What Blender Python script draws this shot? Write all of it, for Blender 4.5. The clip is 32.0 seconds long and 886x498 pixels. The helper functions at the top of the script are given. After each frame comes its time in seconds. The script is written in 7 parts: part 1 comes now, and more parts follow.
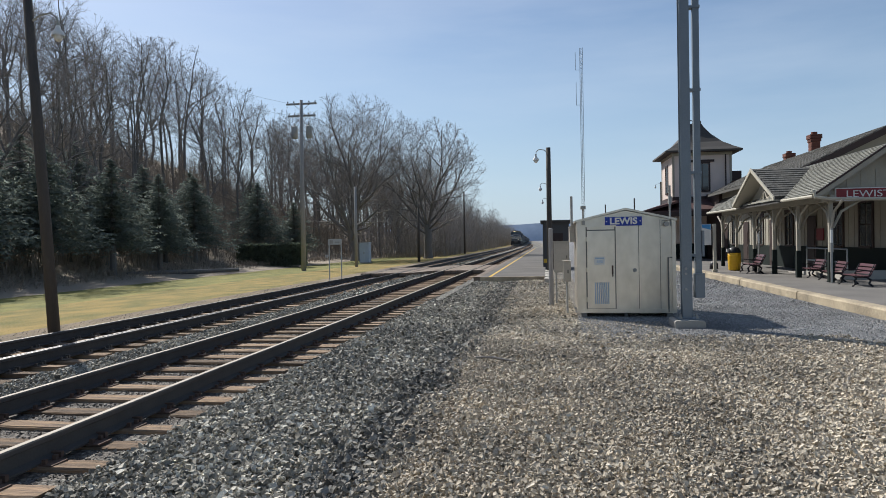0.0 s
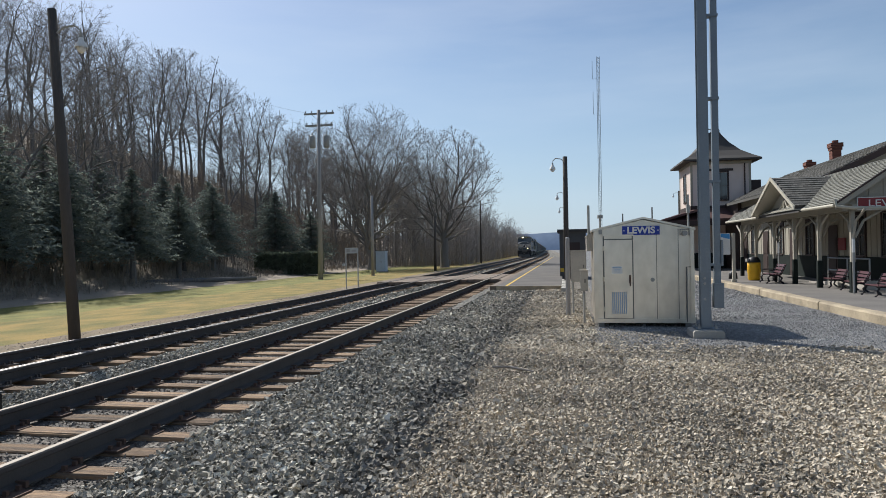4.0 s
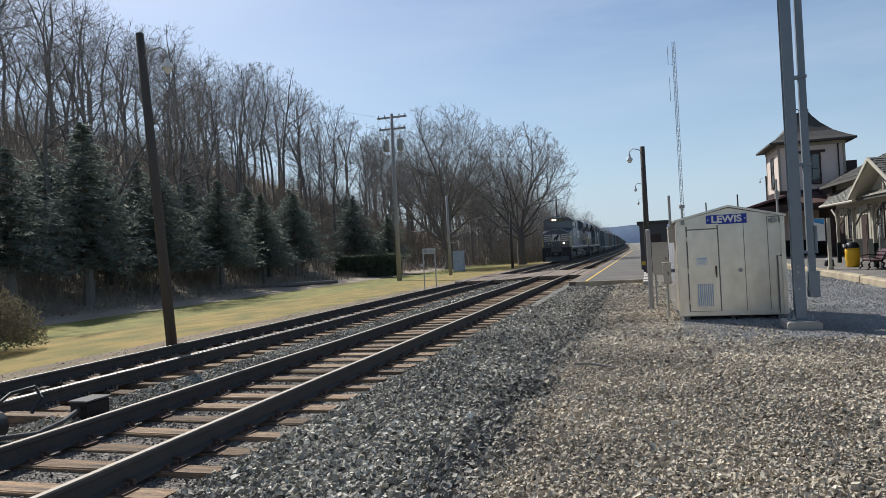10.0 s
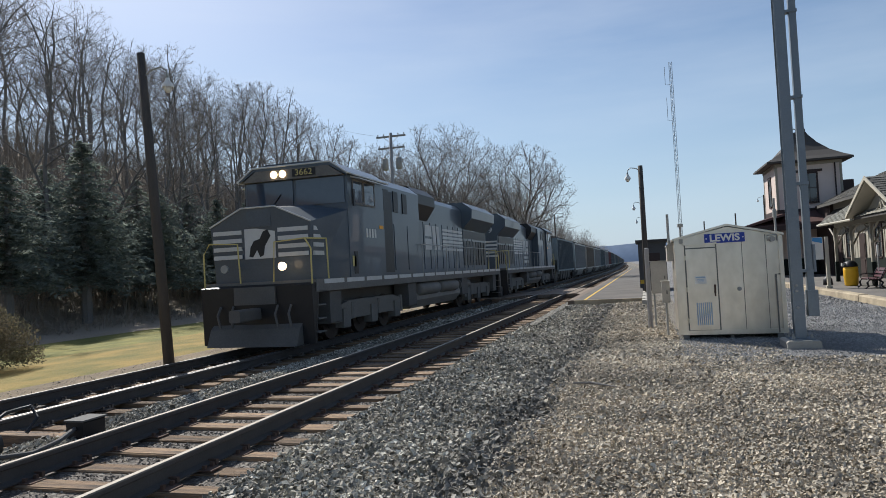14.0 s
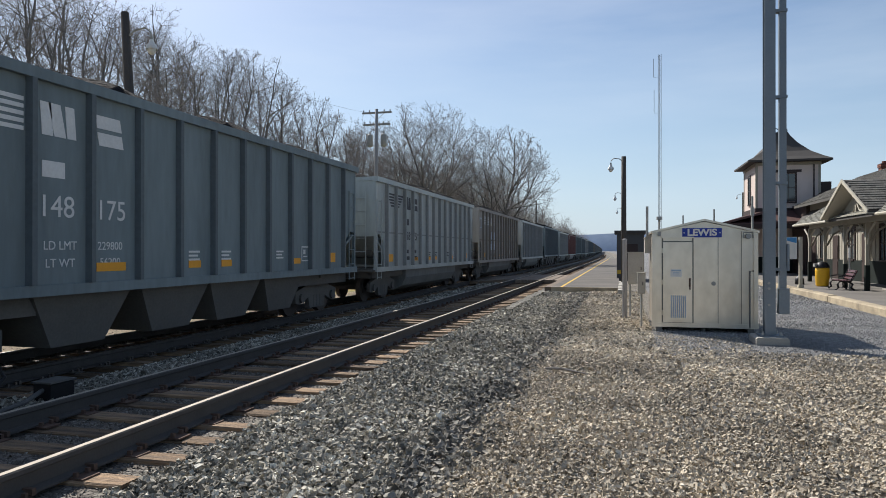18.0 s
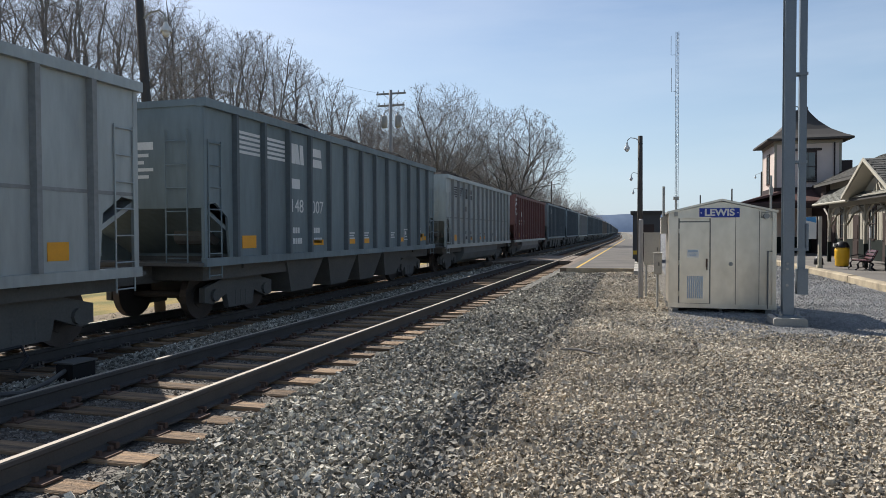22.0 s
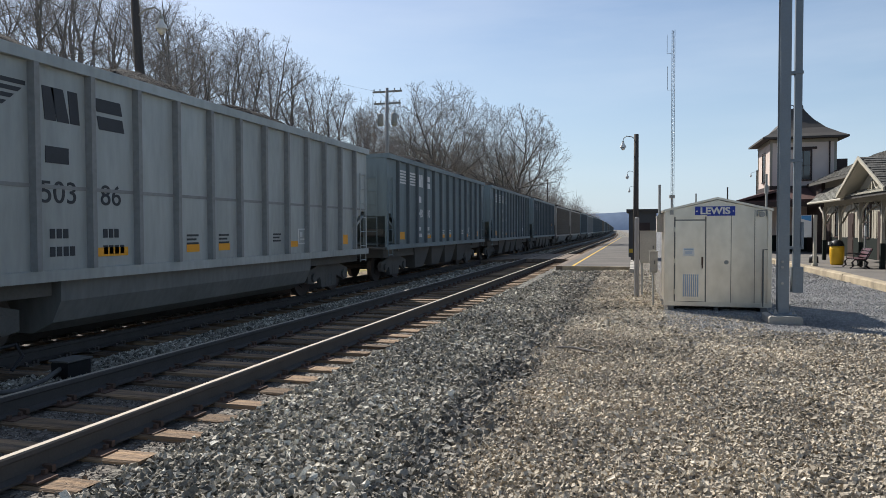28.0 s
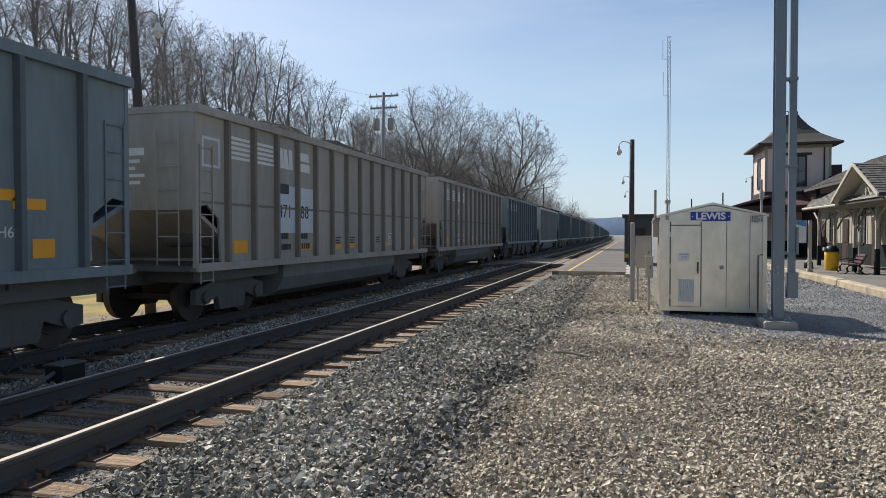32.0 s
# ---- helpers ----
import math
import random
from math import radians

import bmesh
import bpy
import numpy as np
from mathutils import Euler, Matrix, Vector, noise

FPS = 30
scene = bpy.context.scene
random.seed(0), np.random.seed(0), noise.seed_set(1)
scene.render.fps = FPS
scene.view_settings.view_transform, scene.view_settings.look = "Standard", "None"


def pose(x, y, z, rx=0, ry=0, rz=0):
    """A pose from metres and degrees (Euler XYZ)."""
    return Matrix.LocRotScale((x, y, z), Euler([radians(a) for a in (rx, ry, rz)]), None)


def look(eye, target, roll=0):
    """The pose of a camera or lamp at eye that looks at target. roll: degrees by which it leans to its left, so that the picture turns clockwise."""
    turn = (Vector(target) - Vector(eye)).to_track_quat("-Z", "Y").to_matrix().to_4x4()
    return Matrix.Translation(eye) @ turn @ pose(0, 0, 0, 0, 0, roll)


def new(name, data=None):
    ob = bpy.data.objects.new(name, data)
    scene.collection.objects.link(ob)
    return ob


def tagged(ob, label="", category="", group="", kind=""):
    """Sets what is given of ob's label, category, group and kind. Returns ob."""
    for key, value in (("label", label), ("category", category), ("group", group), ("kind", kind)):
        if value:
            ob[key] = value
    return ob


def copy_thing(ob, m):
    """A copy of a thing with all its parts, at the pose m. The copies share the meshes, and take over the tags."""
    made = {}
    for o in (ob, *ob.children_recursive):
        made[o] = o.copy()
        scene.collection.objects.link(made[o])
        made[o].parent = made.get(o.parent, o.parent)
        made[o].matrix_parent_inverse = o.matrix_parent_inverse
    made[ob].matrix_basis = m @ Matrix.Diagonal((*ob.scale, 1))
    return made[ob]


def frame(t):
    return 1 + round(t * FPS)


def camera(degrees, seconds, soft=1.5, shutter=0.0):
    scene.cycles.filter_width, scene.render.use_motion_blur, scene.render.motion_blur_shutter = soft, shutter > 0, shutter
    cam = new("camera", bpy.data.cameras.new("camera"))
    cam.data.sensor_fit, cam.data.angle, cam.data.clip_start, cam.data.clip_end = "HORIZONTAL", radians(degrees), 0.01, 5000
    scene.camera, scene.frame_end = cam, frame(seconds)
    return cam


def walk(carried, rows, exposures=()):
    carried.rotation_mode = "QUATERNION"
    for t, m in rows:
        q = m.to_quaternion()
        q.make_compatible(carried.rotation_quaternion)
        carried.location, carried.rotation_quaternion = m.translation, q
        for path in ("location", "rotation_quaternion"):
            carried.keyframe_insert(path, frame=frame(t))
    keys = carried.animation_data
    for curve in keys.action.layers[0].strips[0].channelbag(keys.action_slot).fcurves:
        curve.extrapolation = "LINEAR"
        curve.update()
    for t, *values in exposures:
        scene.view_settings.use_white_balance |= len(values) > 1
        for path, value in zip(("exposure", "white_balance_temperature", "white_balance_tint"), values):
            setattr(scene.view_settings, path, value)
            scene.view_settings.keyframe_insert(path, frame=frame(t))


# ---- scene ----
from functools import lru_cache

# ---- camera: a phone held by somebody who stands still and pans a little ----
cam = camera(66.3, 32.0, 0.75)
EYE = (0.0, 0.0, 1.72)
TURNS = [
    (0.0, 89.39, 1.01, 8.85),
    (0.5, 89.89, 0.48, 9.38),
    (1.0, 89.99, -0.90, 9.38),
    (1.5, 90.89, 0.62, 10.67),
    (2.0, 90.61, 1.14, 10.04),
    (2.5, 90.41, 1.07, 10.38),
    (3.0, 89.94, 0.91, 10.80),
    (3.5, 90.89, 1.62, 11.95),
    (4.0, 90.17, 0.90, 10.23),
    (4.5, 90.20, 0.71, 12.40),
    (6.5, 89.65, 0.74, 12.89),
    (7.0, 89.90, 1.29, 13.63),
    (7.5, 90.14, 2.58, 14.91),
    (8.0, 90.47, 3.36, 17.02),
    (8.5, 90.25, 3.82, 17.31),
    (9.0, 91.05, 3.41, 17.13),
    (9.5, 90.39, 3.02, 16.82),
    (10.0, 90.27, 3.01, 16.70),
    (10.5, 90.59, 3.31, 16.60),
    (11.0, 90.80, 3.13, 16.44),
    (11.5, 90.67, 2.97, 16.12),
    (12.0, 90.70, 3.00, 16.21),
    (12.5, 91.00, 3.07, 16.30),
    (13.0, 91.43, 3.03, 16.51),
    (13.5, 91.67, 2.99, 16.57),
    (15.5, 92.02, 2.74, 16.86),
    (16.0, 90.81, 1.76, 16.45),
    (16.5, 90.09, 0.79, 15.58),
    (17.0, 90.01, 0.30, 15.04),
    (17.5, 90.06, 0.10, 14.78),
    (18.0, 90.13, -0.03, 14.84),
    (18.5, 90.14, 0.17, 15.42),
    (19.0, 89.82, 0.11, 16.18),
    (19.5, 89.42, 0.15, 16.40),
    (20.0, 89.23, 0.06, 16.49),
    (20.5, 88.97, 0.17, 16.52),
    (21.0, 88.88, 0.27, 16.36),
    (21.5, 88.78, 0.25, 16.34),
    (22.0, 88.55, 0.20, 16.10),
    (22.5, 88.51, 0.29, 16.05),
    (23.0, 88.54, 0.36, 15.99),
    (23.5, 88.49, 0.44, 15.86),
    (24.0, 88.47, 0.20, 15.91),
    (24.5, 88.42, 0.23, 15.80),
    (25.0, 88.52, 0.18, 15.85),
    (25.5, 88.57, 0.26, 15.91),
    (27.5, 88.29, 0.09, 15.87),
    (28.0, 88.39, 0.16, 15.78),
    (28.5, 88.64, 0.23, 15.49),
    (29.0, 88.90, 0.15, 15.45),
    (29.5, 88.97, 0.17, 15.40),
    (30.0, 88.96, -0.11, 15.48),
    (30.5, 88.85, -0.00, 15.50),
    (31.0, 88.90, 0.16, 15.29),
    (31.5, 88.84, 0.17, 15.33),
    (32.0, 88.77, 0.00, 15.45),
]
walk(cam, [(t, pose(*EYE, rx, ry, rz)) for t, rx, ry, rz in TURNS], exposures=[(0.0, 0.24, 6080, 8), (13.5, 0.25, 6100, 8), (15.5, 0.32, 6200, 9), (18.0, 0.4, 6280, 9), (32.0, 0.4, 6300, 9)])

# ---- light: clear winter sky, sun ahead on the far side of the tracks ----
SUN_AZ, SUN_EL = 44.0, 41.5  # degrees left of the track's line, above the horizon
world = bpy.data.worlds.new("sky")
scene.world = world
world.use_nodes = True
wn = world.node_tree.nodes
wl = world.node_tree.links
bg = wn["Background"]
sky = wn.new("ShaderNodeTexSky")
sky.sky_type, sky.sun_disc = "NISHITA", False
sky.sun_elevation, sky.sun_rotation = radians(SUN_EL), radians(-SUN_AZ)
sky.altitude, sky.air_density, sky.dust_density, sky.ozone_density = 150, 1.0, 0.95, 2.2
# thin high cloud veils
tc = wn.new("ShaderNodeTexCoord")
mp = wn.new("ShaderNodeMapping")
mp.inputs["Scale"].default_value = (1.2, 1.2, 7.0)
mp.inputs["Rotation"].default_value = (0.1, 0.05, 0.4)
cl = wn.new("ShaderNodeTexNoise")
cl.inputs["Scale"].default_value, cl.inputs["Detail"].default_value, cl.inputs["Roughness"].default_value = 1.7, 6, 0.55
cr = wn.new("ShaderNodeValToRGB")
cr.color_ramp.elements[0].position, cr.color_ramp.elements[1].position = 0.42, 0.86
cr.color_ramp.elements[1].color = (0.3, 0.3, 0.3, 1)
cm = wn.new("ShaderNodeMixRGB")
cm.inputs[2].default_value = (8.6, 9.0, 9.6, 1)
wl.new(tc.outputs["Generated"], mp.inputs["Vector"])
wl.new(mp.outputs["Vector"], cl.inputs["Vector"])
wl.new(cl.outputs["Fac"], cr.inputs["Fac"])
wl.new(cr.outputs["Color"], cm.inputs[0])
wl.new(sky.outputs["Color"], cm.inputs[1])
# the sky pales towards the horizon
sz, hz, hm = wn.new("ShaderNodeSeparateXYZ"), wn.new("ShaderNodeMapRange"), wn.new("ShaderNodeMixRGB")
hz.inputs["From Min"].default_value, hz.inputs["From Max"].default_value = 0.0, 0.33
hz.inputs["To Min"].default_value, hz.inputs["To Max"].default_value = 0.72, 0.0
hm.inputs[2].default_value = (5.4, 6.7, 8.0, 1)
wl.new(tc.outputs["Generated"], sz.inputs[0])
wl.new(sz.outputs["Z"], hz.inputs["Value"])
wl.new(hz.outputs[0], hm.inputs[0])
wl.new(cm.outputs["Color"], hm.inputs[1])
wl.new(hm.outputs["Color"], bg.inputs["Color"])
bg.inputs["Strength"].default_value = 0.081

sun = new("sun", bpy.data.lights.new("sun", "SUN"))
sun.data.energy, sun.data.angle, sun.data.color = 5.0, radians(0.53), (1.0, 0.93, 0.84)
sun.matrix_world = look((-math.sin(radians(SUN_AZ)) * math.cos(radians(SUN_EL)) * 90, math.cos(radians(SUN_AZ)) * math.cos(radians(SUN_EL)) * 90, math.sin(radians(SUN_EL)) * 90), (0, 0, 0))


# ---- materials ----
def mat(name, a, b=None, rough=0.8, metal=0.0, scale=6.0, fine=60.0, bump=0.15, depth=0.01, stretch=(1, 1, 1), spec=0.4, vary=0.0, island=False, blotch=0.5, coat=0.0):
    """A surface of two tones mixed by a broad and a fine noise, with fine relief; vary: brightness from piece to piece."""
    m = bpy.data.materials.new(name)
    m.use_nodes = True
    n, l = m.node_tree.nodes, m.node_tree.links
    p = n["Principled BSDF"]
    b = b or tuple(c * 0.75 for c in a)
    co = n.new("ShaderNodeTexCoord")
    ma = n.new("ShaderNodeMapping")
    ma.inputs["Scale"].default_value = stretch
    l.new(co.outputs["Object"], ma.inputs["Vector"])
    big, small = n.new("ShaderNodeTexNoise"), n.new("ShaderNodeTexNoise")
    big.inputs["Scale"].default_value, big.inputs["Detail"].default_value = scale, 4
    small.inputs["Scale"].default_value, small.inputs["Detail"].default_value = fine, 3
    l.new(ma.outputs["Vector"], big.inputs["Vector"])
    l.new(ma.outputs["Vector"], small.inputs["Vector"])
    add = n.new("ShaderNodeMath")
    add.operation, add.use_clamp = "MULTIPLY_ADD", True
    l.new(small.outputs["Fac"], add.inputs[0])
    add.inputs[1].default_value = 0.9
    off = n.new("ShaderNodeMath")
    off.operation = "MULTIPLY_ADD"
    off.inputs[1].default_value, off.inputs[2].default_value = blotch * 2, -0.45 - blotch + 0.5
    l.new(big.outputs["Fac"], off.inputs[0])
    l.new(off.outputs[0], add.inputs[2])
    mix = n.new("ShaderNodeMixRGB")
    mix.inputs[1].default_value, mix.inputs[2].default_value = (*a, 1), (*b, 1)
    l.new(add.outputs[0], mix.inputs[0])
    colour = mix.outputs[0]
    if vary:
        hsv = n.new("ShaderNodeHueSaturation")
        mr = n.new("ShaderNodeMapRange")
        mr.inputs["To Min"].default_value, mr.inputs["To Max"].default_value = 1 - vary, 1 + vary
        if island:
            geo = n.new("ShaderNodeNewGeometry")
            l.new(geo.outputs["Random Per Island"], mr.inputs["Value"])
        else:
            oi = n.new("ShaderNodeObjectInfo")
            l.new(oi.outputs["Random"], mr.inputs["Value"])
        l.new(mr.outputs[0], hsv.inputs["Value"])
        l.new(colour, hsv.inputs["Color"])
        colour = hsv.outputs[0]
    l.new(colour, p.inputs["Base Color"])
    p.inputs["Roughness"].default_value, p.inputs["Metallic"].default_value = rough, metal
    p.inputs["Specular IOR Level"].default_value = spec
    p.inputs["Coat Weight"].default_value = coat
    if bump:
        bu = n.new("ShaderNodeBump")
        bu.inputs["Strength"].default_value, bu.inputs["Distance"].default_value = bump, depth
        l.new(small.outputs["Fac"], bu.inputs["Height"])
        l.new(bu.outputs[0], p.inputs["Normal"])
    return m


def leafy(name, a, b, scale=1.0, clear=0.4):
    """Thin foliage that lets some light through."""
    m = mat(name, a, b, 0.95, spec=0.08, scale=scale, fine=scale * 12, bump=0, vary=0.22, island=True, blotch=1.2)
    n, l = m.node_tree.nodes, m.node_tree.links
    p, o = n["Principled BSDF"], n["Material Output"]
    tr, mx = n.new("ShaderNodeBsdfTranslucent"), n.new("ShaderNodeMixShader")
    l.new(p.inputs["Base Color"].links[0].from_socket, tr.inputs["Color"])
    mx.inputs[0].default_value = clear
    l.new(p.outputs[0], mx.inputs[1])
    l.new(tr.outputs[0], mx.inputs[2])
    l.new(mx.outputs[0], o.inputs["Surface"])
    return m


def glow(name, colour, strength):
    m = bpy.data.materials.new(name)
    m.use_nodes = True
    p = m.node_tree.nodes["Principled BSDF"]
    p.inputs["Base Color"].default_value = (*colour, 1)
    p.inputs["Emission Color"].default_value, p.inputs["Emission Strength"].default_value = (*colour, 1), strength
    return m


def stones(name, tones, size, rough=0.9, island=False):
    """Broken stone: cells of their own tone with dark joints and relief."""
    m = bpy.data.materials.new(name)
    m.use_nodes = True
    n, l = m.node_tree.nodes, m.node_tree.links
    p = n["Principled BSDF"]
    p.inputs["Roughness"].default_value = rough
    ramp = n.new("ShaderNodeValToRGB")
    e = ramp.color_ramp.elements
    while len(e) < len(tones):
        e.new(0.5)
    for i, c in enumerate(tones):
        e[i].position, e[i].color = i / (len(tones) - 1), (*c, 1)
    co = n.new("ShaderNodeTexCoord")
    no = n.new("ShaderNodeTexNoise")
    no.inputs["Scale"].default_value, no.inputs["Detail"].default_value = 90, 3
    l.new(co.outputs["Object"], no.inputs["Vector"])
    bu = n.new("ShaderNodeBump")
    mul = n.new("ShaderNodeMixRGB")
    mul.blend_type, mul.inputs[0].default_value = "MULTIPLY", 1.0
    if island:
        geo = n.new("ShaderNodeNewGeometry")
        l.new(geo.outputs["Random Per Island"], ramp.inputs["Fac"])
        bu.inputs["Strength"].default_value, bu.inputs["Distance"].default_value = 0.5, 0.004
        l.new(no.outputs["Fac"], bu.inputs["Height"])
        mr = n.new("ShaderNodeMapRange")
        mr.inputs["From Min"].default_value, mr.inputs["From Max"].default_value = 0.3, 0.7
        mr.inputs["To Min"].default_value, mr.inputs["To Max"].default_value = 0.7, 1.2
        wide, wr, wm = n.new("ShaderNodeTexNoise"), n.new("ShaderNodeMapRange"), n.new("ShaderNodeMath")
        wide.inputs["Scale"].default_value, wide.inputs["Detail"].default_value = 0.55, 3
        wr.inputs["From Min"].default_value, wr.inputs["From Max"].default_value = 0.35, 0.65
        wr.inputs["To Min"].default_value, wr.inputs["To Max"].default_value = 0.72, 1.18
        wm.operation = "MULTIPLY"
        l.new(co.outputs["Object"], wide.inputs["Vector"])
        l.new(wide.outputs["Fac"], wr.inputs["Value"])
        l.new(wr.outputs[0], wm.inputs[1])
        l.new(no.outputs["Fac"], mr.inputs["Value"])
        l.new(mr.outputs[0], wm.inputs[0])
        l.new(wm.outputs[0], mul.inputs[2])
    else:
        vo, ve = n.new("ShaderNodeTexVoronoi"), n.new("ShaderNodeTexVoronoi")
        ve.feature = "DISTANCE_TO_EDGE"
        for v in (vo, ve):
            v.inputs["Scale"].default_value = 1 / size
            l.new(co.outputs["Object"], v.inputs["Vector"])
        sep = n.new("ShaderNodeSeparateColor")
        l.new(vo.outputs["Color"], sep.inputs[0])
        l.new(sep.outputs[0], ramp.inputs["Fac"])
        mr = n.new("ShaderNodeMapRange")
        mr.inputs["From Max"].default_value, mr.inputs["To Min"].default_value = 0.16, 0.45
        l.new(ve.outputs["Distance"], mr.inputs["Value"])
        br = n.new("ShaderNodeTexNoise")
        br.inputs["Scale"].default_value, br.inputs["Detail"].default_value = 0.45, 5
        l.new(co.outputs["Object"], br.inputs["Vector"])
        m2 = n.new("ShaderNodeMapRange")
        m2.inputs["From Min"].default_value, m2.inputs["From Max"].default_value = 0.3, 0.7
        m2.inputs["To Min"].default_value, m2.inputs["To Max"].default_value = 0.86, 1.12
        l.new(br.outputs["Fac"], m2.inputs["Value"])
        mm = n.new("ShaderNodeMath")
        mm.operation = "MULTIPLY"
        l.new(mr.outputs[0], mm.inputs[0])
        l.new(m2.outputs[0], mm.inputs[1])
        l.new(mm.outputs[0], mul.inputs[2])
        bu.inputs["Strength"].default_value, bu.inputs["Distance"].default_value = 0.9, size * 0.35
        l.new(mr.outputs[0], bu.inputs["Height"])
    l.new(ramp.outputs[0], mul.inputs[1])
    l.new(mul.outputs[0], p.inputs["Base Color"])
    l.new(bu.outputs[0], p.inputs["Normal"])
    return m


STONE_GREY = [(0.079, 0.073, 0.06), (0.339, 0.313, 0.255), (0.517, 0.478, 0.394), (0.131, 0.12, 0.096), (0.408, 0.376, 0.308), (0.805, 0.757, 0.638)]
STONE_TAN = [(0.16, 0.139, 0.106), (0.56, 0.489, 0.377), (0.44, 0.386, 0.297), (0.62, 0.546, 0.427), (0.5, 0.415, 0.302), (0.7, 0.628, 0.508)]
# ground stone darkened: shade between the loose stones put into its tones
M_BALLAST = stones("gap_shaded_ballast", [tuple(c * 0.5 for c in s) for s in STONE_GREY], 0.06)
M_GRAVEL = stones("gap_shaded_gravel", [tuple(c * 0.4 for c in s) for s in STONE_TAN], 0.045)
M_BALLAST_STONE = stones("ballast_stone", STONE_GREY, 0.07, island=True)
M_GRAVEL_STONE = stones("gravel_stone", STONE_TAN, 0.045, island=True)
M_DARK_STONE = stones("dark_ballast_stone", [(0.062, 0.058, 0.051), (0.21, 0.195, 0.165), (0.325, 0.302, 0.255), (0.126, 0.117, 0.098), (0.48, 0.45, 0.385)], 0.06, island=True)
M_FINE_STONE = stones("fine_gravel_stone", [(0.22, 0.218, 0.216), (0.4, 0.394, 0.385), (0.3, 0.29, 0.278), (0.5, 0.49, 0.474), (0.36, 0.34, 0.315)], 0.03, island=True)
M_BED_STONE = stones("track_ballast_stone", [(0.1, 0.085, 0.068), (0.2, 0.17, 0.135), (0.29, 0.25, 0.2), (0.15, 0.125, 0.1), (0.24, 0.215, 0.18), (0.42, 0.38, 0.32)], 0.07, island=True)
M_DIRTY = stones("track_bed", [(0.1, 0.085, 0.07), (0.17, 0.145, 0.12), (0.22, 0.2, 0.17)], 0.06)
M_GRASS = mat("winter_grass", (0.32, 0.218, 0.056), (0.135, 0.127, 0.028), 0.95, scale=0.8, fine=14, bump=1.0, depth=0.05, blotch=1.3, stretch=(1.2, 0.8, 1))
M_GRASS_GREEN = mat("green_winter_grass", (0.245, 0.215, 0.05), (0.115, 0.126, 0.028), 0.95, scale=0.8, fine=14, bump=1.0, depth=0.05, blotch=1.3, stretch=(1.2, 0.8, 1))
M_VERGE_DIRT = mat("pebbly_verge_dirt", (0.26, 0.198, 0.125), (0.14, 0.108, 0.07), 0.95, scale=0.8, fine=26, bump=0.9, depth=0.03, blotch=1.0)
M_WOODS_FLOOR = mat("leaf_litter", (0.4, 0.33, 0.25), (0.25, 0.205, 0.155), 0.95, scale=0.6, fine=9, bump=0.8, depth=0.05)
M_RAIL = mat("rail_steel", (0.088, 0.08, 0.074), (0.055, 0.05, 0.047), 0.8, 0.1, scale=5, fine=50)
M_RAILHEAD_DULL = mat("dull_rail_head", (0.46, 0.4, 0.32), (0.34, 0.29, 0.235), 0.75, 0.1, scale=8, fine=80, bump=0.05, stretch=(1, 0.05, 1))
M_RAILHEAD = mat("polished_rail_head", (0.27, 0.262, 0.255), (0.17, 0.16, 0.152), 0.5, 1.0, scale=8, fine=80, bump=0.03, stretch=(1, 0.05, 1))
M_TIE = mat("weathered_tie_timber", (0.38, 0.25, 0.145), (0.085, 0.07, 0.058), 0.92, scale=2.2, fine=22, bump=1.0, depth=0.02, stretch=(0.35, 5, 5), vary=0.45, blotch=1.2)
M_PLATE = mat("rusty_tie_plate", (0.16, 0.1, 0.07), (0.09, 0.06, 0.05), 0.85, 0.3, scale=15, fine=90)
M_CLIP = mat("worn_bright_clip", (0.3, 0.28, 0.26), (0.14, 0.12, 0.11), 0.4, 0.8, scale=15, fine=90)
M_CONCRETE = mat("concrete", (0.44, 0.41, 0.36), (0.33, 0.31, 0.27), 0.9, scale=1.4, fine=40, bump=0.25, depth=0.006)
M_KERB = mat("kerb_concrete", (0.46, 0.38, 0.26), (0.24, 0.2, 0.14), 0.9, scale=1.6, fine=18, bump=0.6, depth=0.015, blotch=1.2)
M_ASPHALT = mat("asphalt_platform", (0.145, 0.13, 0.113), (0.085, 0.078, 0.071), 0.92, blotch=1.0, scale=0.6, fine=70, bump=0.35, depth=0.006)
M_PAVING = mat("worn_platform_paving", (0.19, 0.174, 0.155), (0.11, 0.102, 0.092), 0.92, scale=0.7, fine=50, bump=0.3, depth=0.006, blotch=0.8)
M_YELLOW = mat("yellow_paint", (0.72, 0.47, 0.05), (0.55, 0.36, 0.05), 0.7, scale=3, fine=40)
M_TIMBER_NEW = mat("crossing_timber", (0.25, 0.19, 0.14), (0.15, 0.118, 0.092), 0.9, scale=2, fine=25, stretch=(4, 0.5, 4), vary=0.2)
M_SHED = mat("galvanised_aluminium", (0.78, 0.725, 0.63), (0.52, 0.475, 0.395), 0.34, 0.75, scale=1.0, fine=5, bump=0.03, depth=0.004, stretch=(1, 1, 0.6), blotch=0.6)
M_SHED_DARK = mat("shed_joint", (0.2, 0.195, 0.18), (0.13, 0.125, 0.115), 0.7)
M_STEEL = mat("galvanised_steel", (0.215, 0.245, 0.275), (0.16, 0.186, 0.21), 0.5, 0.5, scale=2, fine=30, bump=0.06)
M_BLUE = mat("blue_sign_enamel", (0.02, 0.05, 0.36), (0.018, 0.045, 0.3), 0.45, scale=4, fine=40, bump=0.02)
M_WHITE = mat("white_paint", (0.78, 0.77, 0.73), (0.66, 0.65, 0.61), 0.6, scale=3, fine=40, bump=0.05)
M_PALEBLUE = mat("pale_blue_plastic", (0.42, 0.52, 0.62), (0.36, 0.46, 0.56), 0.6, scale=4, fine=40, bump=0.03)
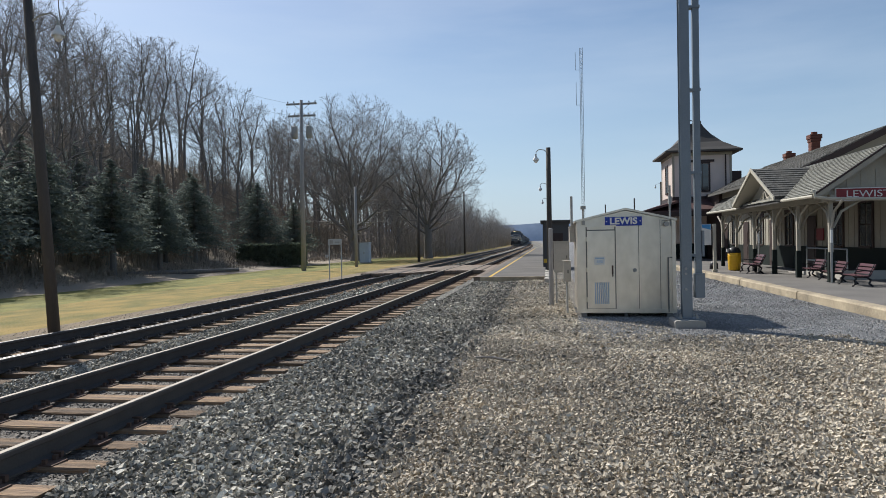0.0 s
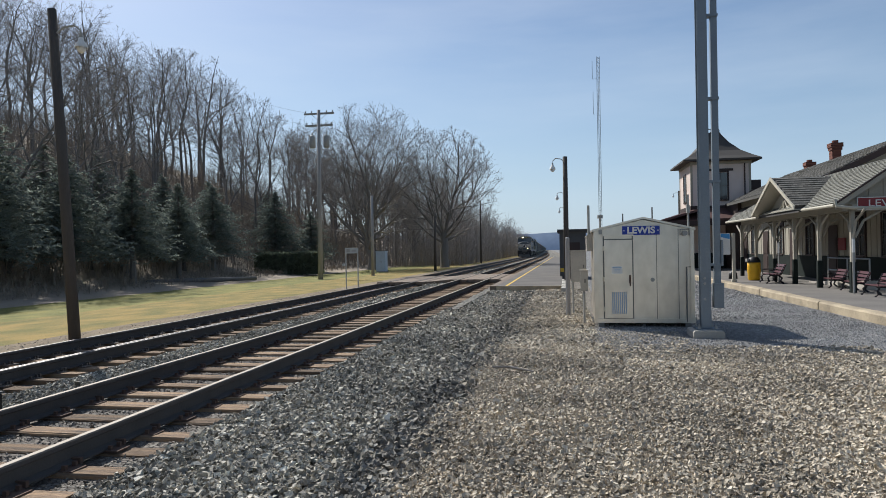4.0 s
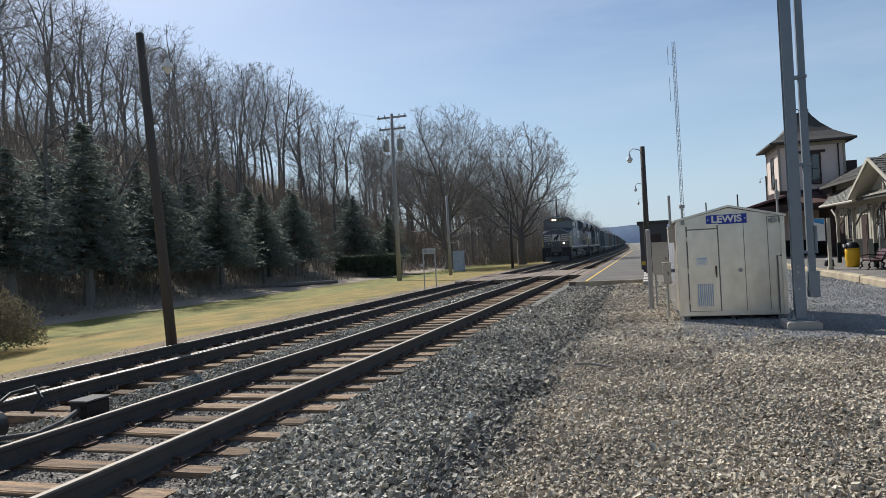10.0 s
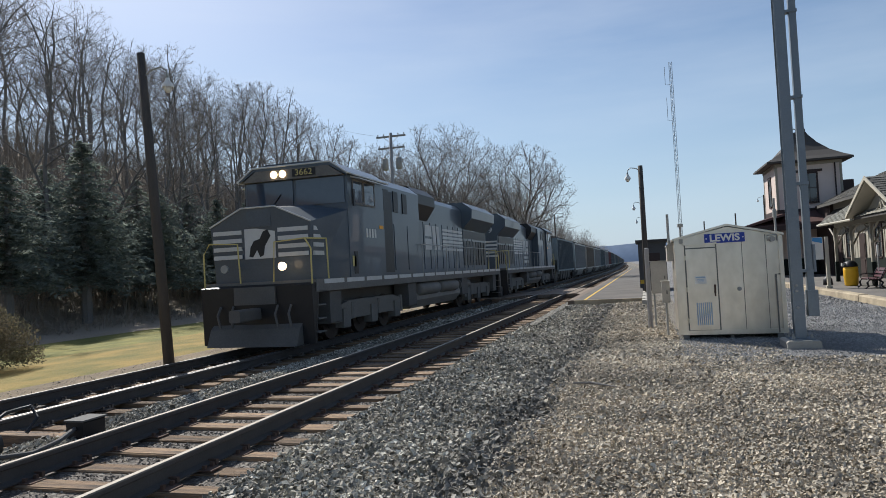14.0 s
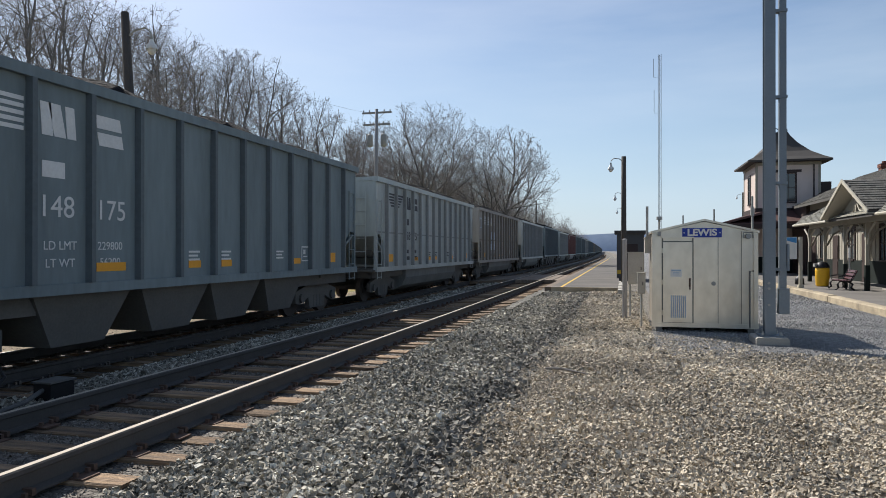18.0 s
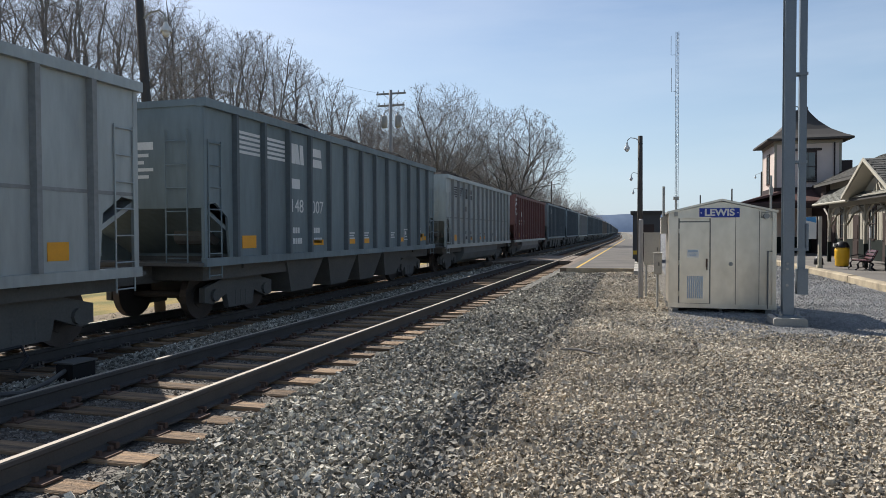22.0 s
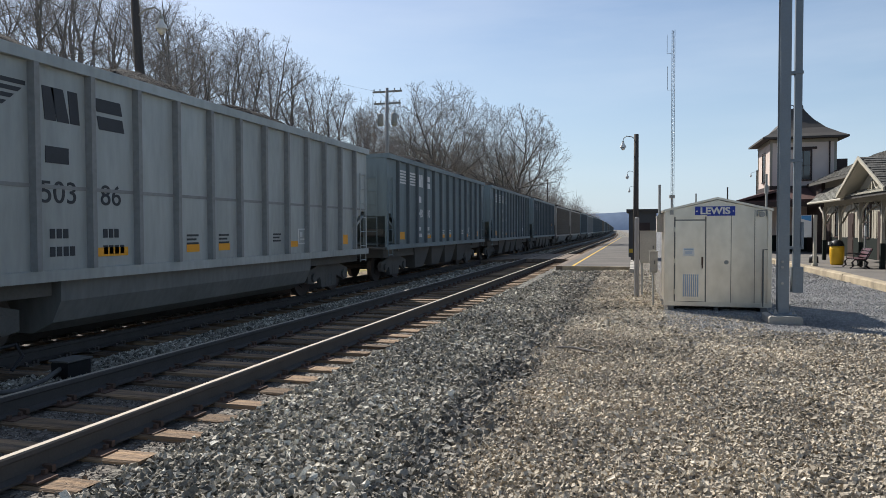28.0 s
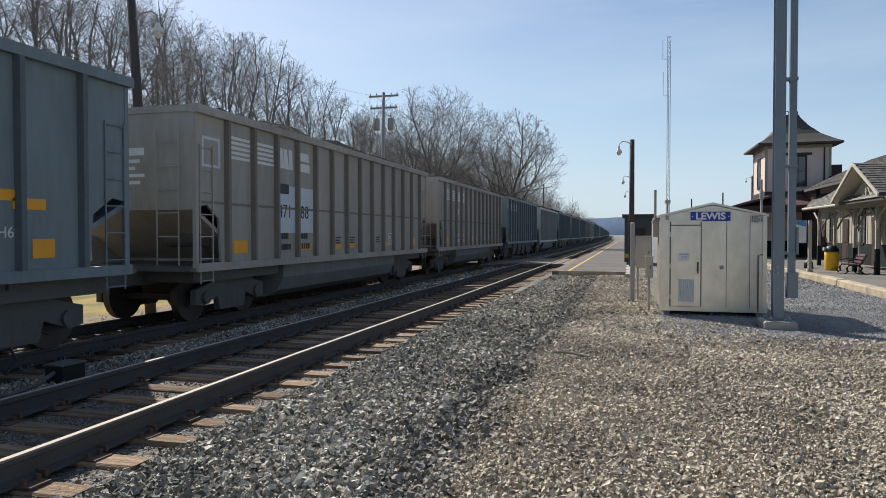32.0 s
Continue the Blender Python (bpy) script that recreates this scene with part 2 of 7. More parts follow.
M_GREYBOX = mat("grey_cabinet_paint", (0.36, 0.36, 0.34), (0.28, 0.28, 0.26), 0.6, scale=3, fine=40)
M_TANBOX = mat("weathered_tan_cabinet_paint", (0.5, 0.47, 0.41), (0.36, 0.34, 0.3), 0.6, scale=3, fine=30, bump=0.05)
M_CREAM = mat("cream_painted_boards", (0.4, 0.37, 0.3), (0.3, 0.275, 0.22), 0.7, scale=2, fine=30, bump=0.1)
M_PINKISH = mat("tower_cream_boards", (0.72, 0.6, 0.53), (0.62, 0.52, 0.46), 0.7, scale=2, fine=30, bump=0.1)
M_GREEN = mat("dark_green_boards", (0.018, 0.024, 0.021), (0.011, 0.016, 0.014), 0.75, spec=0.15, scale=2, fine=30)
M_BROWN = mat("dark_brown_trim", (0.05, 0.03, 0.025), (0.035, 0.022, 0.02), 0.6, scale=3, fine=40)
M_SHINGLE = mat("grey_slate", (0.105, 0.1, 0.088), (0.066, 0.063, 0.056), 0.85, scale=1.2, fine=26, bump=0.3, vary=0.22)
M_SHINGLE_DARK = mat("dark_slate", (0.075, 0.068, 0.062), (0.05, 0.046, 0.042), 0.85, scale=1.2, fine=24, bump=0.3)
M_REDROOF = mat("red_brown_roof", (0.11, 0.055, 0.048), (0.08, 0.043, 0.038), 0.6, scale=1.5, fine=20)
M_BRICK = mat("chimney_brick", (0.22, 0.085, 0.058), (0.14, 0.06, 0.045), 0.9, scale=4, fine=50, bump=0.3, vary=0.25)
M_SIGNRED = mat("dark_red_sign", (0.24, 0.03, 0.035), (0.19, 0.025, 0.03), 0.55, scale=3, fine=40, bump=0.03)
M_PLUM = mat("plum_painted_slat", (0.12, 0.045, 0.05), (0.07, 0.028, 0.032), 0.35, scale=5, fine=40)
M_BLACKIRON = mat("black_cast_iron", (0.03, 0.03, 0.032), (0.02, 0.02, 0.022), 0.45, 0.3, scale=6, fine=60)
M_CANYELLOW = mat("yellow_plastic", (0.8, 0.46, 0.02), (0.7, 0.4, 0.02), 0.45, scale=5, fine=40, bump=0.03)
M_POLE = mat("creosoted_pole", (0.1, 0.086, 0.073), (0.055, 0.048, 0.042), 0.9, scale=2, fine=24, bump=0.5, stretch=(4, 4, 0.3))
M_POLE_GREY = mat("bleached_grey_pole", (0.4, 0.385, 0.37), (0.25, 0.24, 0.23), 0.9, scale=2, fine=24, bump=0.5, stretch=(4, 4, 0.3))
M_BARK = mat("grey_bark", (0.215, 0.202, 0.188), (0.13, 0.122, 0.114), 0.95, scale=3, fine=22, bump=0.6, stretch=(3, 3, 0.5), vary=0.25)
M_TWIG = mat("twigs", (0.3, 0.27, 0.248), (0.2, 0.182, 0.168), 0.9, scale=2, fine=20, bump=0, vary=0.25)
# needles far paler than spruce: lens haze put into their colour
M_SPRUCE = leafy("haze_lifted_spruce_needles", (0.27, 0.305, 0.265), (0.2, 0.23, 0.2), scale=0.9, clear=0.52)
M_BRUSH = mat("dry_brush", (0.42, 0.355, 0.28), (0.25, 0.21, 0.17), 0.95, scale=1, fine=12, bump=0, vary=0.3)
M_HEDGE = leafy("evergreen_hedge", (0.16, 0.185, 0.13), (0.1, 0.12, 0.085), scale=1.5, clear=0.45)
M_DRYSHRUB = leafy("half_dry_shrub_leaves", (0.17, 0.138, 0.092), (0.1, 0.1, 0.06), scale=1.5, clear=0.4)
# black enamel raised towards blue: lens haze put into the base colour
M_LOCO = mat("haze_lifted_black_enamel", (0.072, 0.095, 0.122), (0.046, 0.062, 0.08), 0.42, scale=1.2, fine=20, bump=0.02, spec=0.5, coat=0.3)
# real grime, paled further to carry the lens haze
M_LOCO_GRIME = mat("haze_lifted_grime", (0.22, 0.21, 0.19), (0.12, 0.115, 0.106), 0.85, scale=1.5, fine=20, bump=0.2)
M_LOCO_WHITE = mat("white_stripe", (0.62, 0.62, 0.6), (0.5, 0.5, 0.48), 0.5, scale=2, fine=20, bump=0.02)
M_HANDRAIL = mat("pale_yellow_handrail", (0.6, 0.5, 0.18), (0.5, 0.42, 0.16), 0.5)
# blue base: the reflected sky is put into the glass colour
M_GLASS = mat("sky_tinted_cab_glass", (0.045, 0.065, 0.1), (0.035, 0.052, 0.082), 0.05, spec=0.8, bump=0)
M_WINDOW = mat("window_glass", (0.05, 0.06, 0.065), (0.035, 0.045, 0.05), 0.06, spec=0.8, bump=0)
M_LAMP = glow("headlight", (1.0, 0.7, 0.38), 3.0)
M_MARKER = glow("ditch_light", (1.0, 0.72, 0.42), 3.0)
M_COAL = mat("coal", (0.022, 0.022, 0.024), (0.012, 0.012, 0.013), 0.95, spec=0.08, scale=4, fine=16, bump=1, depth=0.08)
# black and brown car paints raised: lens haze is put into their colours
M_CAR_BLACK = mat("haze_lifted_black_car_paint", (0.2, 0.25, 0.272), (0.125, 0.158, 0.172), 0.6, scale=0.9, fine=9, bump=0.05, stretch=(1, 1, 0.22), blotch=0.9)
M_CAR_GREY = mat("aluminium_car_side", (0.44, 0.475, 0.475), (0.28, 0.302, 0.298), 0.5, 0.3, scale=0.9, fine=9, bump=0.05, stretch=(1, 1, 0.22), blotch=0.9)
M_CAR_BROWN = mat("haze_lifted_brown_car_side", (0.4, 0.372, 0.335), (0.26, 0.243, 0.22), 0.75, scale=0.9, fine=9, bump=0.05, stretch=(1, 1, 0.22), blotch=0.9)
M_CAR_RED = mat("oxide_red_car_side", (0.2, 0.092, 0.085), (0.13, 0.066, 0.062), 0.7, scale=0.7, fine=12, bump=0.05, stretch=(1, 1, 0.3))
# black running gear paled: lens haze put into its colour
M_UNDER = mat("haze_lifted_black", (0.14, 0.135, 0.126), (0.085, 0.082, 0.077), 0.85, scale=2, fine=25, bump=0.15)
M_WHEEL = mat("wheel_steel", (0.12, 0.1, 0.09), (0.07, 0.06, 0.055), 0.6, 0.6, scale=4, fine=40)
M_ORANGE = mat("reflective_orange", (0.85, 0.38, 0.02), (0.7, 0.32, 0.03), 0.5, bump=0.02)
M_MARK_WHITE = mat("stencil_white", (0.72, 0.73, 0.73), (0.55, 0.56, 0.56), 0.6, scale=3, fine=25, bump=0)
M_MARK_DARK = mat("stencil_black", (0.045, 0.05, 0.06), (0.03, 0.034, 0.04), 0.6, bump=0)
# blue base colour carries the haze of distance over the woods
M_HILL = mat("haze_blue_ridge", (0.16, 0.22, 0.32), (0.11, 0.155, 0.235), 1.0, scale=0.006, fine=0.06, bump=0, blotch=1.0)
M_FARHOUSE = mat("weathered_grey_shed_boards", (0.1, 0.1, 0.1), (0.07, 0.07, 0.07), 0.9, scale=1, fine=20)


# ---- mesh building ----
class Shape:
    """Vertices and faces gathered piece by piece."""

    def __init__(self):
        self.v, self.f = [], []

    def add(self, v, f):
        k = len(self.v)
        self.v += [tuple(p) for p in v]
        self.f += [tuple(i + k for i in q) for q in f]
        return self

    def box(self, x0, y0, z0, x1, y1, z1, c=0.0):
        """A box; c cuts its edges along y off."""
        if c:
            return self.prism([(x0 + c, z0), (x1 - c, z0), (x1, z0 + c), (x1, z1 - c), (x1 - c, z1), (x0 + c, z1), (x0, z1 - c), (x0, z0 + c)], y0, y1)
        return self.add([(x0, y0, z0), (x1, y0, z0), (x1, y1, z0), (x0, y1, z0), (x0, y0, z1), (x1, y0, z1), (x1, y1, z1), (x0, y1, z1)],
                        [(3, 2, 1, 0), (4, 5, 6, 7), (0, 1, 5, 4), (1, 2, 6, 5), (2, 3, 7, 6), (3, 0, 4, 7)])

    def prism(self, pts, a, b, axis="y"):
        """A polygon drawn out from a to b: (x, z) along y, (y, z) along x, (x, y) along z."""
        n = len(pts)
        place = {"y": lambda p, s: (p[0], s, p[1]), "x": lambda p, s: (s, p[0], p[1]), "z": lambda p, s: (p[0], p[1], s)}[axis]
        v = [place(p, a) for p in pts] + [place(p, b) for p in pts]
        f = [tuple(range(n)), tuple(range(2 * n - 1, n - 1, -1))] + [(i, i + n, (i + 1) % n + n, (i + 1) % n) for i in range(n)]
        return self.add(v, f)

    def tube(self, pts, radii, sides=8, caps=True):
        """A round rod along points."""
        pts = [Vector(p) for p in pts]
        if not hasattr(radii, "__len__"):
            radii = [radii] * len(pts)
        k = len(self.v)
        for i, p in enumerate(pts):
            d = (pts[min(i + 1, len(pts) - 1)] - pts[max(i - 1, 0)]).normalized()
            u = d.cross((0, 0, 1)) if abs(d.z) < 0.95 else d.cross((1, 0, 0))
            u.normalize()
            w = d.cross(u)
            for j in range(sides):
                a = 2 * math.pi * j / sides
                self.v.append(tuple(p + (u * math.cos(a) + w * math.sin(a)) * radii[i]))
        for i in range(len(pts) - 1):
            for j in range(sides):
                a, b = k + i * sides + j, k + i * sides + (j + 1) % sides
                self.f.append((a, b, b + sides, a + sides))
        if caps:
            self.f.append(tuple(k + j for j in reversed(range(sides))))
            self.f.append(tuple(k + (len(pts) - 1) * sides + j for j in range(sides)))
        return self

    def mesh(self, name, material, smooth=False):
        me = bpy.data.meshes.new(name)
        me.from_pydata(self.v, [], self.f)
        me.materials.append(material)
        if smooth:
            me.polygons.foreach_set("use_smooth", [True] * len(me.polygons))
        me.update()
        b = bmesh.new()
        b.from_mesh(me)
        bmesh.ops.recalc_face_normals(b, faces=b.faces)
        b.to_mesh(me)
        b.free()
        return me


def part(name, shape, material, parent=None, label="", smooth=False, at=None):
    """One mesh object, under a thing or under a part."""
    me = shape if isinstance(shape, bpy.types.Mesh) else shape.mesh(name, material, smooth)
    ob = new(name, me)
    ob.parent = parent
    if at is not None:
        ob.matrix_basis = at
    return tagged(ob, label=label)


def thing(name, label, category, m=None, group="", kind=""):
    ob = new(name)
    ob.empty_display_size = 0.2
    if m is not None:
        ob.matrix_basis = m
    return tagged(ob, label, category, group, kind)


def lettering(name, text, size, material, parent, m, depth=0.004, label="", squeeze=1.0, bold=0.0):
    """Letters as a thin mesh, standing in the plane of m, centred."""
    cu = bpy.data.curves.new(name, "FONT")
    cu.offset = bold
    cu.body, cu.size, cu.extrude, cu.align_x, cu.align_y = text, size, depth, "CENTER", "CENTER"
    tmp = bpy.data.objects.new(name, cu)
    scene.collection.objects.link(tmp)
    me = bpy.data.meshes.new_from_object(tmp.evaluated_get(bpy.context.evaluated_depsgraph_get()))
    bpy.data.objects.remove(tmp)
    me.transform(Matrix.Diagonal((squeeze, 1, 1, 1)))
    me.materials.clear()
    me.materials.append(material)
    ob = new(name, me)
    ob.parent = parent
    ob.matrix_basis = m
    return tagged(ob, label=label)


def quick_mesh(name, verts, faces, material):
    """A big mesh from arrays of triangles."""
    me = bpy.data.meshes.new(name)
    me.vertices.add(len(verts))
    me.vertices.foreach_set("co", np.asarray(verts, np.float32).ravel())
    me.loops.add(faces.size)
    me.loops.foreach_set("vertex_index", np.asarray(faces, np.int32).ravel())
    me.polygons.add(len(faces))
    me.polygons.foreach_set("loop_start", np.arange(0, faces.size, faces.shape[1], dtype=np.int32))
    me.materials.append(material)
    me.polygons.foreach_set("use_smooth", [False] * len(faces))
    me.update(calc_edges=True)
    return me


# ---- the line: straight past the camera, a slight bend to the left far ahead ----
NEAR_X, FAR_X, NEAR_Z, FAR_Z = -4.9, -8.93, 0.175, 0.06


def bend(y):
    """Sideways shift and slope of the line at y."""
    r, a, b = 5300.0, 100.0, 232.0
    if y < a:
        return 0.0, 0.0
    if y < b:
        return -(y - a) ** 2 / (2 * r), -(y - a) / r
    s = -(b - a) / r
    return -(b - a) ** 2 / (2 * r) + s * (y - b), s


def hill(x, y):
    """Height of the ground: level yard, ballast, verge, wooded bank on the far side."""
    x = x - bend(y)[0]
    if x > -10.6:
        pts = [(-10.6, -0.22), (-10.15, -0.17), (-8.9, -0.215), (-7.65, -0.21), (-7.2, -0.1), (-6.4, -0.06), (-6.1, -0.07), (-3.75, -0.07), (-3.4, -0.05), (-2.9, -0.05), (-2.0, -0.1), (-1.4, -0.05), (-0.6, 0.0), (400, 0.0)]
        for (a, p), (b, q) in zip(pts, pts[1:]):
            if x <= b:
                return p + (q - p) * (x - a) / (b - a)
        return 0.0
    d = -10.6 - x
    z = -0.22 - 0.02 * min(d, 10)
    if d > 13:
        e = d - 13
        z += 0.06 * min(e, 10) + (0.52 * min(max(e - 7, 0), 32) + 0.05 * max(e - 39, 0)) * (1 - 0.75 * min(max((y - 90) / 130, 0), 1))
    return z


# ---- ground ----
def ground():
    xs = [-420, -260, -160, -110, -80] + [-70 + 2.5 * i for i in range(15)] + [-32, -29, -26, -23.6, -21, -18, -15, -12.5, -11.2, -10.6, -10.2, -9.8, -8.9, -8.0, -7.65, -7.2, -6.8, -6.4, -6.1, -4.7, -3.75, -3.4, -2.9, -2.5, -2.0, -1.7, -1.4, -1.0, -0.6, 0, 1, 2, 3.2, 5, 6.45, 9, 14, 25, 60, 150, 420]
    ys = [-300, -120, -60, -30, -15, -6] + [2.0 * i for i in range(0, 51)] + [100 + 12 * i for i in range(1, 15)] + [320, 420, 600, 900, 1600]
    slots = [M_GRAVEL, M_BALLAST, M_DIRTY, M_GRASS, M_WOODS_FLOOR, M_DRIVE, M_VERGE_DIRT, M_GRASS_GREEN]
    s = Shape()
    idx, k = [], len(xs)
    for y in ys:
        for x in xs:
            X = x + bend(y)[0]
            s.v.append((X, y, hill(X, y)))
    for j in range(len(ys) - 1):
        for i in range(k - 1):
            s.f.append((j * k + i, j * k + i + 1, (j + 1) * k + i + 1, (j + 1) * k + i))
            x = (xs[i] + xs[i + 1]) / 2
            idx.append(4 if x < -23.6 else 7 if x < -18 else 3 if x < -12.5 else 6 if x < -10.2 else 2 if x < -7.5 else 1 if x < -6.2 else 2 if x < -3.6 else 1 if x < -1.4 else 5 if 0.6 < x < 25 and ys[j] >= 12 else 0 if x < 6.45 else 5 if x < 25 else 3)
    me = bpy.data.meshes.new("ground")
    me.from_pydata(s.v, [], s.f)
    for m in slots:
        me.materials.append(m)
    me.polygons.foreach_set("material_index", idx)
    me.polygons.foreach_set("use_smooth", [True] * len(idx))
    return tagged(new("ground", me), "gravel yard, ballast, dry grass verge and leaf-littered bank", "ground", kind="structure")


M_DRIVE = stones("fine_blue_grey_gravel", [(0.15, 0.15, 0.152), (0.24, 0.238, 0.236), (0.19, 0.184, 0.176), (0.3, 0.296, 0.288)], 0.03)
ground()


def scatter(name, material, label, areas, seed, sides=4):
    """Loose stones lying on the ground: areas of (x0, x1, y0, y1, count, size, how high they lie)."""
    rng = np.random.default_rng(seed)
    if sides == 4:  # a broken lump with a short skewed ridge
        chip = np.array([(-0.62, -0.6, -0.5), (0.62, -0.6, -0.5), (0.62, 0.6, -0.5), (-0.62, 0.6, -0.5), (-0.45, -0.16, 0.5), (0.45, 0.2, 0.5)])
        tri = np.array([(0, 1, 5), (0, 5, 4), (1, 2, 5), (2, 3, 4), (2, 4, 5), (3, 0, 4)])
    else:  # a small three-sided chip
        chip = np.array([(-0.6, -0.35, -0.5), (0.6, -0.35, -0.5), (0.0, 0.65, -0.5), (0.0, 0.0, 0.5)])
        tri = np.array([(0, 1, 3), (1, 2, 3), (2, 0, 3)])
    k = len(chip)
    V = []
    for x0, x1, y0, y1, n, size, *lift in areas:
        top = lift[0] if lift else 0.85
        x, y = rng.uniform(x0, x1, n), rng.uniform(y0, y1, n)
        z = np.array([hill(a, b) for a, b in zip(x, y)])
        sc = size * np.exp(rng.normal(0, 0.22, (n, 1))) * rng.uniform(0.7, 1.3, (n, 3)) * np.array([1.35, 1.0, 0.72])
        p = chip[None] + rng.uniform(-0.24, 0.24, (n, k, 3))
        p = p * sc[:, None, :]
        q = rng.normal(size=(n, 4)) * np.array([1.0, 0.28, 0.28, 1.0])
        q /= np.linalg.norm(q, axis=1, keepdims=True)
        w, a, b, c = q.T
        R = np.stack([1 - 2 * (b * b + c * c), 2 * (a * b - c * w), 2 * (a * c + b * w), 2 * (a * b + c * w), 1 - 2 * (a * a + c * c), 2 * (b * c - a * w),
                      2 * (a * c - b * w), 2 * (b * c + a * w), 1 - 2 * (a * a + b * b)], 1).reshape(n, 3, 3)
        p = np.einsum("nij,nkj->nki", R, p)
        p += np.stack([x, y, z + sc[:, 2] * rng.uniform(-0.15, top, n)], 1)[:, None]
        V.append(p.reshape(-1, 3))
    V = np.concatenate(V)
    F = (tri[None] + k * np.arange(len(V) // k)[:, None, None]).reshape(-1, 3)
    ob = new(name, quick_mesh(name, V, F, material))
    return tagged(ob, label, name, kind="stuff")


# ---- tracks ----
RAIL = [(x, z * 1.125) for x, z in [(-0.07, 0), (0.07, 0), (0.07, 0.015), (0.012, 0.035), (0.01, 0.125), (0.037, 0.138), (0.037, 0.168), (0.028, 0.176), (-0.028, 0.176), (-0.037, 0.168), (-0.037, 0.138), (-0.01, 0.125), (-0.012, 0.035), (-0.07, 0.015)]]


def rail(xc, top, parent, short=False):
    ys = [-60, -20] + [4.0 * i for i in range(0, 26)] + [100 + 12 * i for i in range(1, 14)] + [320, 450, 700, 1000]
    if short:
        ys = [-20] + [4.0 * i for i in range(0, 9)]
    rng = random.Random(round(xc * 10))
    s, h, n = Shape(), Shape(), len(RAIL)
    for i, y in enumerate(ys):
        dx = bend(y)[0] + (rng.uniform(-0.012, 0.012) if 0 < y < 100 else 0)
        dz = rng.uniform(-0.008, 0.008) if 0 < y < 100 else 0
        s.v += [(xc + dx + px, y, top - 0.198 + pz + dz) for px, pz in RAIL]
        w = 0.026 if xc > -6 else 0.015
        h.v += [(xc + dx + px, y, top + 0.0025 + pz + dz) for px, pz in ((-w, 0), (w, 0), (w, -0.002), (-w, -0.002))]
        if i:
            s.f += [((i - 1) * n + j, (i - 1) * n + (j + 1) % n, i * n + (j + 1) % n, i * n + j) for j in range(n)]
            h.f += [((i - 1) * 4 + j, (i - 1) * 4 + (j + 1) % 4, i * 4 + (j + 1) % 4, i * 4 + j) for j in range(4)]
    r = part("rail", s, M_RAIL, parent)
    part("running_surface", h, M_RAILHEAD if xc < -6 else M_RAILHEAD_DULL, r, "sunlit worn rail head")


TIE_MESHES = []
for v in range(5):
    rng = random.Random(v + 3)
    s = Shape().prism([(-0.112, -0.17), (0.112, -0.17), (0.115, -0.012), (0.105, 0), (-0.105, 0), (-0.115, -0.012)], -1.3, 1.3)
    s.v = [(y + rng.uniform(-0.03, 0.03), x + rng.uniform(-0.008, 0.008), z + rng.uniform(-0.006, 0.006)) for x, y, z in s.v]
    TIE_MESHES.append(s.mesh("tie", M_TIE))


def track(name, xc, top, label, y_near, n_near, seed):
    """Rails on timber ties with plates and spikes."""
    t = thing(name, label, "railway track", kind="structure")
    for dx in (-0.7525, 0.7525):
        rail(xc + dx, top, t)
    if name == "far_track":
        rail(xc + 0.7525 - 0.15, top - 0.012, t, True)
    rng = random.Random(seed)
    plates, far = Shape(), Shape()
    y = y_near
    for i in range(n_near + 420):
        y += 0.566 + rng.uniform(-0.03, 0.03)
        sh = bend(y)[0]
        turn = rng.uniform(-1.6, 1.6)
        xo = rng.uniform(-0.05, 0.05)
        if i < n_near:
            ob = part("tie", rng.choice(TIE_MESHES), M_TIE, t, at=pose(xc + sh + xo, y, top - 0.208 + rng.uniform(-0.014, 0.006), 0, 0, turn))
            for dx in (-0.7525, 0.7525):
                plates.box(xc + dx - 0.19, y - 0.09, top - 0.21, xc + dx + 0.19, y + 0.09, top - 0.194)
                for ex in (-0.1, 0.1):
                    for ey in (-0.06, 0.06):
                        plates.box(xc + dx + ex - 0.018, y + ey - 0.014, top - 0.194, xc + dx + ex + 0.018, y + ey + 0.014, top - 0.155)
                plates.box(xc + dx - 0.1, y + 0.125, top - 0.2, xc + dx + 0.1, y + 0.16, top - 0.15)
        else:
            far.box(xc + sh - 1.3, y - 0.11, top - 0.3, xc + sh + 1.3, y + 0.11, top - 0.21)
    tagged(part("tie_plates", plates, M_PLATE if name == "near_track" else M_CLIP, t, "tie plates, spikes and clips"), kind="stuff")
    tagged(part("far_ties", far, M_TIE, t), kind="stuff")
    return t


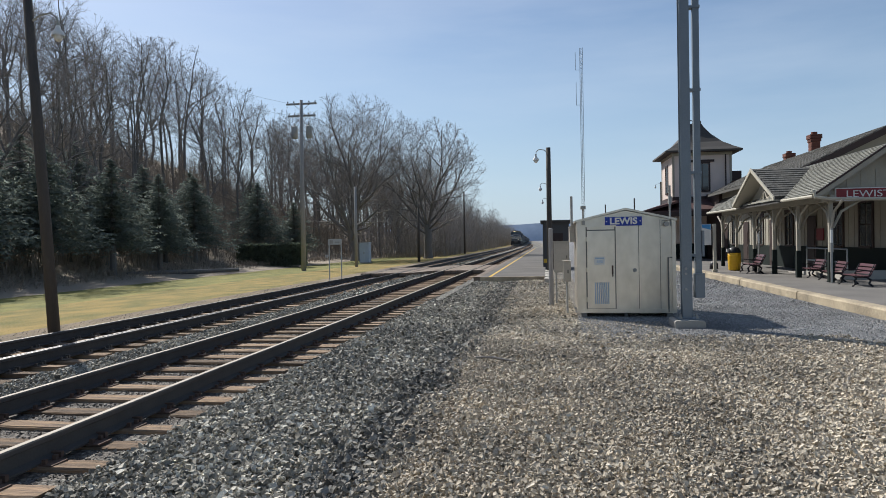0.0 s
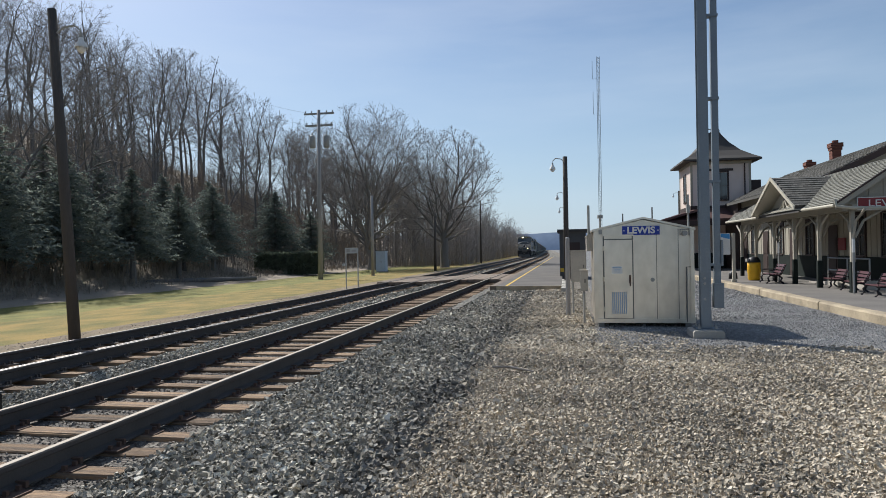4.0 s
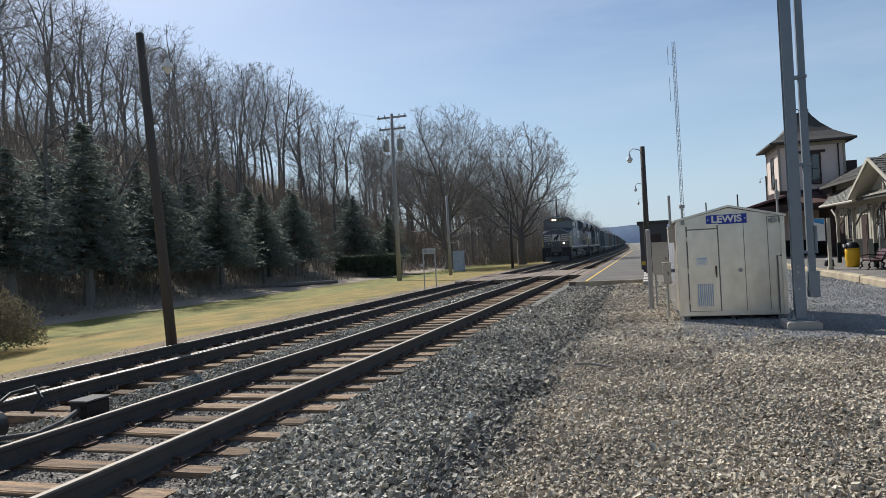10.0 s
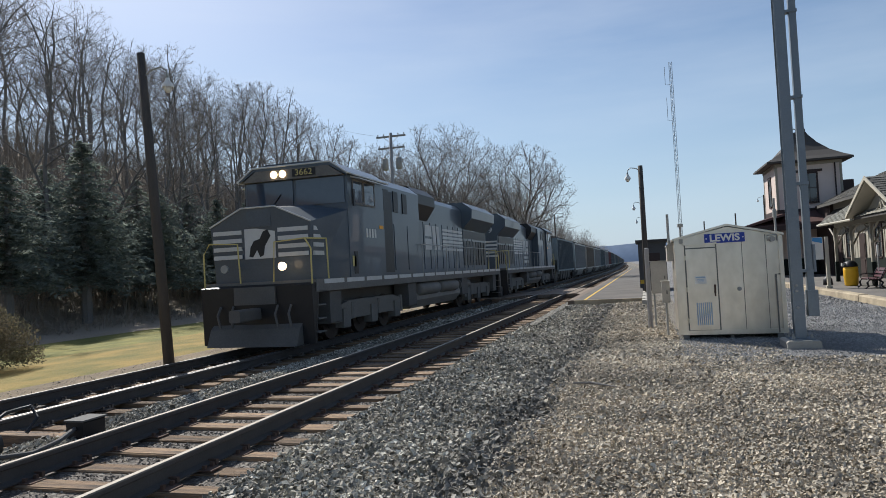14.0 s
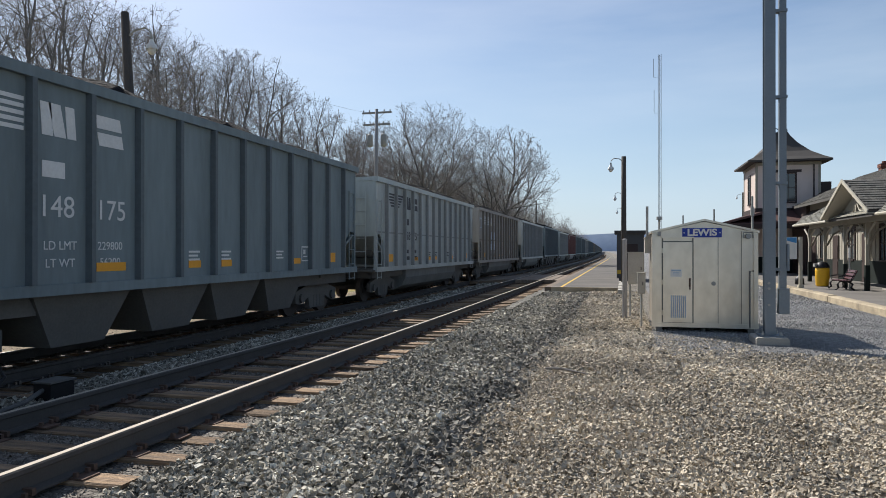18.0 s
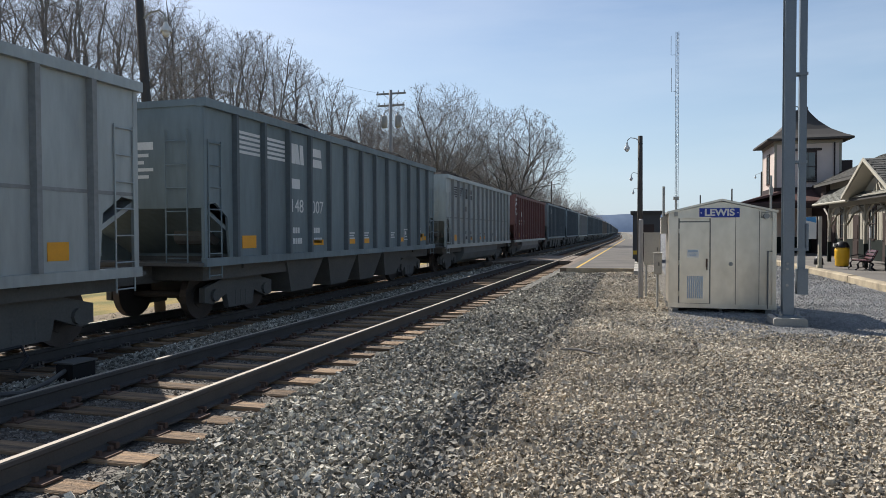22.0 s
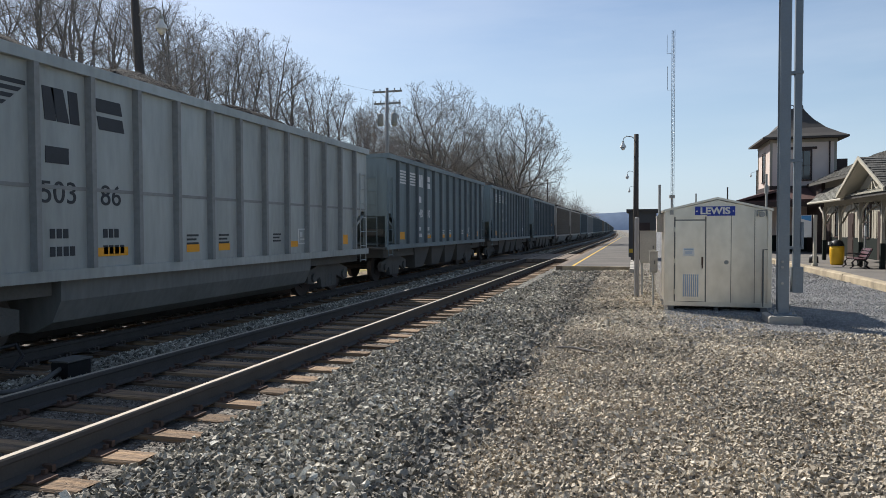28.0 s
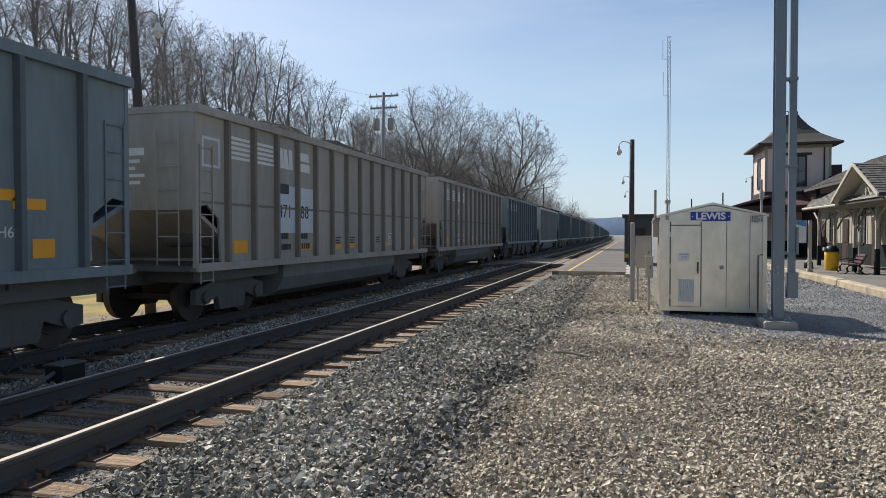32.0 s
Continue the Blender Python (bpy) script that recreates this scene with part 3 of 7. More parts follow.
# ---- signal equipment shed ----
def equipment_shed():
    x0, x1, y0, y1, zb, ze, zr = 0.63, 2.68, 15.2, 17.35, 0.12, 2.12, 2.36
    mx = (x0 + x1) / 2
    t = thing("equipment_shed", "aluminium railway equipment shed on skids with a blue sign", "shed")
    part("body", Shape().prism([(x0, zb), (x1, zb), (x1, ze - 0.02), (mx, zr - 0.03), (x0, ze - 0.02)], y0, y1), M_SHED, t)
    roof = Shape()
    for a, b in ((x0 - 0.05, mx), (x1 + 0.05, mx)):
        roof.prism([(a, ze - 0.03), (b, zr - 0.015), (b, zr + 0.03), (a, ze + 0.015)], y0 - 0.05, y1 + 0.05)
    part("roof", roof, M_SHED, t, "shallow gabled metal roof")
    part("skid", Shape().box(x0 + 0.06, y0 - 0.02, 0.0, x0 + 0.18, y1 + 0.02, zb), M_SHED_DARK, t)
    part("skid", Shape().box(x1 - 0.18, y0 - 0.02, 0.0, x1 - 0.06, y1 + 0.02, zb), M_SHED_DARK, t)
    part("foot", Shape().box(mx - 0.03, y0 + 0.05, 0, mx + 0.03, y0 + 0.12, zb), M_SHED_DARK, t)
    part("base_rim", Shape().box(x0 - 0.03, y0 - 0.035, zb - 0.02, x1 + 0.03, y0 - 0.003, zb + 0.07), M_SHED, t)
    for x in (x0 - 0.02, x1 - 0.06):
        part("corner_post", Shape().box(x, y0 - 0.03, zb + 0.07, x + 0.08, y0 - 0.002, ze - 0.03), M_SHED, t)
    d = part("door", Shape().box(0.83, y0 - 0.03, 0.2, 1.42, y0 - 0.003, 1.9), M_SHED, t, "plain metal door")
    fr = Shape()
    for a in ((0.805, 0.18, 0.832, 1.99), (1.418, 0.18, 1.445, 1.99), (0.832, 1.9, 1.418, 1.925), (0.832, 0.18, 1.418, 0.2)):
        fr.box(a[0], y0 - 0.014, a[1], a[2], y0 - 0.0025, a[3])
    part("door_frame", fr, M_SHED_DARK, t)
    part("drip_rail", Shape().box(0.8, y0 - 0.05, 1.985, 1.45, y0 - 0.003, 2.015), M_SHED, t)
    for z in (0.4, 1.05, 1.72):
        part("hinge", Shape().box(0.79, y0 - 0.045, z - 0.03, 0.88, y0 - 0.03, z + 0.03).tube([(0.815, y0 - 0.045, z - 0.05), (0.815, y0 - 0.045, z + 0.05)], 0.012), M_SHED, d)
    part("door_handle", Shape().box(1.35, y0 - 0.05, 0.96, 1.385, y0 - 0.03, 1.14).tube([(1.367, y0 - 0.06, 1.0), (1.367, y0 - 0.09, 1.0), (1.367, y0 - 0.09, 0.9)], 0.012), M_PLATE, d)
    lab = part("notice", Shape().box(0.98, y0 - 0.034, 1.16, 1.21, y0 - 0.03, 1.33), M_WHITE, d, "white warning notice")
    bars = Shape()
    bars.box(1.0, y0 - 0.036, 1.285, 1.19, y0 - 0.034, 1.312)
    for z in (1.25, 1.225, 1.2):
        bars.box(1.03, y0 - 0.036, z, 1.16, y0 - 0.034, z + 0.01)
    part("print", bars, M_PALEBLUE, lab)
    v = part("louvre", Shape().box(0.965, y0 - 0.036, 0.27, 1.315, y0 - 0.03, 0.8), M_SHED, d, "blue-grey ventilation louvre")
    for i in range(8):
        part("slat", Shape().prism([(0.985 + 0.04 * i, y0 - 0.036), (1.01 + 0.04 * i, y0 - 0.036), (0.998 + 0.04 * i, y0 - 0.052)], 0.3, 0.77, "z"), M_PALEBLUE, v)
    for x in (1.93, 2.38):
        part("panel_seam", Shape().box(x - 0.006, y0 - 0.006, zb + 0.07, x + 0.006, y0 - 0.0025, ze), M_SHED_DARK, t)
    part("lock_plate", Shape().tube([(1.84, y0 - 0.003, 1.03), (1.84, y0 - 0.02, 1.03)], 0.045, 12), M_GREYBOX, t)
    part("conduit", Shape().tube([(2.54, y0 - 0.03, 0.12), (2.54, y0 - 0.03, 1.3), (2.62, y0 - 0.03, 1.3)], 0.014), M_SHED_DARK, t)
    lamp = part("flood_lamp", Shape().tube([(2.5, y0 - 0.02, 2.02), (2.5, y0 - 0.13, 2.02)], 0.055, 10), M_GREYBOX, t)
    part("bracket", Shape().tube([(2.42, y0 - 0.03, 1.98), (2.42, y0 - 0.03, 2.1), (2.6, y0 - 0.03, 2.1), (2.6, y0 - 0.03, 1.98)], 0.012, 6), M_GREYBOX, lamp)
    part("conduit_box", Shape().box(0.72, y0 - 0.05, 2.03, 0.79, y0 - 0.003, 2.12), M_GREYBOX, t)
    part("vent_pipe", Shape().tube([(0.76, y0 + 0.06, 2.1), (0.76, y0 + 0.06, 2.42)], 0.02).tube([(0.76, y0 + 0.06, 2.38), (0.76, y0 + 0.06, 2.45)], 0.06), M_GREYBOX, t)
    part("vent_pipe", Shape().tube([(0.55, y0 + 1.3, 1.9), (0.55, y0 + 1.3, 2.75)], 0.03), M_GREYBOX, t)
    part("roof_rod", Shape().tube([(2.6, y0 + 0.05, 2.1), (2.6, y0 + 0.05, 2.85)], 0.022).tube([(2.6, y0 + 0.05, 2.45), (2.6, y0 + 0.05, 2.62)], 0.04), M_GREYBOX, t)
    ac = part("cooling_unit", Shape().box(x0 - 0.14, 16.3, 1.66, x0 - 0.002, 16.95, 2.0), M_TANBOX, t, "grey wall-mounted cooling unit")
    part("hood", Shape().prism([(x0 - 0.16, 2.0), (x0, 2.0), (x0, 2.1), (x0 - 0.14, 2.03)], 16.28, 16.97), M_TANBOX, ac)
    sg = part("name_board", Shape().box(1.22, y0 - 0.03, 2.0, 2.0, y0 - 0.004, 2.195), M_BLUE, t, "blue enamel name board with white capitals")
    lettering("name", "LEWIS", 0.195, M_WHITE, sg, pose(1.61, y0 - 0.032, 2.097, 90), label="white capitals", squeeze=1.1, bold=0.007)
    for x in (1.255, 1.965):
        part("dot", Shape().tube([(x, y0 - 0.036, 2.097), (x, y0 - 0.03, 2.097)], 0.014, 8), M_WHITE, sg)


equipment_shed()


def utility_box(name, label, x, y, w, d, z0, z1, posts, material):
    """A cabinet on posts beside the shed."""
    t = thing(name, label, "electrical box", pose(x, y, 0))
    b = part("cabinet", Shape().box(-w / 2, -d / 2, z0, w / 2, d / 2, z1, 0.012), material, t)
    part("door", Shape().box(-w / 2 + 0.02, -d / 2 - 0.015, z0 + 0.03, w / 2 - 0.02, -d / 2 - 0.001, z1 - 0.03), material, b)
    part("latch", Shape().box(w / 2 - 0.08, -d / 2 - 0.035, (z0 + z1) / 2 - 0.04, w / 2 - 0.05, -d / 2 - 0.015, (z0 + z1) / 2 + 0.04), M_SHED_DARK, b)
    part("rain_lip", Shape().box(-w / 2 - 0.015, -d / 2 - 0.03, z1, w / 2 + 0.015, d / 2 + 0.01, z1 + 0.015), material, b)
    for p in posts:
        part("post", Shape().tube([(p, 0, 0), (p, 0, z0)], 0.025), M_GREYBOX, t)


utility_box("meter_cabinet", "grey metal cabinet on two pipe posts", 0.33, 18.6, 0.4, 0.25, 0.84, 1.67, (-0.14, 0.14), M_TANBOX)
utility_box("junction_box", "small grey junction box on a post beside the shed", 0.41, 15.95, 0.17, 0.16, 0.75, 1.22, (0.0,), M_TANBOX)


def fence_post(x, y, h):
    t = thing("marker_post", "weathered grey post beside the shed", "post", pose(x, y, 0))
    part("shaft", Shape().tube([(0, 0, 0), (0, 0, h)], [0.065, 0.06], 10), M_POLE_GREY, t)
    part("cap", Shape().tube([(0, 0, h), (0, 0, h + 0.03)], [0.068, 0.03], 10), M_POLE_GREY, t)


fence_post(0.05, 17.9, 2.0)


# ---- tall steel mast beside the shed ----
def steel_mast():
    t = thing("signal_mast", "galvanised steel twin-channel mast bolted to a concrete footing", "mast", pose(2.64, 13.75, 0))
    part("footing", Shape().box(-0.29, -0.36, -0.05, 0.27, 0.36, 0.14, 0.03), M_CONCRETE, t, "square concrete footing")
    part("base_plate", Shape().box(-0.2, -0.22, 0.14, 0.2, 0.22, 0.165), M_STEEL, t)
    for x in (-0.15, 0.15):
        for y in (-0.17, 0.17):
            part("anchor_bolt", Shape().tube([(x, y, 0.165), (x, y, 0.24)], 0.018, 6).tube([(x, y, 0.165), (x, y, 0.2)], 0.032, 6), M_GREYBOX, t)
    part("column", Shape().prism([(-0.1, -0.1), (0.085, -0.1), (0.085, -0.088), (0.0, -0.088), (0.0, 0.088), (0.085, 0.088), (0.085, 0.1), (-0.1, 0.1), (-0.1, 0.088), (-0.014, 0.088), (-0.014, -0.088), (-0.1, -0.088)], 0.165, 16, "z"), M_STEEL, t, "tall steel column")
    part("conduit_channel", Shape().box(0.17, 0.0, 0.82, 0.29, 0.11, 16), M_STEEL, t, "vertical cable channel")
    for z in [1.35 + 1.6 * i for i in range(9)]:
        part("clamp", Shape().box(0.1, -0.02, z, 0.305, 0.125, z + 0.05), M_STEEL, t)
    part("cable_box", Shape().box(0.15, -0.05, 0.55, 0.33, 0.14, 1.02), M_STEEL, t, "grey cable termination box")
    part("conduit_coupling", Shape().tube([(0.31, 0.0, 1.35), (0.31, 0.0, 1.85)], 0.03), M_STEEL, t)
    for z in (0.72, 1.02, 1.12):
        part("bolt_head", Shape().tube([(-0.03, -0.1, z), (-0.03, -0.125, z)], 0.025, 6), M_GREYBOX, t)


steel_mast()


# ---- poles and lamps ----
def gooseneck_lamp(name, label, x, y, top, r, side, arm, drop, material, lean=(0.0, 0.0), group="", slim=0.75, shade=0.7):
    """A timber pole with a bent arm and an open shade; side: -1 towards the tracks."""
    base = hill(x, y)
    t = thing(name, label, "street lamp", pose(x, y, base), group)
    top -= base
    part("pole", Shape().tube([(0, 0, -0.2), (lean[0] * 0.5, lean[1] * 0.5, top * 0.5), (lean[0], lean[1], top)], [r, r * 0.9, r * slim], 12), material, t, smooth=True)
    za = top - drop
    f = za / top
    cx, cy = lean[0] * f, lean[1] * f
    pts = [(cx, cy, za), (cx + side * arm * 0.35, cy, za + 0.16), (cx + side * arm * 0.75, cy, za + 0.2), (cx + side * arm * 0.97, cy, za + 0.08), (cx + side * arm, cy, za - 0.1)]
    a = part("arm", Shape().tube(pts, 0.022, 8), M_GREYBOX, t)
    ex, ez = cx + side * arm, za - 0.1
    part("shade", Shape().tube([(ex, cy, ez), (ex, cy, ez - 0.14 * shade), (ex, cy, ez - 0.22 * shade), (ex, cy, ez - 0.36 * shade)], [0.07 * shade, 0.11 * shade, 0.19 * shade, 0.22 * shade], 16, False), M_WHITE, a, "white enamelled lamp shade", True)
    part("globe", Shape().tube([(ex, cy, ez - 0.2 * shade), (ex, cy, ez - 0.44 * shade), (ex, cy, ez - 0.54 * shade)], [0.13 * shade, 0.15 * shade, 0.06 * shade], 12), M_WHITE, a, smooth=True)
    part("photocell", Shape().tube([(ex, cy, ez), (ex, cy, ez + 0.08)], 0.04, 8), M_GREYBOX, a)
    return t


def utility_pole(x, y, top, arms, label):
    base = hill(x, y)
    t = thing("utility_pole", label, "utility pole", pose(x, y, base))
    top -= base
    part("pole", Shape().tube([(0, 0, -0.2), (0.0, 0, top * 0.5), (0.05, 0, top)], [0.2, 0.17, 0.12], 12), M_POLE_GREY, t, smooth=True)
    for z, w in arms:
        c = part("crossarm", Shape().box(-w / 2, 0.12, top - z - 0.07, w / 2, 0.24, top - z + 0.07), M_POLE_GREY, t)
        for px in (-w / 2 + 0.12, -w / 4, w / 4, w / 2 - 0.12):
            part("insulator", Shape().tube([(px, 0.18, top - z + 0.07), (px, 0.18, top - z + 0.16), (px, 0.18, top - z + 0.24)], [0.02, 0.06, 0.03], 8), M_GREYBOX, c)
        part("brace", Shape().tube([(-w / 4, 0.2, top - z - 0.05), (0, 0.16, top - z - 0.6), (w / 4, 0.2, top - z - 0.05)], 0.02, 5), M_POLE_GREY, c)
    for px in (-0.55, 0.62):
        k = part("transformer", Shape().tube([(px, 0.1, top - 3.0), (px, 0.1, top - 2.92), (px, 0.1, top - 2.1), (px, 0.1, top - 2.0)], [0.2, 0.25, 0.25, 0.16], 12), M_GREYBOX, t, "grey pole transformer", True)
        part("bushing", Shape().tube([(px, 0.1, top - 2.02), (px, 0.1, top - 1.75)], 0.05, 6), M_GREYBOX, k)
    return t


# ---- things on the far verge ----
def verge_things():
    t = thing("steel_cabinet", "white steel line-side cabinet on the grass verge", "cabinet", pose(-19.0, 69, hill(-19.0, 69)))
    part("body", Shape().box(-0.5, -0.45, 0.1, 0.5, 0.45, 2.1, 0.04), M_PALE, t)
    for x in (-0.48, 0.01):
        d = part("door", Shape().box(x, -0.48, 0.16, x + 0.47, -0.45, 2.02), M_PALE, t)
        part("handle", Shape().box(x + 0.22 + 0.18 * (1 if x < 0 else -1), -0.51, 1.0, x + 0.26 + 0.18 * (1 if x < 0 else -1), -0.48, 1.2), M_GREYBOX, d)
    part("plinth", Shape().box(-0.54, -0.5, -0.1, 0.54, 0.5, 0.1), M_CONCRETE, t)
    part("roof", Shape().prism([(-0.56, 2.1), (0.56, 2.1), (0.5, 2.18), (-0.5, 2.18)], -0.53, 0.5), M_PALE, t)
    t = thing("line_side_sign", "weathered white board on two posts beside the track", "sign", pose(-11.2, 34.6, hill(-11.2, 34.6)))
    for x in (-0.3, 0.36):
        part("post", Shape().tube([(x, 0, -0.1), (x, 0, 2.12)], 0.032, 8), M_SIGNPOST, t)
    b = part("board", Shape().box(-0.33, -0.06, 1.9, 0.4, -0.035, 2.2), M_SIGNPOST, t)
    part("graphic", Shape().box(-0.24, -0.064, 1.96, -0.06, -0.06, 2.14).box(0.04, -0.064, 2.0, 0.3, -0.06, 2.06), M_GREYBOX, b, "faded print")
    part("lamp", Shape().tube([(-0.42, 0, 1.3), (-0.42, -0.12, 1.3)], 0.08, 10), M_SIGNPOST, t)
    t = thing("clipped_hedge", "long clipped evergreen hedge on the grass verge", "hedge", pose(-26.1, 61.5, hill(-26.1, 61.5), 0, 0, 0))
    s = Shape()
    rng = random.Random(5)
    s.box(-3.0, -0.6, 0, 3.0, 0.6, 1.75)
    for i in range(6800):
        f = rng.random()
        p = Vector((rng.uniform(-3.15, 3.15), -0.7, rng.uniform(0, 2.0))) if f < 0.5 else Vector((rng.uniform(-3.15, 3.15), rng.uniform(-0.7, 0.7), 1.95)) if f < 0.8 else Vector((rng.choice((-3.15, 3.15)), rng.uniform(-0.7, 0.7), rng.uniform(0, 1.95)))
        a, b = [Vector([rng.gauss(0, 0.12) for _ in range(3)]) for _ in range(2)]
        s.add([p, p + a, p + b], [(0, 1, 2)])
    part("foliage", s, M_HEDGE, t)
    t = thing("fallen_log", "long fallen log lying on the grass", "log", pose(-26, 45.5, hill(-26, 45.5)))
    part("trunk", Shape().tube([(-2.6, -2.9, 0.12), (0, 0, 0.15), (2.6, 3.2, 0.14)], [0.2, 0.18, 0.13], 9), M_BARK, t)
    t = thing("fallen_branch", "thin dry stick lying on the gravel", "stick", pose(0, 0, 0))
    part("stick", Shape().tube([(-1.05, 9.58, 0.07), (-0.8, 9.5, 0.085), (-0.45, 9.27, 0.07)], [0.013, 0.018, 0.01], 6), M_BARK, t)


M_SIGNPOST = mat("weathered_sign_grey", (0.5, 0.52, 0.5), (0.36, 0.37, 0.36), 0.7, scale=3, fine=30, bump=0.05)
M_PALE = mat("white_cabinet_paint", (0.58, 0.62, 0.68), (0.47, 0.51, 0.57), 0.6, scale=2, fine=30, bump=0.03)
verge_things()
gooseneck_lamp("street_lamp", "leaning dark timber lamp pole with a white shade on the verge", -11.08, 13.8, 7.5, 0.13, 1, 0.72, 0.62, M_POLE, (-0.62, 0.15), shade=0.66)
utility_pole(-19.2, 51.4, 13.1, [(0.25, 2.5), (1.2, 2.3)], "tall weathered utility pole with two crossarms and transformers")
for dx, z in ((-1.1, 12.95), (-1.0, 12.0)):
    t = thing("overhead_cable", "thin dark cable strung from the utility pole", "cable", group="overhead cables")
    pts = [(-19.2 + dx - 2.2 * k / 14, 51.58 - 52.0 * k / 14, z - 0.4 * k / 14 + 5.6 * ((k / 14) ** 2 - k / 14)) for k in range(15)]
    part("wire", Shape().tube(pts, 0.007, 5), M_BLACKIRON, t)
for x, y, top in ((-12.9, 67, 5.5), (-13.0, 105.6, 9.8), (-16.65, 57.5, 7.0)):
    t = thing("timber_pole", "plain timber line-side pole on the verge", "pole", pose(x, y, hill(x, y)), "line-side poles")
    part("shaft", Shape().tube([(0, 0, -0.2), (0, 0, top)], [0.15, 0.11], 10), M_POLE_GREY if top == 7.0 else M_POLE, t, smooth=True)
    part("cap", Shape().tube([(0, 0, top), (0, 0, top + 0.04)], [0.1, 0.05], 10), M_POLE, t)


# ---- low platform, crossing and what stands there ----
def low_platform():
    t = thing("platform", "low asphalt platform with a yellow safety line", "platform", kind="structure")
    x0, x1, y0, y1, z = -3.28, -0.2, 29.6, 140.0, 0.15
    part("surface", Shape().box(x0 + 0.28, y0 + 0.12, -0.2, x1, y1, z - 0.004), M_ASPHALT, t)
    part("timber_edge", Shape().box(x0, y0, -0.2, x0 + 0.28, y1, z), M_TIMBER_NEW, t, "worn timber platform edge")
    part("front_edge", Shape().box(x0 + 0.28, y0, -0.2, x1, y0 + 0.12, z - 0.002), M_KERB, t, "pale front edge")
    part("safety_line", Shape().box(x0 + 0.66, y0 + 0.12, z - 0.004, x0 + 0.76, y1, z + 0.002), M_YELLOW, t, "yellow painted line")
    for i in range(7):
        part("kerb_block", Shape().box(x1 + 0.01, 27.6 + i * 1.2, -0.1, x1 + 0.24, 28.7 + i * 1.2, z + 0.02 + 0.02 * (i % 2), 0.02), M_CONCRETE, t)
    c = thing("timber_crossing", "timber plank crossing laid over both tracks", "crossing", kind="structure")
    for xc, top in ((NEAR_X, NEAR_Z), (FAR_X, FAR_Z)):
        for k, (a, b) in enumerate(((-0.66, -0.36), (-0.34, -0.02), (0.0, 0.34), (0.36, 0.66), (-1.3, -0.84), (0.84, 1.3))):
            part("plank", Shape().box(xc + a, 36.0 + 0.1 * (k % 3), top - 0.17, xc + b, 44.0 - 0.12 * (k % 2), top - 0.005, 0.01), M_TIMBER_NEW, c)
    part("ramp", Shape().prism([(-7.55, -0.1), (-6.25, -0.1), (-6.25, 0.16), (-7.55, 0.05)], 36.2, 43.8), M_TIMBER_NEW, c)
    part("ramp", Shape().prism([(-3.55, -0.1), (-3.3, -0.1), (-3.3, 0.13), (-3.55, 0.16)], 36.2, 43.8), M_TIMBER_NEW, c)


low_platform()
for y, top in ((34.5, 6.35), (58, 6.6), (79, 6.6)):
    gooseneck_lamp("platform_lamp", "dark timber pole with a gooseneck lamp beside the platform", 0.05 if y < 40 else 0.0, y, top, 0.14, -1, 0.62, 0.27, M_POLE, group="platform lamps", slim=0.8)


def relay_hut():
    t = thing("relay_hut", "dark weathered flat-roofed hut beside the platform", "hut", pose(0.42, 41.5, 0))
    part("wall", Shape().box(-0.75, -1.6, 0, 0.75, 1.6, 2.7), M_FARHOUSE, t)
    part("roof", Shape().box(-0.88, -1.75, 2.7, 0.88, 1.75, 2.86), M_SHINGLE_DARK, t)
    part("door", Shape().box(-0.4, -1.64, 0.05, 0.4, -1.6, 2.1), M_BROWN, t)
    part("sticker", Shape().box(-0.72, -1.62, 0.4, -0.52, -1.6, 0.62), M_YELLOW, t, "yellow notice")


relay_hut()


def antenna_tower():
    t = thing("lattice_antenna", "slender guyed lattice radio mast with a whip antenna", "antenna", pose(7.35, 146, 0))
    H, r = 42.0, 0.34
    c = [(r * math.cos(a), r * math.sin(a)) for a in (math.pi / 2, math.pi * 7 / 6, math.pi * 11 / 6)]
    for p in c:
        part("leg", Shape().tube([(*p, 0), (*p, H)], 0.045, 5), M_STEEL, t)
    s = Shape()
    for i in range(42):
        for k in range(3):
            a, b = c[k], c[(k + 1) % 3]
            s.tube([(*a, i), (*b, i + 0.5)], 0.02, 3, False).tube([(*b, i + 0.5), (*a, i + 1)], 0.02, 3, False)
    part("lacing", s, M_STEEL, t, "zigzag steel lacing")
    part("whip_antenna", Shape().tube([(-r, 0, H - 4.6), (-1.2, 0, H - 4.6), (-1.2, 0, H - 0.8)], 0.05, 5), M_STEEL, t)
    part("whip_antenna", Shape().tube([(-r, 0, H - 12), (-1.1, 0, H - 12), (-1.1, 0, H - 7.2)], 0.05, 5), M_STEEL, t)
    for x, y, h in ((16, 60, 5.7), (14.6, 92, 9.0), (13.4, 110, 8.0), (22.0, 120, 8.5), (9.6, 118, 7.5)):
        q = thing("timber_pole", "thin distant pole behind the shed", "pole", pose(x, y, 0), "distant poles")
        part("shaft", Shape().tube([(0, 0, -0.2), (0, 0, h)], [0.13, 0.1], 8), M_POLE, q)
        part("cap", Shape().tube([(0, 0, h), (0, 0, h + 0.05)], [0.11, 0.06], 8), M_POLE, q)


antenna_tower()
gooseneck_lamp("street_lamp", "distant lamp on a timber pole behind the shed", 17.0, 98, 9.6, 0.13, -1, 2.2, 0.5, M_POLE)


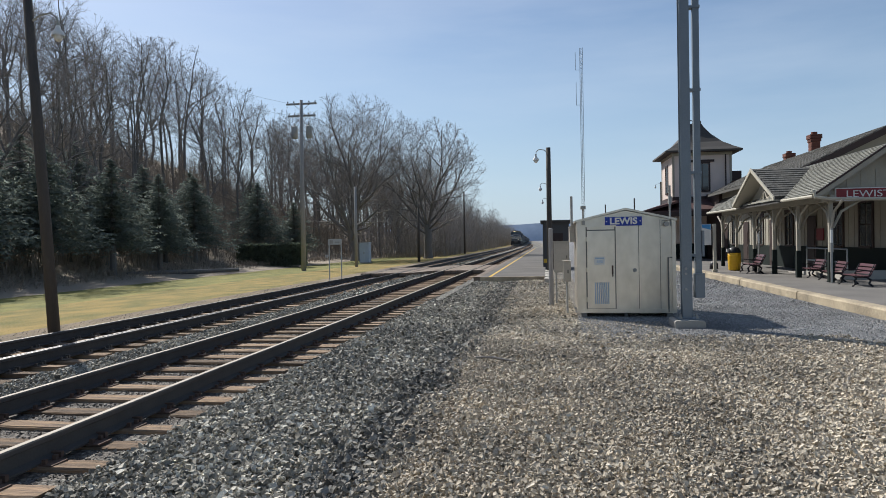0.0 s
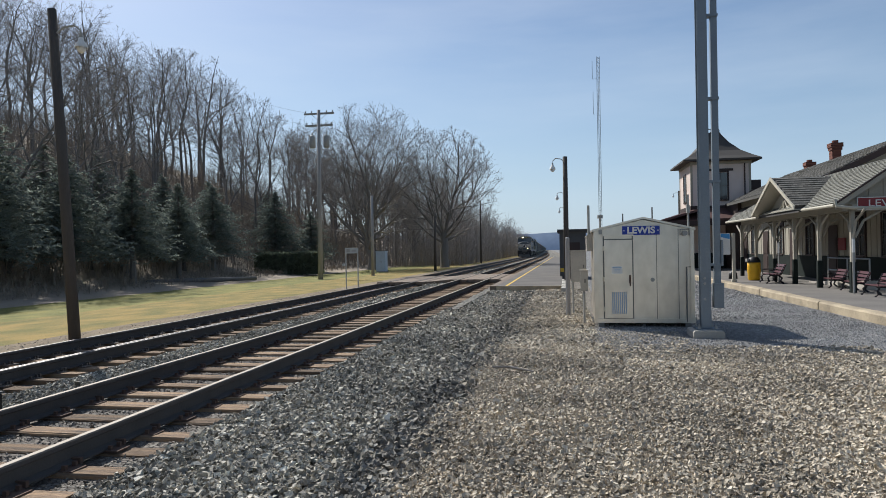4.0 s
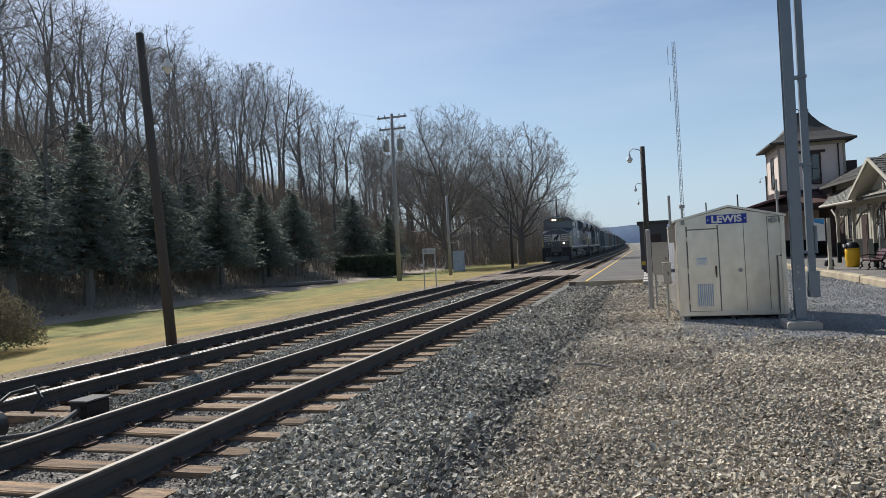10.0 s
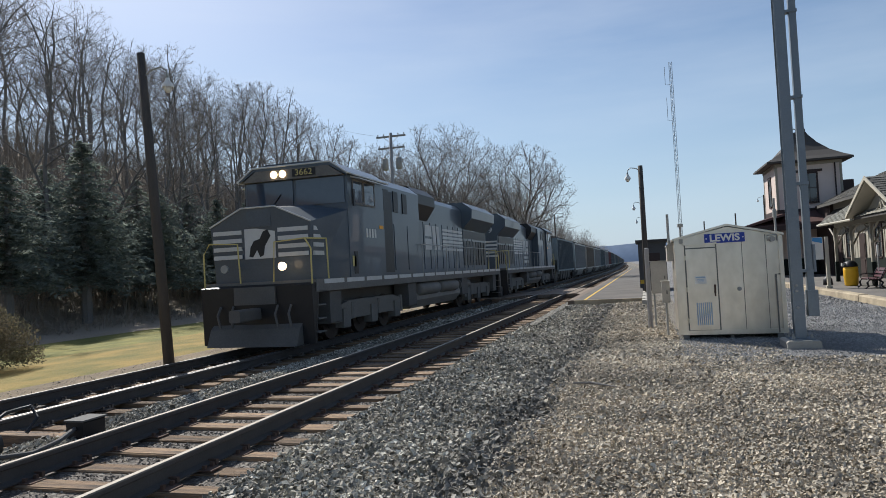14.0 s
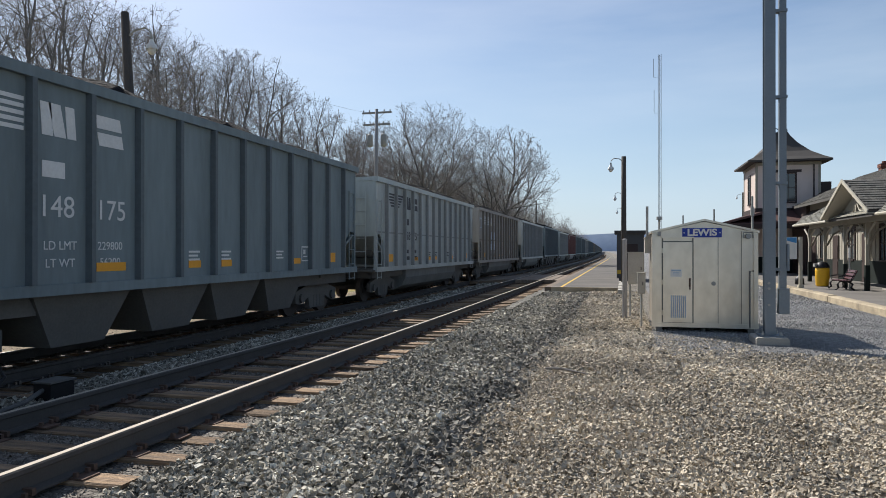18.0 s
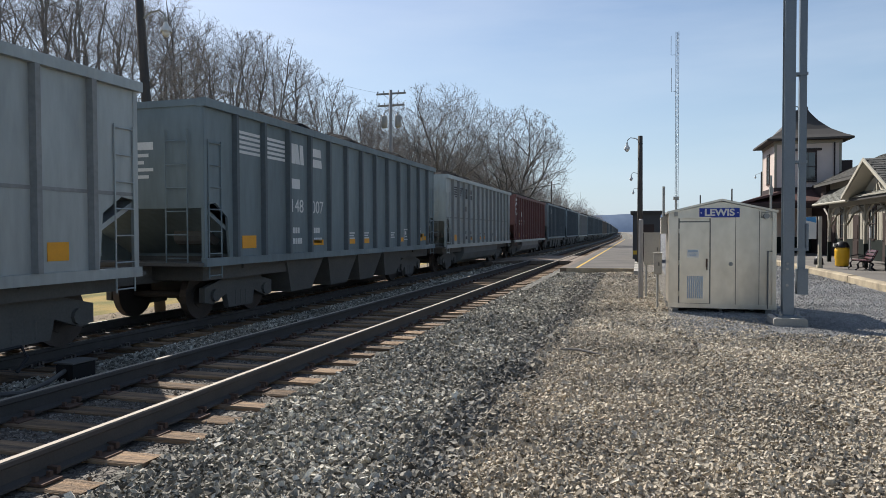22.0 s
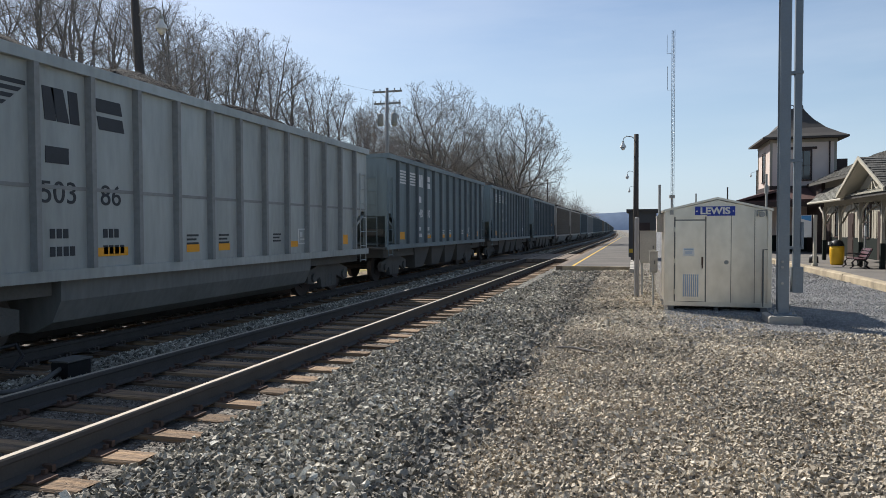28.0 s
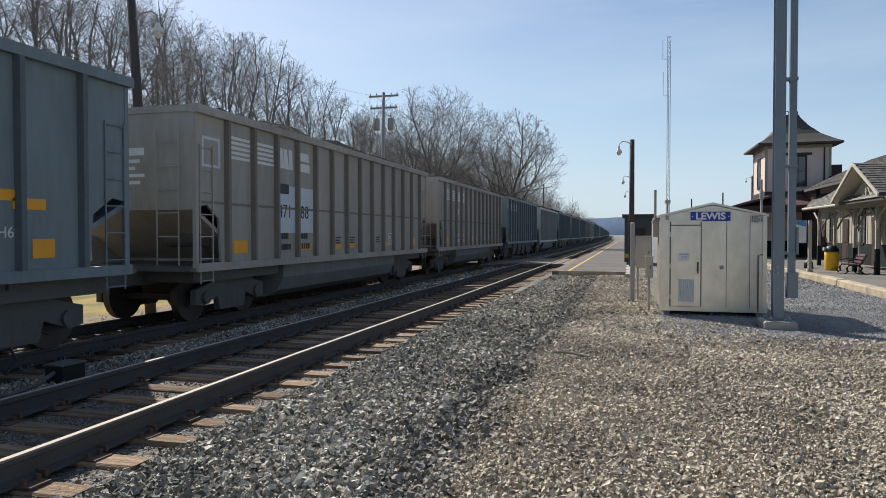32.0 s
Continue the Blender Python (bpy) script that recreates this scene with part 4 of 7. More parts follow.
def switch_machine():
    """Point machine between the tracks, with its rods and cable hose."""
    t = thing("switch_machine", "black cast-iron switch machine with rods beside the far track", "switch machine", pose(-6.72, 4.75, -0.08))
    part("gear_case", Shape().box(-0.45, -0.35, 0.0, 0.35, 0.4, 0.34, 0.05), M_BLACKIRON, t)
    part("motor_housing", Shape().tube([(-0.05, 0.4, 0.2), (-0.05, 0.85, 0.2)], [0.17, 0.15], 12), M_BLACKIRON, t, smooth=True)
    part("crank_cover", Shape().tube([(0.1, -0.2, 0.34), (0.1, -0.2, 0.42)], [0.14, 0.1], 10), M_BLACKIRON, t)
    part("junction_case", Shape().box(-0.05, 1.8, 0.0, 0.2, 2.15, 0.22, 0.02), M_BLACKIRON, t)
    part("case_lid", Shape().box(-0.07, 1.78, 0.22, 0.22, 2.17, 0.24), M_UNDER, t, "weathered flat lid")
    part("cable_hose", Shape().tube([(0.2, 0.6, 0.12), (0.3, 1.0, 0.07), (0.25, 1.4, 0.1), (0.08, 1.8, 0.14)], 0.028, 8), M_UNDER, t)
    part("hand_throw_loop", Shape().tube([(-0.3, 0.3, 0.25), (-0.4, 1.0, 0.28), (-0.45, 1.35, 0.42), (-0.3, 1.55, 0.46), (-0.15, 1.5, 0.34), (-0.15, 1.35, 0.2)], 0.022, 8), M_BLACKIRON, t)
    for y in (-0.1, 0.35):
        part("throw_rod", Shape().box(-1.9, y - 0.03, 0.05, -0.4, y + 0.03, 0.08), M_PLATE, t)
    for y in (-0.3, 0.3, 2.0):
        part("head_tie", Shape().box(-1.6, y - 0.11, -0.12, 0.55, y + 0.11, 0.02), M_TIE, t, "long weathered tie end")


switch_machine()


# ---- station ----
KERB_X, SLAB_Z = 6.6, 0.23


def station_platform():
    t = thing("station_platform", "concrete station platform with a pale kerb", "platform", kind="structure")
    part("slab", Shape().box(KERB_X + 0.3, 6, -0.2, 30, 62, SLAB_Z - 0.006), M_PAVING, t, "worn grey platform paving")
    y, i = 5.0, 0
    rng = random.Random(8)
    while y < 61:
        L = rng.uniform(2.6, 3.2)
        part("kerb_stone", Shape().prism([(KERB_X, -0.2), (KERB_X + 0.3, -0.2), (KERB_X + 0.3, SLAB_Z), (KERB_X + 0.04, SLAB_Z), (KERB_X, SLAB_Z - 0.04)], y + 0.008, y + L - 0.008), M_KERB, t, at=pose(rng.uniform(-0.012, 0.012), 0, rng.uniform(-0.012, 0.008)))
        y += L


station_platform()


def window(parent, face, a, z0, w, h, plane, glass=None, frame_mat=None):
    """A sash window in a wall: face 'x' looks along -x at x = plane, 'y' along -y at y = plane; a is its centre."""
    def box(s, u0, d0, v0, u1, d1, v1):
        return s.box(plane + d0, u0, v0, plane + d1, u1, v1) if face == "x" else s.box(u0, plane + d0, v0, u1, plane + d1, v1)

    fm = frame_mat or M_BROWN
    f = Shape()
    for u0, v0, u1, v1 in ((a - w / 2 - 0.1, z0 - 0.08, a - w / 2, z0 + h + 0.14), (a + w / 2, z0 - 0.08, a + w / 2 + 0.1, z0 + h + 0.14), (a - w / 2, z0 + h, a + w / 2, z0 + h + 0.14)):
        box(f, u0, -0.05, v0, u1, 0.02, v1)
    ob = part("window", f, fm, parent, "tall sash window with dark trim")
    part("sill", box(Shape(), a - w / 2, -0.09, z0 - 0.08, a + w / 2, 0.02, z0), fm, ob)
    for k in range(2):
        for j in range(2):
            part("pane", box(Shape(), a - w / 2 + k * w / 2 + 0.015, -0.012, z0 + j * h / 2 + 0.015, a - w / 2 + (k + 1) * w / 2 - 0.015, -0.004, z0 + (j + 1) * h / 2 - 0.015), M_WINDOW, ob)
    part("glazing_bar", box(Shape(), a - 0.015, -0.03, z0, a + 0.015, 0.01, z0 + h), fm, ob)
    part("meeting_rail", box(Shape(), a - w / 2, -0.034, z0 + h / 2 - 0.02, a + w / 2, 0.012, z0 + h / 2 + 0.02), fm, ob)
    return ob


def boards(s, face, plane, a0, a1, z0, z1, step, out=0.018):
    """Upright cover strips on a boarded wall."""
    n = max(2, round((a1 - a0) / step))
    for i in range(n + 1):
        u = a0 + (a1 - a0) * i / n
        if face == "x":
            s.box(plane - out, u - 0.022, z0, plane, u + 0.022, z1)
        else:
            s.box(u - 0.022, plane - out, z0, u + 0.022, plane, z1)
    return s


def slope_slates(parent, p00, p10, p01, p11, rows, cols, material, name="slate", cut=None):
    """Slates lapped on a roof plane: p00-p10 is the eave, p01-p11 the ridge."""
    p00, p10, p01, p11 = map(Vector, (p00, p10, p01, p11))
    n = (p10 - p00).cross(p01 - p00).normalized()
    if n.z < 0:
        n = -n
    s = Shape()
    rng = random.Random(rows * 31 + cols)
    for r in range(rows):
        f0, f1 = r / rows, min((r + 1.25) / rows, 1.0)
        for c in range(cols):
            g0, g1 = (c + 0.5 * (r % 2)) / cols, (c + 0.96 + 0.5 * (r % 2)) / cols
            if g0 >= 1:
                continue
            g1 = min(g1, 1)

            def at(f, g):
                return (p00.lerp(p10, g)).lerp(p01.lerp(p11, g), f)
            j = rng.uniform(0.0, 0.008)
            q = [at(f0, g0) + n * (0.03 + j), at(f0, g1) + n * (0.03 + j), at(f1, g1) + n * 0.008, at(f1, g0) + n * 0.008]
            if cut and cut((q[0] + q[2]) / 2):
                continue
            s.add(q + [p - n * 0.014 for p in q], [(0, 1, 2, 3), (4, 5, 1, 0), (5, 6, 2, 1), (7, 4, 0, 3)])
    ob = part(name, s, material, parent, "lapped slates")
    return tagged(ob, kind="stuff")


def slab(s, pts, th):
    """A sloping plate of four corners with thickness."""
    p = [Vector(q) for q in pts]
    return s.add([*p, *[q - Vector((0, 0, th)) for q in p]], [(0, 1, 2, 3), (7, 6, 5, 4), (0, 4, 5, 1), (1, 5, 6, 2), (2, 6, 7, 3), (3, 7, 4, 0)])


def canopy():
    """Platform canopy: slate roof on timber posts with curved braces, gable towards the yard, cross gable to the tracks."""
    t = thing("platform_canopy", "timber station canopy with grey slate roof, cream gables and braced posts", "canopy")
    xe, xr, xw, ze, zr, y0, y1, yh = 8.2, 10.35, 12.5, 3.0, 4.5, 22.7, 35.0, 36.8
    w = part("west_slope", slab(Shape(), [(xe, y0, ze), (xe, yh, ze), (xr, y1, zr), (xr, y0, zr)], 0.1), M_SHINGLE_DARK, t)
    slope_slates(w, (xe - 0.03, y0 - 0.05, ze - 0.01), (xe - 0.03, yh, ze - 0.01), (xr, y0 - 0.05, zr), (xr, y1, zr), 22, 84, M_SHINGLE_STUFF)
    part("east_slope", slab(Shape(), [(xr, y0, zr), (xr, y1, zr), (xw, yh, ze), (xw, y0, ze)], 0.1), M_SHINGLE_DARK, t)
    part("hip", slab(Shape(), [(xe, yh, ze), (xw, yh, ze), (xr + 0.01, y1, zr), (xr, y1, zr)], 0.1), M_SHINGLE_DARK, t)
    # cross gable towards the tracks
    ya, ym, yb, xg = 25.6, 28.35, 31.1, 7.95
    zg = 4.3
    for a in (ya, yb):
        c = part("cross_gable_slope", slab(Shape(), [(xg, a, ze + 0.1), (xg, ym, zg + 0.06), (xr, ym, zg + 0.06), (xe + 0.15, a, ze + 0.1)], 0.09), M_SHINGLE_DARK, t)
        if a == ya:
            slope_slates(c, (xg, a, ze + 0.1), (xe + 0.15, a, ze + 0.1), (xg, ym, zg + 0.06), (xr, ym, zg + 0.06), 13, 12, M_SLATE_DARK)
        # soffit takes the lit cream, so its brightness sits in the colour
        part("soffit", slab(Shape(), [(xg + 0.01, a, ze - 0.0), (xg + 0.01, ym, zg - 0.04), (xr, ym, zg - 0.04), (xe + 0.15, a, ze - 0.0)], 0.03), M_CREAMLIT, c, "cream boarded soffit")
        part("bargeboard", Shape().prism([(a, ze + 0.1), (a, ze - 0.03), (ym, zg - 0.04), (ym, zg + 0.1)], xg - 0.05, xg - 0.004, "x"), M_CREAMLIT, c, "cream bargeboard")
    g = part("cross_gable_wall", Shape().prism([(ya + 0.3, ze), (yb - 0.3, ze), (ym, zg - 0.2)], xg + 0.55, xg + 0.61, "x"), M_CREAM, t)
    part("collar_beam", Shape().box(xg + 0.3, ya + 0.4, ze - 0.02, xg + 0.42, yb - 0.4, ze + 0.1), M_CREAM, t)
    part("king_post", Shape().box(xg + 0.42, ym - 0.05, ze + 0.1, xg + 0.52, ym + 0.05, zg - 0.3), M_CREAM, t)
    for sgn in (-1, 1):
        part("curved_strut", Shape().tube([(xg + 0.46, ym + sgn * 0.75, ze + 0.1), (xg + 0.46, ym + sgn * 0.35, ze + 0.22), (xg + 0.46, ym + sgn * 0.08, ze + 0.5)], 0.035, 6), M_CREAM, t)
    # gable towards the yard
    gw = part("gable_wall", Shape().prism([(xe + 0.35, ze + 0.05), (xw - 0.35, ze + 0.05), (xr, zr - 0.2)], y0 + 0.35, y0 + 0.4), M_CREAM, t, "cream boarded gable")
    tagged(part("batten_cladding", boards(Shape(), "y", y0 + 0.35, xe + 1.1, xw - 1.1, ze + 0.06, ze + 0.75, 0.42), M_CREAM, gw), kind="stuff")
    for a in (xe, xw):
        part("rake_board", Shape().prism([(a, ze - 0.04), (a, ze - 0.2), (xr, zr - 0.22), (xr, zr - 0.04)], y0 - 0.05, y0 - 0.004), M_CREAM, t)
        part("rake_trim", Shape().prism([(a, ze + 0.03), (a, ze - 0.04), (xr, zr - 0.04), (xr, zr + 0.03)], y0 - 0.07, y0 - 0.004), M_BROWN, t, "thin dark edge of the roof")
    part("eave_beam", Shape().box(xe + 0.5, y0 + 0.1, ze - 0.22, xe + 0.66, yh - 0.6, ze - 0.02), M_CREAM, t)
    part("tie_beam", Shape().box(xe + 0.3, y0 + 0.28, ze - 0.24, xw - 0.3, y0 + 0.44, ze - 0.02), M_CREAM, t)
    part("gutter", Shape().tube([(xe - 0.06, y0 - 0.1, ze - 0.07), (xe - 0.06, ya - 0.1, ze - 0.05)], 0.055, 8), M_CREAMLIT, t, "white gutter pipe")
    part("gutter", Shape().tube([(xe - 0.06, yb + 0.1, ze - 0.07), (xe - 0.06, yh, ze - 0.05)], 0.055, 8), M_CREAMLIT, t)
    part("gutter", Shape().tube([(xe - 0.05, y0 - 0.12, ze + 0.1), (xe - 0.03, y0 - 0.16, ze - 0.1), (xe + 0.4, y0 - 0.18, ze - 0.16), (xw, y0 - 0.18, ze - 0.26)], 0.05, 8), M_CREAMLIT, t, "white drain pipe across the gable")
    for y in (23.0, 25.8, 28.4, 31.0, 33.8, 36.4):
        p = part("post", Shape().box(xe + 0.52, y - 0.06, SLAB_Z, xe + 0.64, y + 0.06, ze - 0.22, 0.02), M_CREAM, t)
        part("post_base", Shape().box(xe + 0.5, y - 0.08, SLAB_Z, xe + 0.66, y + 0.08, SLAB_Z + 0.95), M_GREEN, p, "dark painted post base")
        for d in (-1, 1):
            part("brace", Shape().tube([(xe + 0.58, y + d * 0.08, 1.95), (xe + 0.58, y + d * 0.28, 2.45), (xe + 0.58, y + d * 0.95, ze - 0.22)], 0.042, 6), M_CREAM, p)
        part("brace", Shape().tube([(xe + 0.66, y, 1.95), (xe + 0.9, y, 2.45), (xe + 1.7, y, ze - 0.05)], 0.042, 6), M_CREAM, p)
        part("rafter_beam", Shape().box(xe + 0.1, y - 0.06, ze - 0.02, xw - 0.4, y + 0.06, ze + 0.12), M_CREAM, p)
    sg = thing("station_sign", "dark red station name board with white capitals under the gable", "sign", pose(10.35, y0 + 0.2, 2.98))
    b = part("board", Shape().box(-1.45, -0.03, -0.18, 1.45, 0.03, 0.18), M_SIGNRED, sg)
    rim = Shape()
    for q in ((-1.47, -0.2, 1.47, -0.175), (-1.47, 0.175, 1.47, 0.2), (-1.47, -0.175, -1.445, 0.175), (1.445, -0.175, 1.47, 0.175)):
        rim.box(q[0], -0.04, q[1], q[2], 0.035, q[3])
    part("rim", rim, M_WHITE, b)
    lettering("name", "LEWISTOWN", 0.3, M_WHITE, b, pose(0, -0.033, 0, 90), label="white capitals", squeeze=1.3)


M_SHINGLE_STUFF = mat("lapped_slates", (0.235, 0.23, 0.195), (0.15, 0.148, 0.125), 0.8, scale=1.2, fine=26, bump=0.25, vary=0.2, island=True)
# paler copy of the cream boards: light on the trim put into colour
M_CREAMLIT = mat("lit_cream_trim", (0.5, 0.465, 0.375), (0.42, 0.39, 0.31), 0.55, scale=3, fine=40, bump=0.04)
M_SLATE_DARK = mat("dark_lapped_slates", (0.12, 0.115, 0.1), (0.07, 0.067, 0.06), 0.85, scale=1.0, fine=20, bump=0.25, vary=0.25, island=True)
canopy()


def station_building():
    t = thing("station_house", "old cream and dark green boarded station house with slate gable roof", "building")
    xw, xr, xe, y0, y1, ze, zr = 11.2, 14.3, 17.4, 27.5, 47.0, 4.55, 6.35
    part("wall", Shape().box(xw, 24.6, 0, xe, y1, ze), M_CREAM, t)
    part("wainscot", Shape().box(xw - 0.05, 24.55, SLAB_Z - 0.02, xw - 0.003, y1, 1.25), M_GREEN, t, "dark green lower boarding")
    part("wainscot", Shape().box(xw - 0.05, 24.5, SLAB_Z - 0.02, xe, 24.597, 1.25), M_GREEN, t)
    tagged(part("batten_cladding", boards(Shape(), "x", xw - 0.003, 24.7, y1, 1.25, 3.4, 0.5), M_CREAM, t), kind="stuff")
    tagged(part("batten_cladding", boards(Shape(), "y", 24.597, xw, xe, 1.25, 3.4, 0.5), M_CREAM, t), kind="stuff")
    part("gable", Shape().prism([(xw, ze), (xe, ze), (xr, zr - 0.1)], 31.3, y1), M_CREAM, t, "boarded gable under the roof")
    for a in (xw - 0.65, xe + 0.65):
        r = part("roof_slope", slab(Shape(), [(a, 30.9, ze), (a, y1 + 0.5, ze), (xr, y1 + 0.5, zr), (xr, 30.9, zr)], 0.16), M_SHINGLE, t)
        if a < xr:
            slope_slates(r, (a, 30.9, ze), (a, y1 + 0.5, ze), (xr, 30.9, zr), (xr, y1 + 0.5, zr), 16, 60, M_SLATE_DARK)
        part("rake_board", Shape().prism([(a, ze - 0.02), (a, ze - 0.3), (xr, zr - 0.3), (xr, zr - 0.02)], 30.82, 30.89), M_BROWN, r, "deep dark rake board")
    part("lean_to_roof", slab(Shape(), [(xw - 0.6, 24.2, 3.5), (xw - 0.6, y1, 3.5), (xw + 0.1, y1, 4.3), (xw + 0.1, 24.2, 4.3)], 0.12), M_SHINGLE_DARK, t)
    for y, w, z, h in ((26.2, 0.95, 1.3, 1.55), (28.6, 0.95, 1.3, 1.55), (34.0, 0.9, 1.3, 1.5), (38.4, 0.9, 1.3, 1.5), (43.5, 0.9, 1.3, 1.5)):
        window(t, "x", y, z, w, h, xw - 0.004)
    for x in (12.3, 14.2, 16.0):
        window(t, "y", x, 1.3, 0.95, 1.55, 24.594)
    for y in (31.2, 36.3, 41.0, 45.4):
        d = part("door", Shape().box(xw - 0.045, y - 0.5, SLAB_Z, xw - 0.056, y + 0.5, 2.55), M_BROWN, t, "tall dark panelled door")
        for z in (0.45, 1.3):
            part("panel", Shape().box(xw - 0.075, y - 0.38, z, xw - 0.056, y + 0.38, z + 0.7), M_BROWN, d)
        part("door_handle", Shape().tube([(xw - 0.08, y + 0.42, 1.25), (xw - 0.12, y + 0.42, 1.25)], 0.03, 8), M_STEEL, d)
    part("red_notice", Shape().box(xw - 0.075, 29.9, 1.5, xw - 0.03, 30.6, 2.0), M_SIGNRED, t, "small dark red notice board")
    for (x, y, w, z0, z1) in ((14.6, 40.3, 0.46, 5.6, 7.3), (15.0, 45.5, 0.44, 5.6, 6.9)):
        c = thing("chimney", "red brick chimney with a corbelled top", "chimney", pose(x, y, z0))
        h = z1 - z0
        n = int(h / 0.08)
        part("core", Shape().box(-w / 2 + 0.01, -w / 2 + 0.01, 0, w / 2 - 0.01, w / 2 - 0.01, h - 0.02), M_BRICK, c)
        for i in range(n):
            e = 0.08 if i >= n - 3 else 0.04 if i >= n - 5 else 0
            part("brick_course", Shape().box(-w / 2 - e, -w / 2 - e, i * 0.08, w / 2 + e, w / 2 + e, i * 0.08 + 0.068), M_BRICK, c)
        part("pot", Shape().tube([(0, 0, h), (0, 0, h + 0.12)], 0.16, 10), M_BRICK, c)


station_building()


def tower_house():
    t = thing("tower_house", "square cream station tower with a flared dark slate roof", "building")
    x0, x1, y0, y1, z0, z1 = 8.75, 12.7, 50.0, 54.6, 0.0, 7.75
    part("wall", Shape().box(x0, y0, z0, x1, y1, z1), M_PINKISH, t)
    for x, y in ((x0 - 0.03, y0 - 0.03), (x1 - 0.12, y0 - 0.03), (x0 - 0.03, y1 - 0.12)):
        part("corner_board", Shape().box(x, y, 0, x + 0.15, y + 0.15, z1 - 0.1), M_CREAM, t)
    part("frieze", Shape().box(x0 - 0.06, y0 - 0.06, z1 - 0.28, x1 + 0.06, y1 + 0.06, z1 - 0.02), M_CREAM, t)
    part("string_course", Shape().box(x0 - 0.05, y0 - 0.05, 4.25, x1 + 0.05, y1 + 0.05, 4.6), M_BROWN, t)
    window(t, "y", 10.75, 5.0, 0.85, 1.9, y0 - 0.004)
    window(t, "x", 52.3, 5.0, 0.85, 1.9, x0 - 0.004)
    part("lintel", Shape().box(9.95, y0 - 0.1, 7.0, 11.55, y0 - 0.004, 7.16), M_BROWN, t)
    part("downpipe", Shape().tube([(12.3, y0 - 0.08, 7.5), (12.3, y0 - 0.08, 4.6)], 0.045, 6), M_BROWN, t)
    # roof flared towards its eaves
    cx, cy = (x0 + x1) / 2, (y0 + y1) / 2
    prof = [(1.3, 7.68), (1.3, 7.8), (1.08, 8.05), (0.76, 8.5), (0.46, 9.15), (0.26, 9.75), (0.2, 10.0)]
    hx, hy = (x1 - x0) / 2, (y1 - y0) / 2
    r = Shape()
    for f, z in prof:
        r.v += [(cx - hx * f, cy - hy * f, z), (cx + hx * f, cy - hy * f, z), (cx + hx * f, cy + hy * f, z), (cx - hx * f, cy + hy * f, z)]
    for i in range(len(prof) - 1):
        r.f += [(i * 4 + j, i * 4 + (j + 1) % 4, i * 4 + 4 + (j + 1) % 4, i * 4 + 4 + j) for j in range(4)]
    r.f += [(3, 2, 1, 0), tuple(range(len(r.v) - 4, len(r.v)))]
    rf = part("roof", r, M_SHINGLE_DARK, t, "flared dark slate roof")
    cr = Shape()
    for a in range(10):
        u, v = a * math.pi / 5, (a + 1) * math.pi / 5
        for k in (-0.28, 0.28):
            cr.tube([(cx + k + 0.16 * math.cos(u), cy - 0.1, 10.16 + 0.16 * math.sin(u)), (cx + k + 0.16 * math.cos(v), cy - 0.1, 10.16 + 0.16 * math.sin(v))], 0.03, 4, False)
    cr.tube([(cx - 0.5, cy - 0.1, 10.0), (cx + 0.5, cy - 0.1, 10.0)], 0.04, 5).tube([(cx, cy - 0.1, 9.9), (cx, cy - 0.1, 10.55)], 0.035, 5)
    part("iron_cresting", cr, M_BLACKIRON, rf, "black iron roof cresting")
    # lower platform roof round its foot
    lr = part("lower_roof", slab(Shape(), [(5.9, 47.0, 3.45), (5.9, 60, 3.45), (9.0, 60, 4.3), (9.0, 47.0, 4.3)], 0.14), M_REDROOF, t, "red edged lower roof")
    part("lower_roof", slab(Shape(), [(5.9, 47.0, 3.45), (9.0, 50.0, 4.4), (13.2, 50.0, 4.5), (14.0, 47.0, 3.7)], 0.14), M_REDROOF, t)
    part("fascia", Shape().box(5.86, 46.94, 3.12, 5.92, 60, 3.44), M_BROWN, lr)
    part("fascia", Shape().box(5.92, 46.93, 3.12, 14.0, 46.99, 3.44), M_BROWN, lr)
    for y in (47.3, 51, 55, 59):
        p = part("canopy_post", Shape().box(6.3, y - 0.08, 0, 6.46, y + 0.08, 3.3), M_CREAM, t)
        part("brace", Shape().tube([(6.46, y, 2.2), (7.2, y, 3.3)], 0.05, 6), M_CREAM, p)
    link = part("link_wing", Shape().box(11.0, 46.4, 0, 19, 50, 4.7), M_BROWN, t, "dark low wing beside the tower")
    part("wing_chimney", Shape().box(12.9, 52, 5.8, 13.9, 53, 6.5), M_BROWN, t)
    part("wing_roof", slab(Shape(), [(12.6, 47.0, 5.55), (12.6, 56, 5.55), (22, 56, 5.7), (22, 47.0, 5.7)], 0.9), M_BROWN, t)
    part("ground_floor_window", Shape().box(x0 - 0.06, 51.0, 1.0, x0 - 0.004, 53.4, 2.6), M_WINDOW, t)
    part("wainscot", Shape().box(x0 - 0.05, y0 - 0.05, 0, x1 + 0.02, y1, 1.3), M_GREEN, t)


tower_house()


